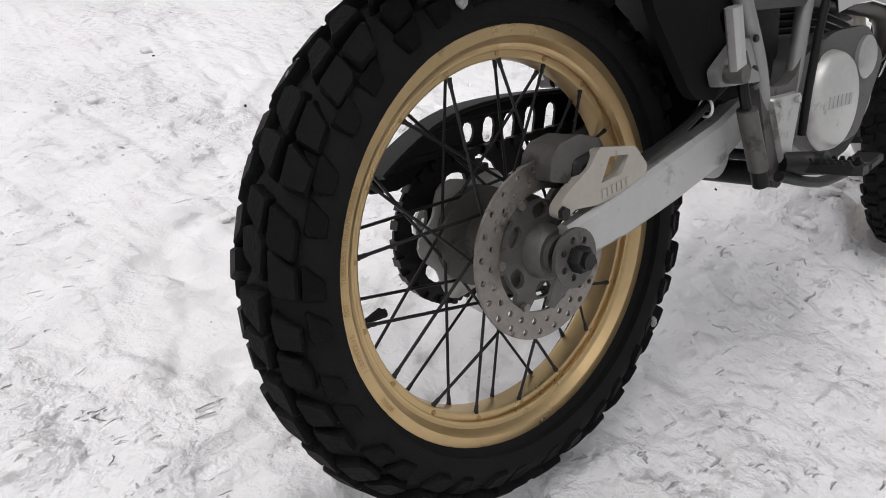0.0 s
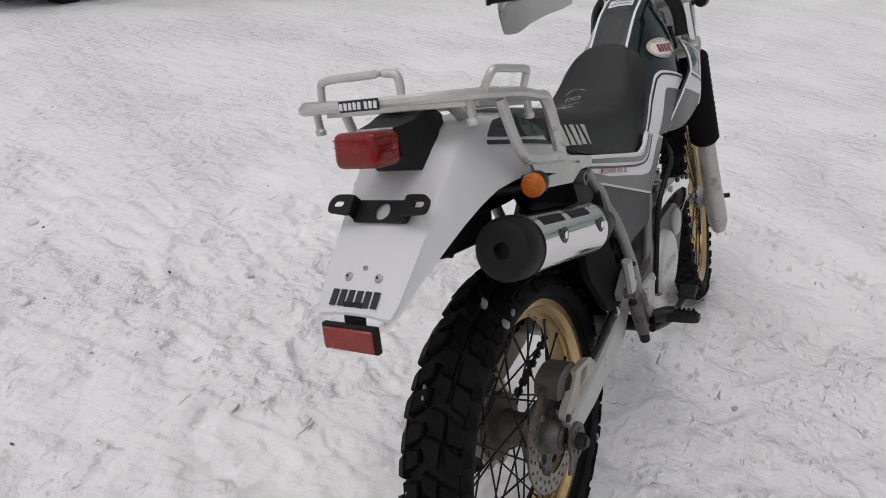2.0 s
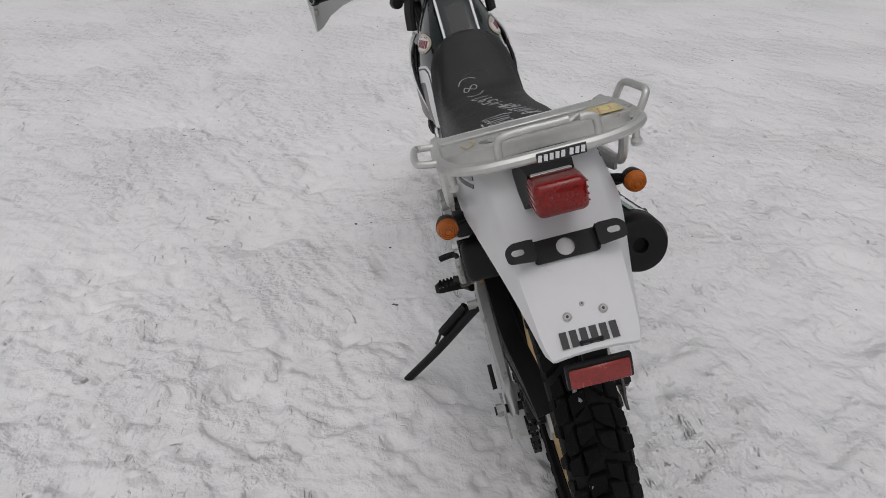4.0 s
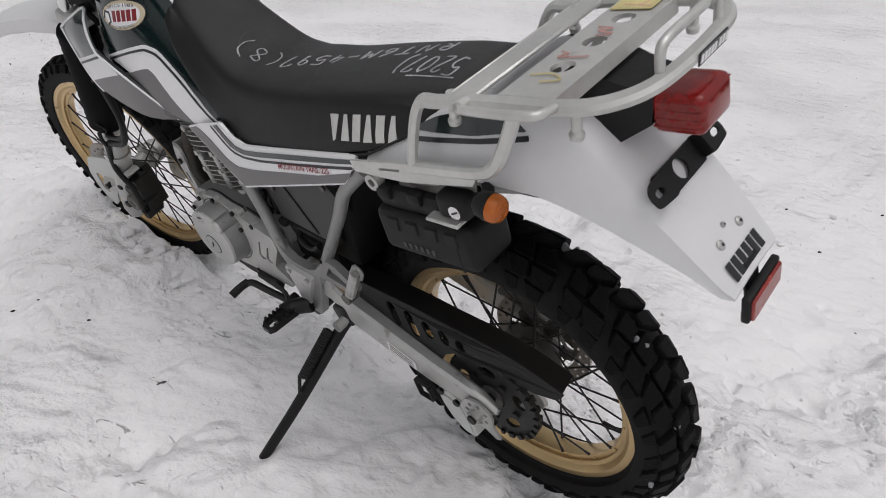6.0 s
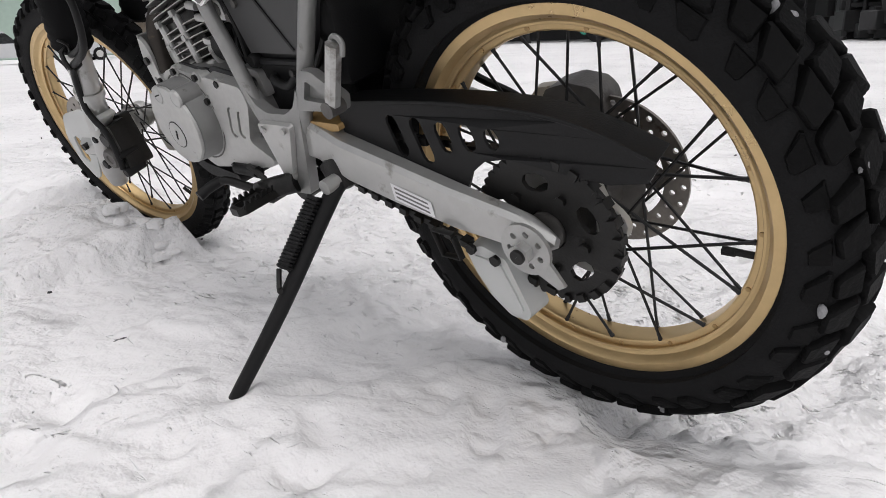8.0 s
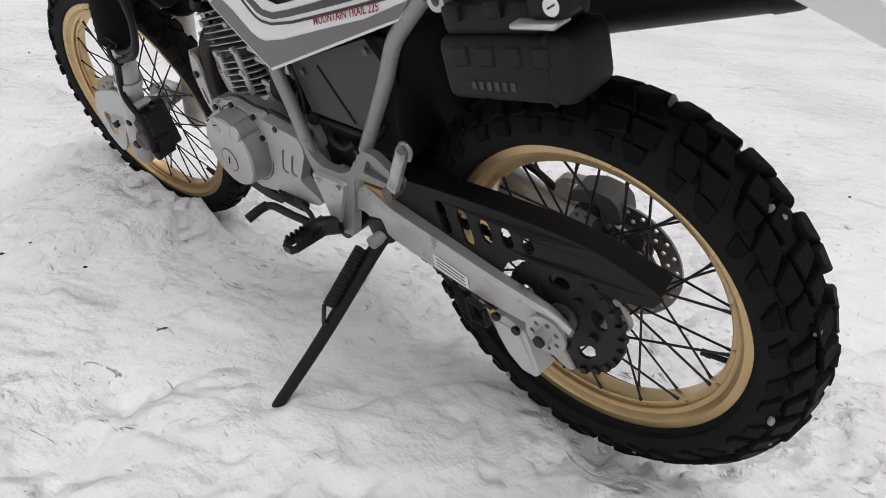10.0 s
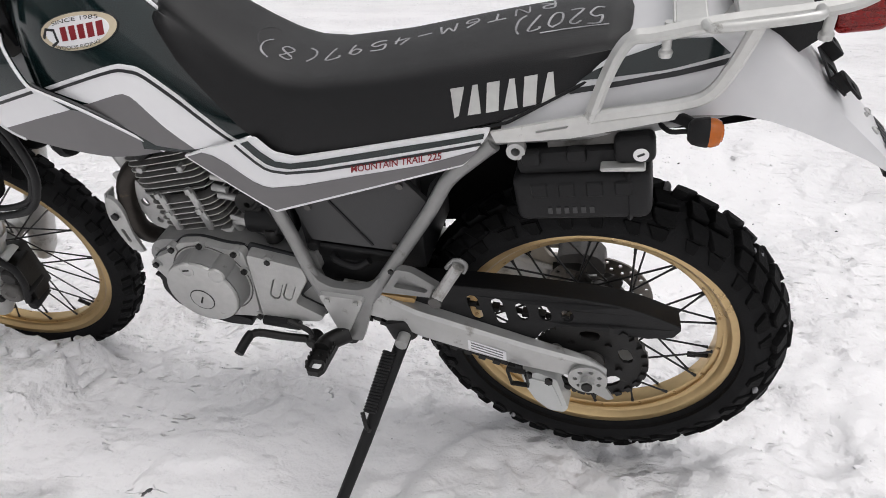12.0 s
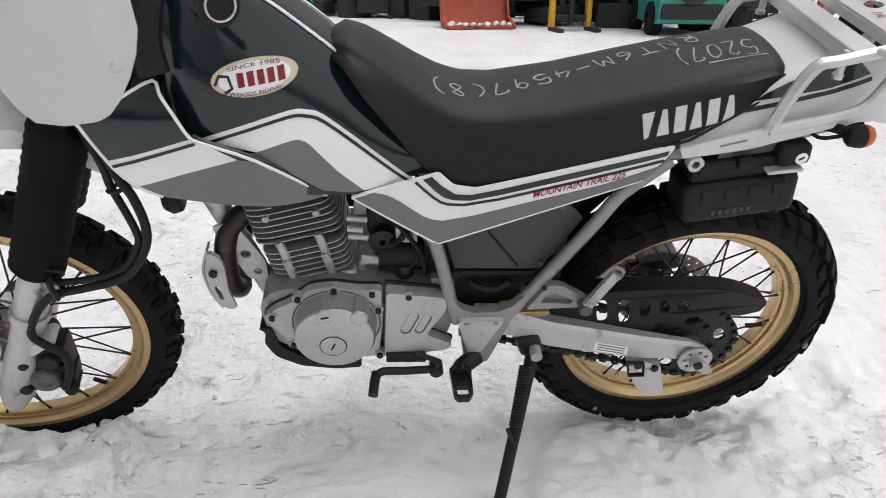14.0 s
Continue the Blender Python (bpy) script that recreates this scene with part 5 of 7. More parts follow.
for i in range(45):
    x = -0.012 + 0.664 * i / 44
    cz, cw, bz, bw = lerp(SEAT_ROWS, x)
    h = cz - bz
    half = [(bw - 0.012, bz), (bw, bz + 0.10 * h), (bw - 0.002, bz + 0.3 * h), (cw + (bw - cw) * 0.55, bz + 0.62 * h), (cw + 0.007, bz + 0.84 * h), (cw + 0.0025, cz - 0.006), (cw - 0.004, cz + 0.0005), (cw * 0.88, cz + 0.0045), (cw * 0.72, cz + 0.0080), (cw * 0.4, cz + 0.0122)]
    secs.append([(x, y, z) for y, z in half] + [(x, 0, cz + 0.0145)] + [(x, -y, z) for y, z in half[::-1]])
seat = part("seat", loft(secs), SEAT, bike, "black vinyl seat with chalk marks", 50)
# welt along the lower edge and the raised line of the top panel's seam at the back
for s_ in (1, -1):
    part("seat_welt", sweep([Vector((x, s_ * (lerp(SEAT_ROWS, x)[3] + 0.001), lerp(SEAT_ROWS, x)[2] + 0.003)) for x in (0.02, 0.06, 0.13, 0.20, 0.26, 0.31, 0.36, 0.41, 0.46, 0.495)], ring(0.0022, 6)), SEAT, seat)


def seat_side(x, z):
    cz, cw, bz, bw = lerp(SEAT_ROWS, x)
    v = (z - bz) / (cz - bz)
    rows = [(0.10, bw), (0.30, bw - 0.002), (0.62, cw + (bw - cw) * 0.55), (0.84, cw + 0.007), (1.0, cw - 0.003)]
    return lerp(rows, v)


def seat_top(x, y):
    cz, cw, bz, bw = lerp(SEAT_ROWS, x)
    return cz + lerp([(0, 0.0145), (0.4, 0.0122), (0.72, 0.0080), (0.88, 0.0045), (0.96, 0.0005), (1, -0.003)], min(abs(y) / cw, 1))


# the maker's name as six plain slanted blocks each side
for s in (1, -1):
    for k in range(6):
        a0 = 0.207 - 0.0237 * k
        z0, w = 0.478 + (0.207 - a0) * 0.215, 0.0185
        tp, bt = ((0.0, 0.34), (0.32, 0.02), (0.06, 0.06), (0.32, 0.02), (0.06, 0.06), (0.32, 0.02))[k]
        inner = [(a0 - w * tp, z0 + 0.035 + 0.004 * tp), (a0 - w * (1 - tp), z0 + 0.039 - 0.004 * tp), (a0 - w * (1 - bt), z0 + 0.004), (a0 - w * bt, z0)]
        part("name_block", sheet(inner, seat_side, 0.001, s, 0.012, 0.0012), ALLOY, seat, "silver printed block" if k == 0 else "")


STROKES = {"5": (((0.9, 1), (0.15, 1), (0.1, 0.55), (0.6, 0.62), (0.85, 0.35), (0.55, 0.02), (0.1, 0.08)),), "2": (((0.1, 0.8), (0.45, 1), (0.8, 0.75), (0.1, 0.02), (0.9, 0.0)),), "0": (((0.5, 1), (0.12, 0.7), (0.15, 0.2), (0.5, 0), (0.85, 0.3), (0.82, 0.8), (0.5, 1)),), "7": (((0.1, 0.8), (0.12, 1), (0.85, 1), (0.4, 0)),), ")": (((0.1, 1.15), (0.45, 0.8), (0.45, 0.2), (0.05, -0.2)),), "(": (((0.6, 1.1), (0.2, 0.75), (0.2, 0.2), (0.6, -0.1)),), "R": (((0.1, 0), (0.15, 1), (0.7, 0.9), (0.65, 0.55), (0.15, 0.5), (0.8, 0)),), "N": (((0.1, 0), (0.15, 1), (0.75, 0), (0.85, 1)),), "T": (((0.0, 1), (0.95, 0.95)), ((0.5, 1), (0.45, 0))), "6": (((0.75, 1), (0.2, 0.5), (0.25, 0.05), (0.7, 0.05), (0.75, 0.4), (0.25, 0.4))), "M": (((0.05, 0), (0.2, 1), (0.5, 0.4), (0.8, 1), (0.95, 0)),), "-": (((0.1, 0.5), (0.9, 0.5)),), "4": (((0.5, 1), (0.1, 0.4), (0.9, 0.42)), ((0.75, 0.8), (0.65, -0.05))), "9": (((0.8, 0.8), (0.4, 1), (0.15, 0.7), (0.5, 0.5), (0.8, 0.8), (0.6, 0))), "8": (((0.8, 0.85), (0.4, 1), (0.2, 0.75), (0.8, 0.3), (0.5, 0), (0.15, 0.25), (0.8, 0.85)),), " ": ()}
STROKES["6"], STROKES["9"] = (STROKES["6"],), (STROKES["9"],)


def chalk(text, x0, y0, x1, y1, size):
    """Chalk strokes on the seat top, along the line from (x0, y0) to (x1, y1)."""
    step = Vector((x1 - x0, y1 - y0)) / len(text)
    up = Vector((-step.y, step.x)).normalized() * size
    wob = random.Random(len(text))
    for i, ch in enumerate(text):
        base = Vector((x0, y0)) + step * i
        for line_ in STROKES[ch]:
            pts = []
            for u, v in line_:
                q = base + step * 0.78 * u + up * v + Vector((wob.uniform(-1, 1), wob.uniform(-1, 1))) * size * 0.03
                pts.append(q)
            flat_ = curve([(q.x, q.y, 0) for q in pts], 4)
            part("chalk_stroke", sweep([Vector((q.x, q.y, seat_top(q.x, q.y) + 0.0004)) for q in flat_], bar(0.0006, 0.0030), up=(0, 0, 1)), CHALK, seat, "faint chalk mark", 0)


chalk("5207)", 0.022, 0.000, 0.150, -0.006, 0.040)
chalk("RNT6M-4597(8)", 0.092, -0.062, 0.530, 0.016, 0.032)
part("chalk_stroke", sweep([Vector((x, 0.046, seat_top(x, 0.046) + 0.0004)) for x in (0.016, 0.04, 0.07, 0.10)], bar(0.0006, 0.0030), up=(0, 0, 1)), CHALK, seat, "faint chalk mark")
part("seat_logo", sweep([Vector((0.505 + 0.014 * math.cos(a), 0.030 * math.sin(a), seat_top(0.505 + 0.014 * math.cos(a), 0.03 * math.sin(a)) + 0.0003)) for a in (2 * math.pi * k / 24 for k in range(24))], bar(0.0012, 0.0006), True), DARKGREY, seat)

# tail: white cowl and rear fender in one moulding
TAIL = [  # x, top z, top half width, bottom z, bottom half width
    (0.14, 0.480, 0.100, 0.455, 0.116), (0.06, 0.525, 0.100, 0.474, 0.118), (0.00, 0.566, 0.098, 0.488, 0.119), (-0.06, 0.590, 0.096, 0.500, 0.119), (-0.11, 0.592, 0.088, 0.503, 0.116), (-0.145, 0.586, 0.082, 0.502, 0.111), (-0.18, 0.566, 0.077, 0.492, 0.104), (-0.22, 0.531, 0.073, 0.474, 0.094), (-0.27, 0.485, 0.068, 0.447, 0.081), (-0.31, 0.447, 0.064, 0.426, 0.072), (-0.34, 0.418, 0.060, 0.405, 0.065), (-0.354, 0.405, 0.055, 0.401, 0.057)]


def tail_section(x, cut=0.0):
    tz, tw, bz, bw = lerp(TAIL, x)
    h = tz - bz
    half = [(bw - cut, bz), (tw + (bw - tw) * 0.55 - cut, bz + 0.45 * h), (tw + 0.003 - cut, bz + 0.9 * h - cut), (tw - 0.006, tz - cut), (tw * 0.5, tz + 0.003 - cut)]
    return [(x, y, z) for y, z in half] + [(x, 0, tz + 0.004 - cut)] + [(x, -y, z) for y, z in half[::-1]]


xs = [0.14 - 0.494 * i / 40 for i in range(41)]
secs = [tail_section(x) + tail_section(x, 0.004)[::-1] for x in xs]
tail = part("tail_fender", loft(secs), WHITE, bike, "white plastic tail cowl and rear mudguard", 45)


def tail_side(x, z):
    tz, tw, bz, bw = lerp(TAIL, x)
    return lerp([(0, bw), (0.45, tw + (bw - tw) * 0.55), (0.9, tw + 0.003)], (z - bz) / (tz - bz))


for s in (1, -1):
    part("green_field", sheet([(0.045, 0.533), (-0.05, 0.552), (-0.122, 0.570), (-0.100, 0.588), (-0.06, 0.587), (0.0, 0.562), (0.03, 0.545)], tail_side, 0.001, s, 0.015, 0.0012), GREEN, tail, "dark green tail graphic")
    part("black_line", ribbon([(0.055, 0.519), (-0.04, 0.543), (-0.126, 0.563)], tail_side, 0.006, s), INK, tail)


def on_tail(x, y):
    tz, tw, bz, bw = lerp(TAIL, x)
    return Vector((x, y, tz + 0.0045))


for k in range(6):
    y0 = 0.041 - 0.0132 * k
    bm = bmesh.new()
    pts = [on_tail(-0.333, y0), on_tail(-0.349, y0), on_tail(-0.349, y0 - 0.0095), on_tail(-0.333, y0 - 0.0095)]
    lo_v, hi_v = [bm.verts.new(p) for p in pts], [bm.verts.new(p + Vector((-0.0006, 0, 0.0006))) for p in pts]
    bm.faces.new(lo_v[::-1])
    bm.faces.new(hi_v)
    for i in range(4):
        bm.faces.new((lo_v[i], lo_v[(i + 1) % 4], hi_v[(i + 1) % 4], hi_v[i]))
    part("name_block", bm, INK, tail, "black printed block" if k == 0 else "", 0)
for x, y, r in ((-0.320, 0.024, 0.006), (-0.320, -0.024, 0.006), (-0.311, 0.001, 0.0035)):
    p = on_tail(x, y)
    o = part("fastener", lathe([(0.0001, 0.003), (r * 0.6, 0.003), (r, 0.001), (r, -0.004), (0.0001, -0.004)], 14, axis="z"), CAST, tail)
    o.matrix_basis = Matrix.Translation(p) @ Matrix.Rotation(radians(-44), 4, "Y")
    q = part("fastener_centre", lathe([(0.0001, 0.0036), (r * 0.35, 0.0034), (r * 0.35, 0.002), (0.0001, 0.002)], 8, axis="z"), INK, tail)
    q.matrix_basis = o.matrix_basis.copy()

part("tail_liner", sweep(curve([(0.12, 0, 0.448), (0.02, 0, 0.460), (-0.06, 0, 0.466), (-0.12, 0, 0.474), (-0.168, 0, 0.486)], 4), [(0.066, 0.014), (0.052, 0.002), (0.0, -0.006), (-0.052, 0.002), (-0.066, 0.014), (-0.062, 0.016), (-0.050, 0.006), (0.0, -0.002), (0.050, 0.006), (0.062, 0.016)], up=(0, 1, 0)), MATT, bike, "black plastic liner under the tail")

# number plate bracket, empty
SLOPE = Matrix.Translation((-0.2556, 0, 0.5066)) @ Matrix.Rotation(radians(-44), 4, "Y")
bm = bmesh.new()


def flat(outer, holes_, thick, m, bm):
    """A plate lying in the local (x, y) plane."""
    return plate(outer, holes_, 0, thick, m @ Matrix(((1, 0, 0, 0), (0, 0, 1, 0), (0, 1, 0, 0), (0, 0, 0, 1))), bm)


flat(rounded([(0.016, -0.048), (0.016, 0.048), (-0.016, 0.044), (-0.016, -0.044)], 0.004), [hole(0, 0, 0.0125, 18)], 0.003, SLOPE, bm)
plate_bracket = part("plate_bracket", bm, BLACK, bike, "empty black steel number plate bracket")
for s in (1, -1):
    part("bracket_riser", box((0.030, 0.003, 0.017), SLOPE @ at(0.002, s * 0.043, 0.0085), 0.0012, 1), BLACK, plate_bracket)
    bm = flat(rounded([(0.017, s * 0.042), (0.017, s * 0.072), (0.008, s * 0.082), (-0.010, s * 0.080), (-0.014, s * 0.042)], 0.006), [slot(0.003, s * 0.0645, 0.018, 0.009, math.pi / 2)], 0.003, SLOPE @ at(0, 0, 0.0145), bmesh.new())
    part("bracket_ear", bm, BLACK, plate_bracket)

# tail light
house = loft([[(x, y, z) for y, z in ((w, z0), (w * 0.96, z1), (-w * 0.96, z1), (-w, z0))] for x, w, z0, z1 in ((-0.125, 0.030, 0.585, 0.606), (-0.160, 0.040, 0.560, 0.622), (-0.185, 0.040, 0.540, 0.618), (-0.205, 0.037, 0.548, 0.614), (-0.236, 0.032, 0.574, 0.612))])
lamp = part("tail_light", house, BLACK, bike, "black tail light housing")
bm = box((0.056, 0.068, 0.045), at(-0.262, 0, 0.592, 0, 8), 0.010, 4)
part("red_lens", bm, RED, lamp, "bright red moulded lens")
part("lamp_reflector", box((0.010, 0.056, 0.036), at(-0.240, 0, 0.595, 0, 8), 0.003, 2), CHROME, lamp)
part("lamp_bulb", lathe([(0.0001, 0.014), (0.006, 0.012), (0.008, 0.004), (0.006, -0.010), (0.0001, -0.012)], 14, (-0.258, 0.006, 0.594), "x"), DECAL, lamp)
for k in range(4):
    part("lens_rib", box((0.046, 0.0695, 0.0014), at(-0.262, 0, 0.579 + 0.009 * k, 0, 8), 0), RED, lamp, smooth=0)
for s in (1, -1):
    sx, sy, sz = -0.108, 0.147 * s, 0.498
    stalk = part("turn_signal_stalk", tube([(-0.060, 0.095 * s, 0.490), (-0.080, 0.118 * s, 0.497), (-0.096, 0.138 * s, 0.498)], 0.0075, 10, 3), BLACK, bike)
    part("signal_wire", tube([(-0.050, 0.100 * s, 0.486), (-0.066, 0.118 * s, 0.480), (-0.082, 0.128 * s, 0.486), (-0.094, 0.136 * s, 0.494)], 0.0030, 6, 4), BLACK, stalk)
    sig = part("rear_turn_signal", lathe([(0.0001, 0.022), (0.010, 0.022), (0.0150, 0.017), (0.0172, 0.006), (0.0176, 0.0), (0.0001, 0.0)], 28, (sx, sy, sz), "x"), BLACK, bike, "round turn signal with an amber lens")
    part("amber_lens", lathe([(0.0170, 0.0), (0.0170, -0.005), (0.0155, -0.010), (0.011, -0.014), (0.0001, -0.0155)], 28, (sx, sy, sz), "x"), AMBER, sig, "orange lens")
    for rr, dx in ((0.0140, -0.0114), (0.0100, -0.0142), (0.0055, -0.0152)):
        part("lens_ring", lathe([(rr + 0.0012, dx + 0.001), (rr, dx - 0.0012), (rr - 0.0012, dx + 0.001)], 20, (sx, sy, sz), "x", closed=True), AMBER, sig)
# lower reflector on its tongue
part("reflector_tongue", box((0.006, 0.034, 0.05), at(-0.350, 0.002, 0.394, 0, 12), 0.002, 1), BLACK, bike)
refl = part("rear_reflector", box((0.010, 0.088, 0.036), at(-0.363, 0.002, 0.379, 0, 6), 0.003, 2), BLACK, bike, "dull red rear reflector")
part("reflector_face", box((0.005, 0.080, 0.029), at(-0.3695, 0.002, 0.379, 0, 6), 0.002, 1), REFLECT, refl, "dull red plastic")

# luggage rack of silver alloy
RACK = lambda x: 0.612 - 0.16 * (x + 0.04)
loop = [(-0.036, 0.132, 0.606), (-0.10, 0.134, RACK(-0.10)), (-0.19, 0.132, RACK(-0.19)), (-0.232, 0.118, RACK(-0.232)), (-0.258, 0.078, RACK(-0.258)), (-0.264, 0.0, RACK(-0.264)), (-0.258, -0.078, RACK(-0.258)), (-0.232, -0.118, RACK(-0.232)), (-0.19, -0.132, RACK(-0.19)), (-0.10, -0.134, RACK(-0.10)), (-0.036, -0.132, 0.606)]
front_l = [(0.026, 0.132, 0.500), (0.014, 0.132, 0.546), (0.000, 0.132, 0.584), (-0.014, 0.132, 0.602)]
whole = front_l + loop + [(x, -y, z) for x, y, z in front_l[::-1]]
rack = part("luggage_rack", sweep(curve(whole, 5), bar(0.013, 0.018, 0.3), up=(0.1, 0.3, 1)), ALLOY, bike, "silver alloy luggage rack")
for s in (1, -1):
    part("rack_leg", sweep(curve([(-0.140, 0.130 * s, 0.622), (-0.122, 0.132 * s, 0.572), (-0.104, 0.133 * s, 0.540), (-0.075, 0.133 * s, 0.525), (0.00, 0.134 * s, 0.508), (0.026, 0.134 * s, 0.502)], 5), bar(0.012, 0.016, 0.3), up=(0, 1, 0)), ALLOY, rack)
    rail = [(0.150, 0.471), (0.143, 0.456), (0.085, 0.464), (0.048, 0.470), (-0.016, 0.488), (-0.070, 0.504), (-0.078, 0.519), (0.000, 0.508), (0.024, 0.505)]
    part("rack_side_plate", plate(rail, [rounded([(0.092, 0.478), (0.052, 0.488), (0.053, 0.484), (0.092, 0.474)], 0.001)], 0.128, 0.133, Matrix.Diagonal((1, s, 1, 1))), ALLOY, rack, "flat alloy side plate of the rack")
    if s < 0:
        part("rack_lower_plate", plate([(0.112, 0.458), (0.073, 0.447), (-0.062, 0.476), (-0.062, 0.490), (0.020, 0.478)], [], 0.122, 0.126, Matrix.Diagonal((1, s, 1, 1))), ALLOY, rack, "pale plate under the rack")
    for x in (-0.050, -0.205):
        z0 = RACK(x)
        part("rack_peg", tube([(x, 0.124 * s, z0 + 0.004), (x, 0.124 * s, z0 - 0.030)], 0.0055, 10, 1), ALLOY, rack)
        part("rack_peg_end", lathe([(0.0001, -0.037), (0.007, -0.036), (0.008, -0.030), (0.005, -0.026), (0.0001, -0.026)], 12, (x, 0.124 * s, z0), "z"), ALLOY, rack)
# cross members
part("rack_front_bar", box((0.034, 0.262, 0.006), at(-0.072, 0, RACK(-0.072) + 0.002, 0, 9), 0.002, 1), ALLOY, rack, "alloy cross bar")
part("rack_front_bar_lip", box((0.003, 0.255, 0.022), at(-0.056, 0, RACK(-0.072) - 0.008, 0, 9), 0.001, 1), ALLOY, rack)
cp = flat([(0.034, -0.128), (0.034, 0.128), (-0.034, 0.128), (-0.034, -0.128)], [hole(0, y, 0.0135, 18) for y in (-0.062, 0.0, 0.062)], 0.005, Matrix.Translation((-0.152, 0, RACK(-0.152) + 0.002)) @ Matrix.Rotation(radians(9), 4, "Y"), bmesh.new())
part("rack_centre_plate", cp, ALLOY, rack, "alloy cross plate with three holes")
for x in (-0.120, -0.184):
    part("rack_plate_lip", box((0.003, 0.250, 0.016), at(x, 0, RACK(x) - 0.005, 0, 9), 0.001, 1), ALLOY, rack)
for y in (-0.05, 0.05):
    part("rack_strut", sweep([Vector((-0.135, y, RACK(-0.135) - 0.004)), Vector((-0.115, y * 1.2, 0.596))], bar(0.026, 0.005)), ALLOY, rack)
wire = [(-0.256, 0.062, RACK(-0.258)), (-0.254, 0.062, 0.668), (-0.254, 0.052, 0.679), (-0.254, 0.0, 0.680), (-0.254, -0.052, 0.679), (-0.254, -0.062, 0.668), (-0.256, -0.062, RACK(-0.258))]
part("rack_hoop", tube(wire, 0.0052, 10, 4), ALLOY, rack, "thin alloy hoop")
wire_r = [(-0.085, -0.136, 0.622), (-0.088, -0.145, 0.642), (-0.098, -0.150, 0.650), (-0.140, -0.152, 0.657), (-0.178, -0.150, 0.663), (-0.188, -0.145, 0.656), (-0.190, -0.136, 0.640)]
part("rack_hoop", tube(wire_r, 0.0052, 10, 4), ALLOY, rack, "thin alloy hoop")
wire_l = [(-0.085, 0.138, 0.622), (-0.088, 0.158, 0.626), (-0.098, 0.165, 0.629), (-0.140, 0.167, 0.636), (-0.178, 0.165, 0.642), (-0.188, 0.158, 0.642), (-0.190, 0.138, 0.640)]
part("rack_hoop", tube(wire_l, 0.0052, 10, 4), ALLOY, rack, "thin alloy hoop folded outward")
strip = part("rack_badge", box((0.002, 0.062, 0.014), at(-0.2735, -0.010, 0.648, 0, 0), 0.0006, 1), INK, rack, "small black badge strip", 0)
for k in range(8):
    part("badge_bar", box((0.001, 0.0046, 0.0085), at(-0.2749, 0.017 - 0.0072 * k - (0.003 if k > 4 else 0), 0.648, 10), 0), DECAL, rack, smooth=0)

# crayon scribbles and a yellow smear on the rack plate


def on_plate(u, v):
    x = -0.152 + u
    return Vector((x, v, RACK(x) + 0.0090))


part("yellow_smear", sweep([on_plate(0.004, -0.122), on_plate(0.004, -0.100), on_plate(0.004, -0.082)], bar(0.0006, 0.052), up=(0.16, 0, 1)), YELLOWED, rack, "pale yellow crayon smear", 0)
for mat, pts in ((REDCRAYON, ((0.020, -0.112), (-0.006, -0.108), (-0.002, -0.094), (0.018, -0.096), (-0.018, -0.090))), (REDCRAYON, ((0.016, -0.034), (-0.004, -0.030), (0.010, -0.024), (-0.010, -0.016), (0.006, -0.010))), (REDCRAYON, ((0.022, 0.030), (0.010, 0.036), (0.018, 0.044), (-0.016, 0.040))), (YELLOWED, ((0.024, 0.086), (0.000, 0.082), (-0.016, 0.094), (0.004, 0.100)))):
    part("crayon_stroke", sweep(curve([on_plate(u, v) for u, v in pts], 5), bar(0.0008, 0.0024), up=(0.16, 0, 1)), mat, rack, "faint crayon scribble", 0)

# locking tool box on the left
tool = part("tool_box", box((0.180, 0.082, 0.074), at(0.031, 0.095, 0.379, 0, 8), 0.014, 3), BLACK, bike, "black plastic tool box with a key lock")
for k in range(4):
    part("tool_box_rib", box((0.022, 0.004, 0.022), at(0.086 - 0.036 * k, 0.1365, 0.388 + 0.005 * k, 0, 8), 0.002, 1), BLACK, tool, smooth=0)
for k in range(6):
    part("raised_mark", box((0.006, 0.0016, 0.010), at(0.070 - 0.011 * k, 0.1363, 0.357 + 0.0016 * k, 0, 8), 0), DARKGREY, tool, smooth=0)
part("tool_box_lid", box((0.150, 0.075, 0.036), at(0.044, 0.090, 0.430, 0, 8), 0.010, 2), BLACK, tool)
part("tool_box_band", box((0.008, 0.085, 0.077), at(-0.030, 0.0945, 0.388, 0, 8), 0.004, 1), BLACK, tool)
part("tool_box_clamp", box((0.026, 0.020, 0.020), at(0.098, 0.124, 0.432, 0, 8), 0.006, 2), BLACK, tool)
part("tool_box_clamp", box((0.026, 0.020, 0.020), at(0.040, 0.124, 0.442, 0, 8), 0.006, 2), BLACK, tool)
part("tool_box_bracket", plate([(0.080, 0.464), (-0.010, 0.480), (-0.014, 0.458), (0.078, 0.444)], [rounded([(0.062, 0.461), (0.030, 0.467), (0.030, 0.460), (0.062, 0.454)], 0.002)], 0.112, 0.116), GRIME, tool)
part("lock_flange", box((0.055, 0.030, 0.006), at(-0.018, 0.130, 0.436, 0, 6), 0.002, 1), ALLOY, tool)
part("lock_body", box((0.050, 0.030, 0.036), at(-0.030, 0.122, 0.458, 0, 8), 0.009, 3), BLACK, tool)
part("lock_face", lathe([(0.0001, 0.1385), (0.0095, 0.1385), (0.0095, 0.134), (0.0001, 0.134)], 20, (-0.038, 0, 0.456)), CHROME, tool, "bright round lock")
part("keyhole", box((0.009, 0.001, 0.0022), at(-0.038, 0.139, 0.456, 0, 30), 0), INK, tool, smooth=0)

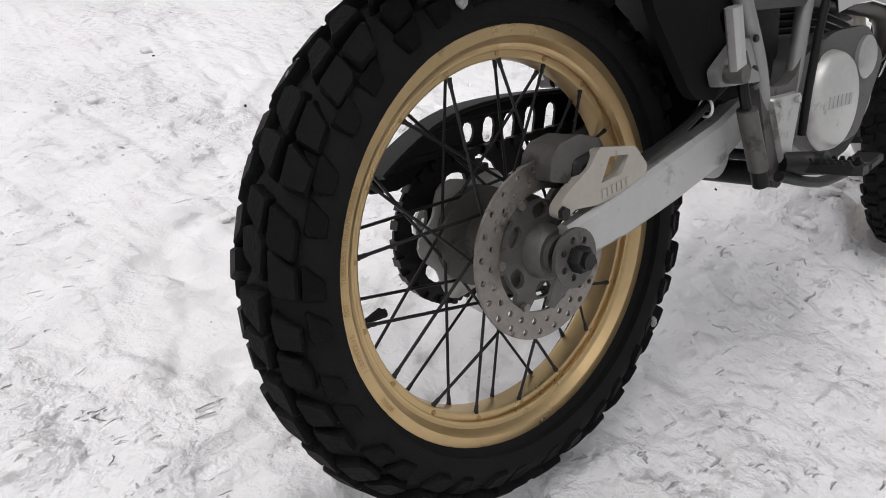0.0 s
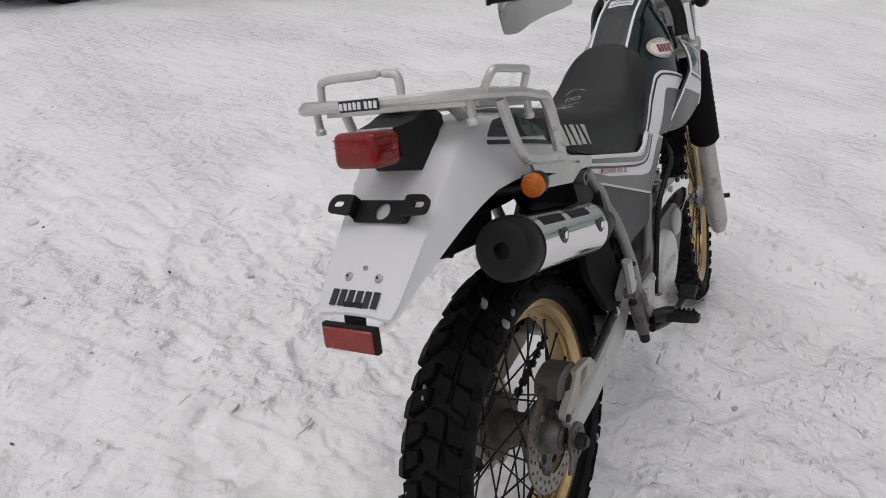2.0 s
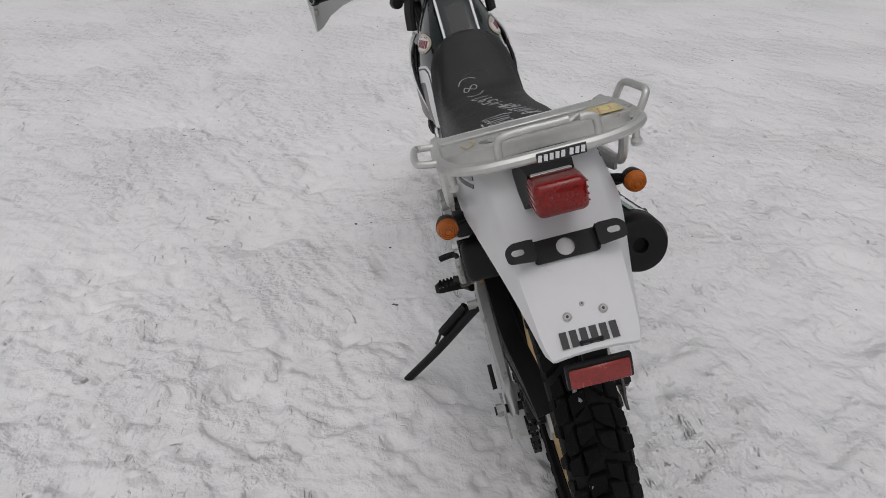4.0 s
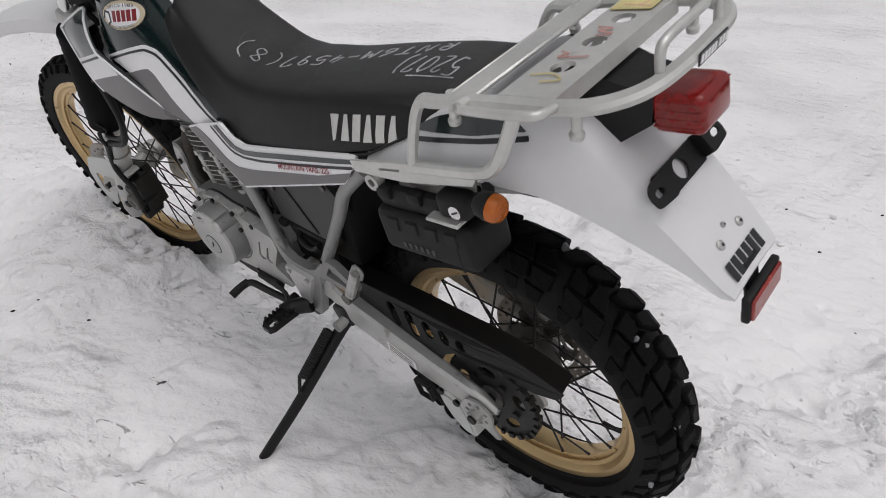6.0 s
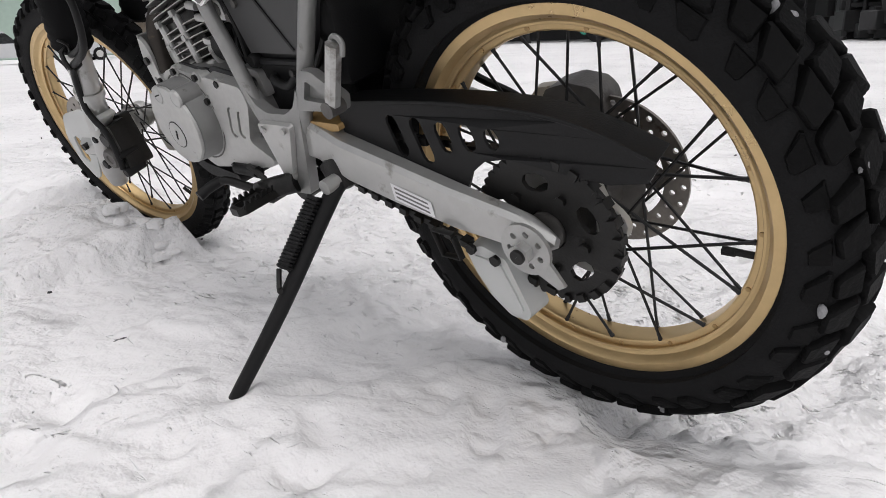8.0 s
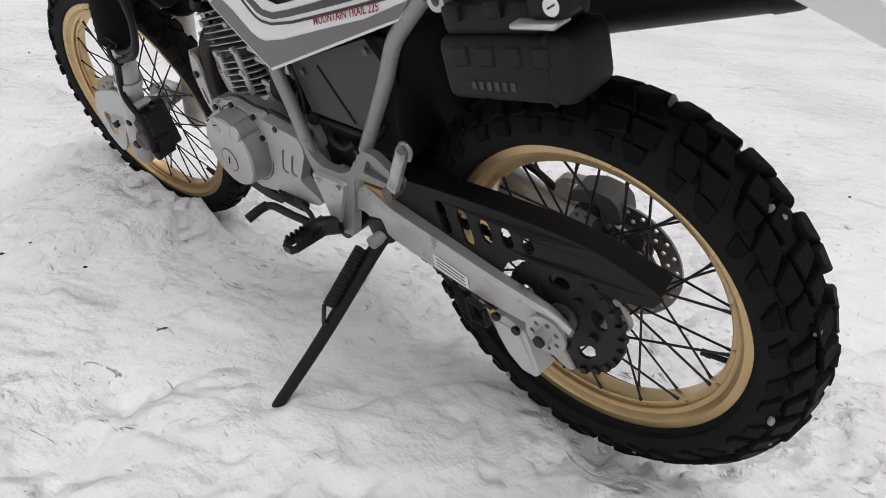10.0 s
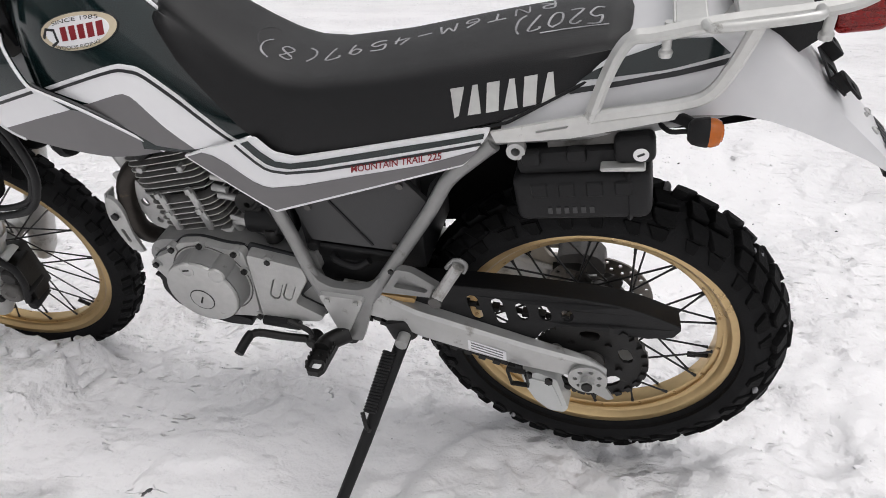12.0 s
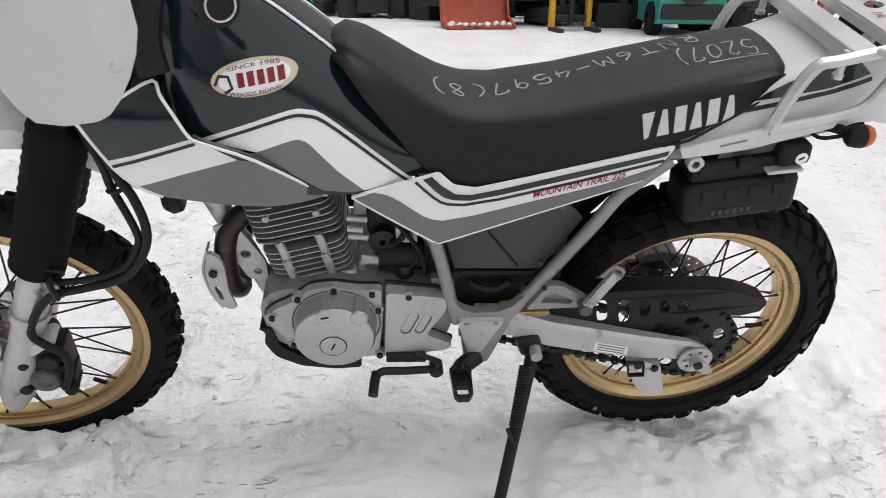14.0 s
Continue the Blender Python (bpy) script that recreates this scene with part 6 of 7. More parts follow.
# side stand, pegs and levers
stand = part("side_stand", tube([(0.318, 0.122, 0.044), (0.330, 0.152, 0.012), (0.372, 0.258, -0.106), (0.413, 0.362, -0.210)], 0.0112, 14, 4, taper=(1.18, 0.94)), BLACK, bike, "black side stand sunk in the snow")
part("stand_foot", box((0.045, 0.034, 0.010), at(0.416, 0.370, -0.220, 15, 0, 20), 0.003, 2), BLACK, stand)
part("stand_bracket", box((0.048, 0.030, 0.050), at(0.326, 0.112, 0.050, 0, 20), 0.010, 2), CHAIN, bike, "dark steel stand bracket")
part("stand_pivot_bolt", lathe([(0.0001, 0.150), (0.011, 0.150), (0.011, 0.120), (0.0001, 0.120)], 12, (0.318, 0, 0.046)), CAST, stand)
coil, turns = [], 20
p0, p1 = Vector((0.332, 0.152, 0.030)), Vector((0.356, 0.228, -0.050))
d = (p1 - p0)
u = d.orthogonal().normalized()
v = d.normalized().cross(u)
for k in range(turns * 10 + 1):
    a = 2 * math.pi * k / 10
    coil.append(p0 + Vector((0.006, 0.004, 0.003)) + d * k / (turns * 10) + 0.0095 * (math.cos(a) * u + math.sin(a) * v))
part("stand_spring", sweep(coil, ring(0.0030, 6)), BLACK, stand, "dark coil spring")
part("stand_hook", tube([p1 + Vector((0.02, 0.004, 0.0)), p1 + Vector((0.01, 0.02, -0.02)), p1 + Vector((0.002, 0.025, -0.022))], 0.004, 8, 2), CHAIN, stand)
for s in (1, -1):
    arm = part("peg_bracket", tube([(0.425, 0.125 * s, 0.030), (0.455, 0.150 * s, 0.028), (0.460, 0.172 * s, 0.030)], 0.017, 12, 3), CHAIN, bike, "dark steel footrest bracket")
    deck = [(-0.020, 0.152), (0.020, 0.152), (0.0165, 0.212), (0.010, 0.222), (-0.010, 0.222), (-0.0165, 0.212)]
    wells = [hole(0.0, 0.184, 0.004, 10), rounded([(-0.011, 0.195), (0.011, 0.195), (0.010, 0.214), (-0.010, 0.214)], 0.004)]
    lay = Matrix(((1, 0, 0, 0.458), (0, 0, s, 0), (0, 1, 0, 0.018), (0, 0, 0, 1)))
    part("foot_peg", plate(deck, wells, 0, 0.012, lay), CHAIN, arm, "toothed steel footrest", 20)
    teeth = [(0.154, 0.010)]
    for k in range(6):
        teeth += [(0.154 + 0.0100 * k, 0.020), (0.158 + 0.0100 * k, 0.020), (0.160 + 0.0100 * k, 0.014), (0.162 + 0.0100 * k, 0.014)]
    teeth += [(0.215, 0.010)]
    for e in (1, -1):
        stand_up = Matrix(((0, 1, 0, 0.458 + e * 0.0155), (s, 0, 0, 0), (0, 0, 1, 0.018), (0, 0, 0, 1)))
        part("peg_teeth", plate(teeth, [], -0.002, 0.002, stand_up), CHAIN, arm, "", 20)
part("cross_brace", tube([(0.43, -0.12, 0.012), (0.43, 0.12, 0.012)], 0.018, 12, 1), CHAIN, bike)
shift = part("gear_lever", tube([(0.500, 0.128, 0.000), (0.555, 0.140, 0.012), (0.598, 0.148, 0.022), (0.612, 0.158, 0.020)], 0.0076, 10, 4), CHAIN, bike, "dark gear lever with a rubber tip")
part("lever_tip", tube([(0.611, 0.152, 0.022), (0.614, 0.172, 0.020), (0.617, 0.196, 0.014)], 0.0090, 12, 3), BLACK, shift, "ribbed rubber tip")
part("lever_boss", lathe([(0.0001, 0.112), (0.013, 0.112), (0.013, 0.138), (0.009, 0.142), (0.0001, 0.142)], 14, (0.500, 0, 0.000)), CHAIN, shift)
part("lever_link", tube([(0.500, 0.134, 0.012), (0.500, 0.134, 0.030), (0.540, 0.130, 0.046)], 0.005, 8, 3), CHAIN, shift)
part("shift_rod", tube([(0.592, 0.124, 0.034), (0.520, 0.128, 0.036)], 0.010, 10, 1), BLACK, shift)
pedal = part("brake_pedal", tube([(0.400, -0.135, 0.018), (0.50, -0.146, -0.008), (0.600, -0.148, -0.008), (0.622, -0.152, -0.002)], 0.008, 10, 4), CHAIN, bike, "dark rear brake pedal")
part("pedal_pad", box((0.050, 0.040, 0.014), at(0.634, -0.156, 0.002, 0, -10), 0.003, 1), CHAIN, pedal)

# front wheel and fork: built straight, then steered a little to the left
STEER = Matrix.Translation((1.165 - 0.035, -0.008, 0.25)) @ Matrix.Rotation(radians(8.5), 4, Vector((-0.42, 0, 0.907))) @ Matrix.Translation((-1.165 + 0.035, 0, -0.25))
AX = Matrix.Translation((1.343, 0, 0.0125))
before = set(bpy.data.objects)
tyre("front_tyre", 0.3065, 0.027, 0.033, mirror_rows([(3, 36, 0.0132, 0.0, 0.8, 1.1, 0.006, 48, 0.0095), (42, 84, 0.0132, 0.25, 1.1, 0.8, 0.003, 48, 0.0085)]), (0.2795, 0.0282), "black knobbly front tyre")
spoked_rim("front_rim", 0.2800, 0.0272, 36, 0.036, 0.032, "gold anodised rim with black spokes")
f_hub = part("front_hub", lathe([(0.008, -0.060), (0.020, -0.060), (0.040, -0.042), (0.040, -0.032), (0.022, -0.026), (0.020, 0.0), (0.024, 0.026), (0.044, 0.032), (0.046, 0.050), (0.020, 0.062), (0.008, 0.062)], 32), CAST, bike, "grey cast front hub")
part("front_axle", lathe([(0.0001, -0.132), (0.008, -0.132), (0.008, 0.115), (0.0001, 0.115)], 14), CHAIN, f_hub)
fh = [hole(0.094 * math.cos(a), 0.094 * math.sin(a), 0.0042, 8) for a in (2 * math.pi * k / 20 for k in range(20))]
part("front_brake_disc", plate(hole(0, 0, 0.112, 60), [hole(0, 0, 0.070, 40)] + fh, 0.062, 0.066), DISC, bike, "steel front brake disc")
part("speed_drive", lathe([(0.0001, -0.078), (0.030, -0.078), (0.034, -0.070), (0.034, -0.055), (0.0001, -0.055)], 24), CAST, f_hub)
part("front_valve", tube([(-0.145, 0.0, -0.197), (-0.128, 0.004, -0.174)], 0.0048, 8, 1), BLACK, bike)
wheel_parts = [o for o in bpy.data.objects if o not in before and o.parent == bike]
for o in wheel_parts:
    o.matrix_basis = AX
LEG = lambda z: 1.165 + (0.25 - z) * 0.46
for s in (1, -1):
    y = 0.090 * s
    low = part("fork_slider", sweep([Vector((LEG(z), y, z)) for z in (0.300, 0.06, 0.03, -0.060, -0.095)], ring(0.029, 20), up=(0, 1, 0), scale=[0.92, 0.95, 1.05, 1.05, 0.72]), SILVER, bike, "silver fork slider")
    part("axle_lug", sweep([Vector((1.275, y, 0.0)), Vector((1.372, y, 0.004))], bar(0.030, 0.050, 0.4)), SILVER, low)
    bellow = []
    n = 30
    for k in range(n + 1):
        z = 0.245 + (0.505 - 0.245) * k / n
        bellow.append(Vector((LEG(z), y, z)))
    part("fork_gaiter", sweep(bellow, ring(0.041, 22), up=(0, 1, 0), scale=[0.88 if k in (0,) else (1.03 if k % 2 else 0.955) for k in range(n + 1)]), MATT, bike, "black ribbed rubber fork gaiter")
    part("fork_tube", sweep([Vector((LEG(z), y, z)) for z in (0.50, 0.60, 0.72)], ring(0.020, 16), up=(0, 1, 0)), CHROME, bike, "bright fork tube")
for z in (0.535, 0.675):
    part("triple_clamp", box((0.060, 0.235, 0.034), at(LEG(z) - 0.012, 0, z, 0, -25), 0.010, 2), CAST, bike, "cast triple clamp")
part("front_mudguard", loft([[(x, y * w, z + dz * 0.9) for y, dz in ((1.0, -0.045), (0.96, -0.012), (0.6, 0.004), (0, 0.010), (-0.6, 0.004), (-0.96, -0.012), (-1.0, -0.045), (-0.96, -0.048), (-0.9, -0.017), (-0.55, -0.001), (0, 0.005), (0.55, -0.001), (0.9, -0.017), (0.96, -0.048))] for x, w, z in ((0.985, 0.060, 0.400), (1.02, 0.066, 0.435), (1.06, 0.070, 0.470), (1.12, 0.072, 0.500), (1.20, 0.072, 0.510), (1.32, 0.068, 0.500), (1.46, 0.058, 0.475), (1.56, 0.046, 0.448))]), WHITE, bike, "white plastic front mudguard")
fcal = part("front_caliper", plate(rounded([(x + 1.236, z - 0.004) for x, z in ((-0.056, 0.074), (0.010, 0.062), (0.030, 0.032), (0.050, -0.012), (0.048, -0.036), (0.028, -0.044), (0.012, -0.034), (-0.014, -0.046), (-0.030, -0.056), (-0.044, -0.044), (-0.050, 0.0))], 0.010), [hole(1.203, 0.020, 0.008, 12), hole(1.262, 0.012, 0.006, 12)], 0.066, 0.108, chamfer=0.05), CHAIN, bike, "grimy front brake caliper with round lobes")
part("caliper_piston", lathe([(0.026, 0.100), (0.025, 0.118), (0.021, 0.123), (0.012, 0.1225), (0.010, 0.119), (0.0001, 0.119)], 24, (1.236, 0, -0.014)), GRIME, fcal)
part("caliper_piston", lathe([(0.019, 0.100), (0.018, 0.116), (0.015, 0.120), (0.0001, 0.120)], 20, (1.216, 0, 0.034)), CHAIN, fcal)
part("caliper_inner", plate(rounded([(1.290, 0.060), (1.206, 0.072), (1.208, -0.058), (1.262, -0.052)], 0.014), [], 0.036, 0.060), CHAIN, fcal)
part("caliper_cover", plate(rounded([(1.270, 0.058), (1.256, 0.074), (1.196, 0.096), (1.186, 0.086), (1.232, 0.058)], 0.005), [], 0.074, 0.114), GUARD, fcal, "pale cover plate")
for x, z, r_ in ((1.276, -0.030, 0.012), (1.204, -0.050, 0.012), (1.258, 0.036, 0.009), (1.192, -0.006, 0.008)):
    part("caliper_pin", lathe([(r_, 0.070), (r_, 0.118), (r_ * 0.8, 0.121), (0.0001, 0.121)], 14, (x, 0, z)), BLACK, fcal)
part("disc_guard", plate(rounded([(1.290, 0.105), (1.400, 0.090), (1.445, 0.030), (1.450, -0.040), (1.420, -0.095), (1.395, -0.080), (1.330, 0.01), (1.29, 0.05)], 0.02), [slot(1.405, -0.005, 0.075, 0.030, radians(100))], 0.088, 0.093), GUARD, bike, "white plastic disc guard with a slot")
part("fork_clamp_ring", sweep([Vector((LEG(z), 0.090, z)) for z in (0.135, 0.150)], ring(0.032, 18), up=(0, 1, 0)), SILVER, bike)
part("brake_hose", tube([(0.990, 0.105, 0.520), (0.965, 0.122, 0.438), (0.952, 0.122, 0.398), (0.947, 0.122, 0.346), (0.958, 0.122, 0.302), (0.989, 0.122, 0.257), (1.026, 0.121, 0.234), (1.083, 0.119, 0.218), (1.132, 0.116, 0.203), (1.172, 0.112, 0.162), (1.200, 0.110, 0.110), (1.184, 0.110, 0.079), (1.164, 0.108, 0.056), (1.170, 0.104, 0.011), (1.196, 0.100, -0.046)], 0.0072, 10), BLACK, bike, "black rubber brake hose")
part("meter_cable", tube([(1.010, 0.095, 0.520), (0.983, 0.116, 0.454), (0.980, 0.118, 0.416), (0.970, 0.118, 0.365), (0.9645, 0.118, 0.322), (0.973, 0.118, 0.299), (0.996, 0.118, 0.265), (1.044, 0.117, 0.242), (1.110, 0.114, 0.230), (1.150, 0.095, 0.228)], 0.0062, 10), BLACK, bike, "black cable")
part("hose_strap", tube([(0.986, 0.118, 0.408), (0.972, 0.128, 0.412), (0.954, 0.124, 0.418), (0.958, 0.114, 0.418), (0.976, 0.110, 0.412)], 0.0035, 8, 3, True), BLACK, bike)
part("hose_strap", tube([(1.118, 0.126, 0.206), (1.122, 0.126, 0.240), (1.122, 0.104, 0.240), (1.118, 0.104, 0.206)], 0.0050, 8, 2, True), CHAIN, bike)
part("cable_guide", tube([(1.145, 0.115, 0.255), (1.12, 0.12, 0.262), (1.10, 0.115, 0.25), (1.12, 0.11, 0.235)], 0.003, 6), CHAIN, bike)

# handlebar, grips and guards: places of the left side as they stand steered, brought back to straight ahead and mirrored
BACK = STEER.inverted()


def both(points, s):
    out = [BACK @ Vector(p) for p in points]
    return [Vector((p.x, s * p.y, p.z)) for p in out]


left_bar = [(0.735, 0.318, 0.751), (0.800, 0.220, 0.747), (0.880, 0.125, 0.738), (0.930, 0.075, 0.715), (0.945, 0.005, 0.712)]
ends = both(left_bar, 1)
ends[-1].y = 0
hb = part("handlebar", tube(ends + [Vector((p.x, -p.y, p.z)) for p in ends[-2::-1]], 0.011, 12), BLACK, bike, "black handlebar")
for s in (1, -1):
    part("grip", tube(both([(0.728, 0.328, 0.7525), (0.765, 0.272, 0.750), (0.800, 0.220, 0.747)], s), 0.0170, 16, 3), BLACK, hb, "black rubber grip")
    part("grip_end", tube(both([(0.7245, 0.333, 0.753), (0.731, 0.323, 0.7523)], s), 0.0200, 18, 1), BLACK, hb)
    tip, way = both([(0.7232, 0.3350, 0.7531), (0.731, 0.323, 0.7523)], s)
    mouth = lathe([(0.0135, 0.0), (0.0150, 0.0), (0.0150, 0.004), (0.0135, 0.004)], 22, axis="z", closed=True)
    part("bar_mouth", mouth, ALLOY, hb, "bright rim of the open bar end").matrix_basis = Matrix.Translation(tip) @ (way - tip).to_track_quat("Z", "Y").to_matrix().to_4x4()
    lev = part("hand_lever", tube(both([(0.880, 0.160, 0.742), (0.852, 0.250, 0.740), (0.815, 0.320, 0.730), (0.822, 0.345, 0.712)], s), 0.0055, 10), ALLOY, hb, "bright alloy lever")
    bm = bmesh.new()
    bmesh.ops.create_uvsphere(bm, u_segments=14, v_segments=10, radius=0.0105, matrix=Matrix.Translation(both([(0.826, 0.344, 0.703)], s)[0]))
    part("lever_ball", bm, ALLOY, lev)
    gs = []
    for x, y, z0, z1 in ((0.800, 0.340, 0.735, 0.790), (0.806, 0.344, 0.712, 0.805), (0.816, 0.348, 0.690, 0.815), (0.830, 0.352, 0.668, 0.822), (0.842, 0.355, 0.655, 0.825), (0.852, 0.357, 0.650, 0.828), (0.880, 0.357, 0.646, 0.830), (0.912, 0.348, 0.645, 0.830), (0.930, 0.336, 0.652, 0.830), (0.948, 0.320, 0.665, 0.830), (0.968, 0.280, 0.680, 0.820), (0.976, 0.230, 0.690, 0.810), (0.976, 0.200, 0.700, 0.800)):
        gs.append(both([(x, y, z0), (x, y, z1), (x + 0.004, y + 0.003, z1), (x + 0.004, y + 0.003, z0)], s))
    part("hand_guard", loft(gs), GUARD, hb, "translucent white hand guard")
    part("switch_box", box((0.045, 0.045, 0.04), Matrix.Translation(both([(0.835, 0.178, 0.743)], s)[0]), 0.008, 2), BLACK, hb)
    c0 = both([(1.051, 0.135, 0.638)], s)[0]
    fs = part("front_turn_signal", lathe([(0.0001, -0.03), (0.016, -0.026), (0.020, 0.0), (0.0001, 0.012)], 18, c0, "x"), BLACK, bike, "black-backed front turn signal")
    part("signal_stalk", tube([c0, c0 + Vector((-0.01, -0.05 * s, -0.004))], 0.008, 8, 1), BLACK, fs)
part("meter_case", box((0.07, 0.15, 0.05), at(1.02, 0, 0.745, 0, -20), 0.016, 3), BLACK, bike, "black instrument case")
part("headlight_cowl", loft([[(x, y * w, z + v * h) for y, v in ((1, -0.7), (1, 0.5), (0.6, 1), (-0.6, 1), (-1, 0.5), (-1, -0.7), (-0.6, -1), (0.6, -1))] for x, w, z, h in ((1.05, 0.095, 0.66, 0.10), (1.10, 0.105, 0.66, 0.11), (1.15, 0.085, 0.65, 0.09))]), WHITE, bike, "white headlight cowl")
part("clutch_cable", tube([(0.93, 0.18, 0.735), (0.99, 0.12, 0.70), (0.98, 0.06, 0.60), (0.90, 0.03, 0.45), (0.80, 0.04, 0.30)], 0.004, 8), BLACK, bike)
part("engine_hose", tube([(0.70, -0.09, 0.38), (0.63, -0.135, 0.34), (0.528, -0.132, 0.27), (0.498, -0.126, 0.15), (0.495, -0.120, 0.06)], 0.0060, 10), BLACK, bike, "black rubber hose")
part("horn", lathe([(0.0001, -0.015), (0.030, -0.012), (0.034, 0.0), (0.028, 0.012), (0.0001, 0.015)], 22, (0.918, 0.055, 0.36), "x"), BLACK, bike, "small black horn")
steered = [o for o in bpy.data.objects if o.parent == bike and o.name.split(".")[0] in ("front_tyre", "front_rim", "front_hub", "front_brake_disc", "front_valve", "fork_slider", "fork_gaiter", "fork_tube", "triple_clamp", "front_mudguard", "front_caliper", "disc_guard", "fork_clamp_ring", "handlebar", "front_turn_signal", "meter_case", "headlight_cowl")]
for o in steered:
    o.matrix_basis = STEER @ o.matrix_basis

# ---- snow-covered yard ----
SNOW = bpy.data.materials.new("packed_snow")
SNOW.use_nodes = True
n, l = SNOW.node_tree.nodes, SNOW.node_tree.links
b = n["Principled BSDF"]
b.inputs["Roughness"].default_value = 0.75
b.inputs["Specular IOR Level"].default_value = 0.12
tc = n.new("ShaderNodeTexCoord")


def noise_node(scale, detail=6, rough=0.55):
    t = n.new("ShaderNodeTexNoise")
    t.inputs["Scale"].default_value, t.inputs["Detail"].default_value, t.inputs["Roughness"].default_value = scale, detail, rough
    l.new(tc.outputs["Object"], t.inputs["Vector"])
    return t


def remap(src, a, b_, c, d):
    m = n.new("ShaderNodeMapRange")
    for i, v in enumerate((a, b_, c, d)):
        m.inputs[i + 1].default_value = v
    l.new(src.outputs[0], m.inputs[0])
    return m


def blend(fac, c0, c1):
    m = n.new("ShaderNodeMix")
    m.data_type = "RGBA"
    l.new(fac.outputs[0], m.inputs[0])
    for i, c in ((6, c0), (7, c1)):
        if isinstance(c, tuple):
            m.inputs[i].default_value = c
        else:
            l.new(c, m.inputs[i])
    return m.outputs[2]


def plus(a, b_, k):
    m = n.new("ShaderNodeMath")
    m.operation = "MULTIPLY_ADD"
    l.new(b_.outputs[0], m.inputs[0])
    m.inputs[1].default_value = k
    l.new(a.outputs[0], m.inputs[2])
    return m


stretch = n.new("ShaderNodeMapping")
stretch.inputs["Scale"].default_value = (0.55, 1.6, 1.0)
stretch.inputs["Rotation"].default_value = (0, 0, radians(24))
l.new(tc.outputs["Object"], stretch.inputs["Vector"])
dents = noise_node(15, 3, 0.5)
chips = noise_node(46, 5, 0.6)
l.new(stretch.outputs[0], chips.inputs["Vector"])
dent_cut = remap(dents, 0.50, 0.74, 0, 1)
chip_cut = remap(chips, 0.64, 0.72, 0, 1)
c = blend(remap(noise_node(1.1), 0.4, 0.65, 0, 1), (0.86, 0.853, 0.858, 1), (0.82, 0.813, 0.819, 1))
c = blend(remap(noise_node(5, 8, 0.65), 0.58, 0.72, 0, 0.5), c, (0.77, 0.764, 0.77, 1))
# grey flecks: dirt, and the shade inside dents drawn as colour
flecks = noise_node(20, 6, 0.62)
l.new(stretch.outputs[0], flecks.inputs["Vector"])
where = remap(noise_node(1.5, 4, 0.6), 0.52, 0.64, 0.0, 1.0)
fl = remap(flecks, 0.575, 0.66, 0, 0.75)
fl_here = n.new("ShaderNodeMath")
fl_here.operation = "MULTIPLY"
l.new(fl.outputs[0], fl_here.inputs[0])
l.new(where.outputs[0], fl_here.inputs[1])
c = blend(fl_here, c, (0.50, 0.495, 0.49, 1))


def cracks(scale, wide, gate_scale, gate_at, squeeze):
    """Thin broken curved lines: shade and relief of old prints' sharp rims and crust flakes."""
    t = noise_node(scale, 2.5, 0.55)
    t.inputs["Distortion"].default_value = 0.7
    if squeeze:
        l.new(stretch.outputs[0], t.inputs["Vector"])
    off = n.new("ShaderNodeMath")
    off.operation = "SUBTRACT"
    l.new(t.outputs[0], off.inputs[0])
    off.inputs[1].default_value = 0.5
    size = n.new("ShaderNodeMath")
    size.operation = "ABSOLUTE"
    l.new(off.outputs[0], size.inputs[0])
    line_ = remap(size, 0.0, wide, 1, 0)
    gate = remap(noise_node(gate_scale, 4, 0.65), gate_at, gate_at + 0.05, 0, 1)
    patch = remap(noise_node(1.6, 5, 0.62), 0.47, 0.62, 0.06, 1)
    out = None
    for q in (gate, patch):
        m = n.new("ShaderNodeMath")
        m.operation = "MULTIPLY"
        l.new((out or line_).outputs[0], m.inputs[0])
        l.new(q.outputs[0], m.inputs[1])
        out = m
    return out


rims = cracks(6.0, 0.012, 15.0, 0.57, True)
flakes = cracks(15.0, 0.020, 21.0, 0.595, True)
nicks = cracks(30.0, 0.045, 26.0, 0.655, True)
# the lines darken the snow's colour, painting the shade along sharp edges
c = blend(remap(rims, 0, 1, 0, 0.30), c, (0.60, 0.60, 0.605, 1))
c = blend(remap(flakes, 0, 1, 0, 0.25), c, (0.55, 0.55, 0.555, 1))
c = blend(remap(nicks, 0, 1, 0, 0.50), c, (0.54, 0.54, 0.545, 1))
c = blend(remap(noise_node(21, 3, 0.5), 0.745, 0.765, 0, 1), c, (0.10, 0.10, 0.105, 1))
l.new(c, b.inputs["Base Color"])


def both(a, b_):
    m = n.new("ShaderNodeMath")
    m.operation = "MULTIPLY"
    l.new(a.outputs[0], m.inputs[0])
    l.new(b_.outputs[0], m.inputs[1])
    return m


# trodden patches carry the dents and crumbs; between them the surface lies smooth
trod = remap(noise_node(1.1, 5, 0.62), 0.465, 0.60, 0.16, 1.0)
fine = remap(noise_node(130, 3, 0.5), 0, 1, 0, 0.22)
h1 = plus(fine, noise_node(9, 6, 0.45), 2.5)
h2 = plus(h1, both(dent_cut, trod), -2.0)
h3 = plus(h2, both(chip_cut, trod), 1.6)
crumbs = noise_node(8.5, 5, 0.55)
h4 = plus(h3, both(crumbs, remap(noise_node(1.1, 5, 0.62), 0.445, 0.60, 0.24, 1.0)), 16.0)
h5 = plus(plus(plus(h4, rims, -2.6), flakes, -1.8), nicks, -1.0)
bp = n.new("ShaderNodeBump")
bp.inputs["Strength"].default_value, bp.inputs["Distance"].default_value = 1.0, 0.005
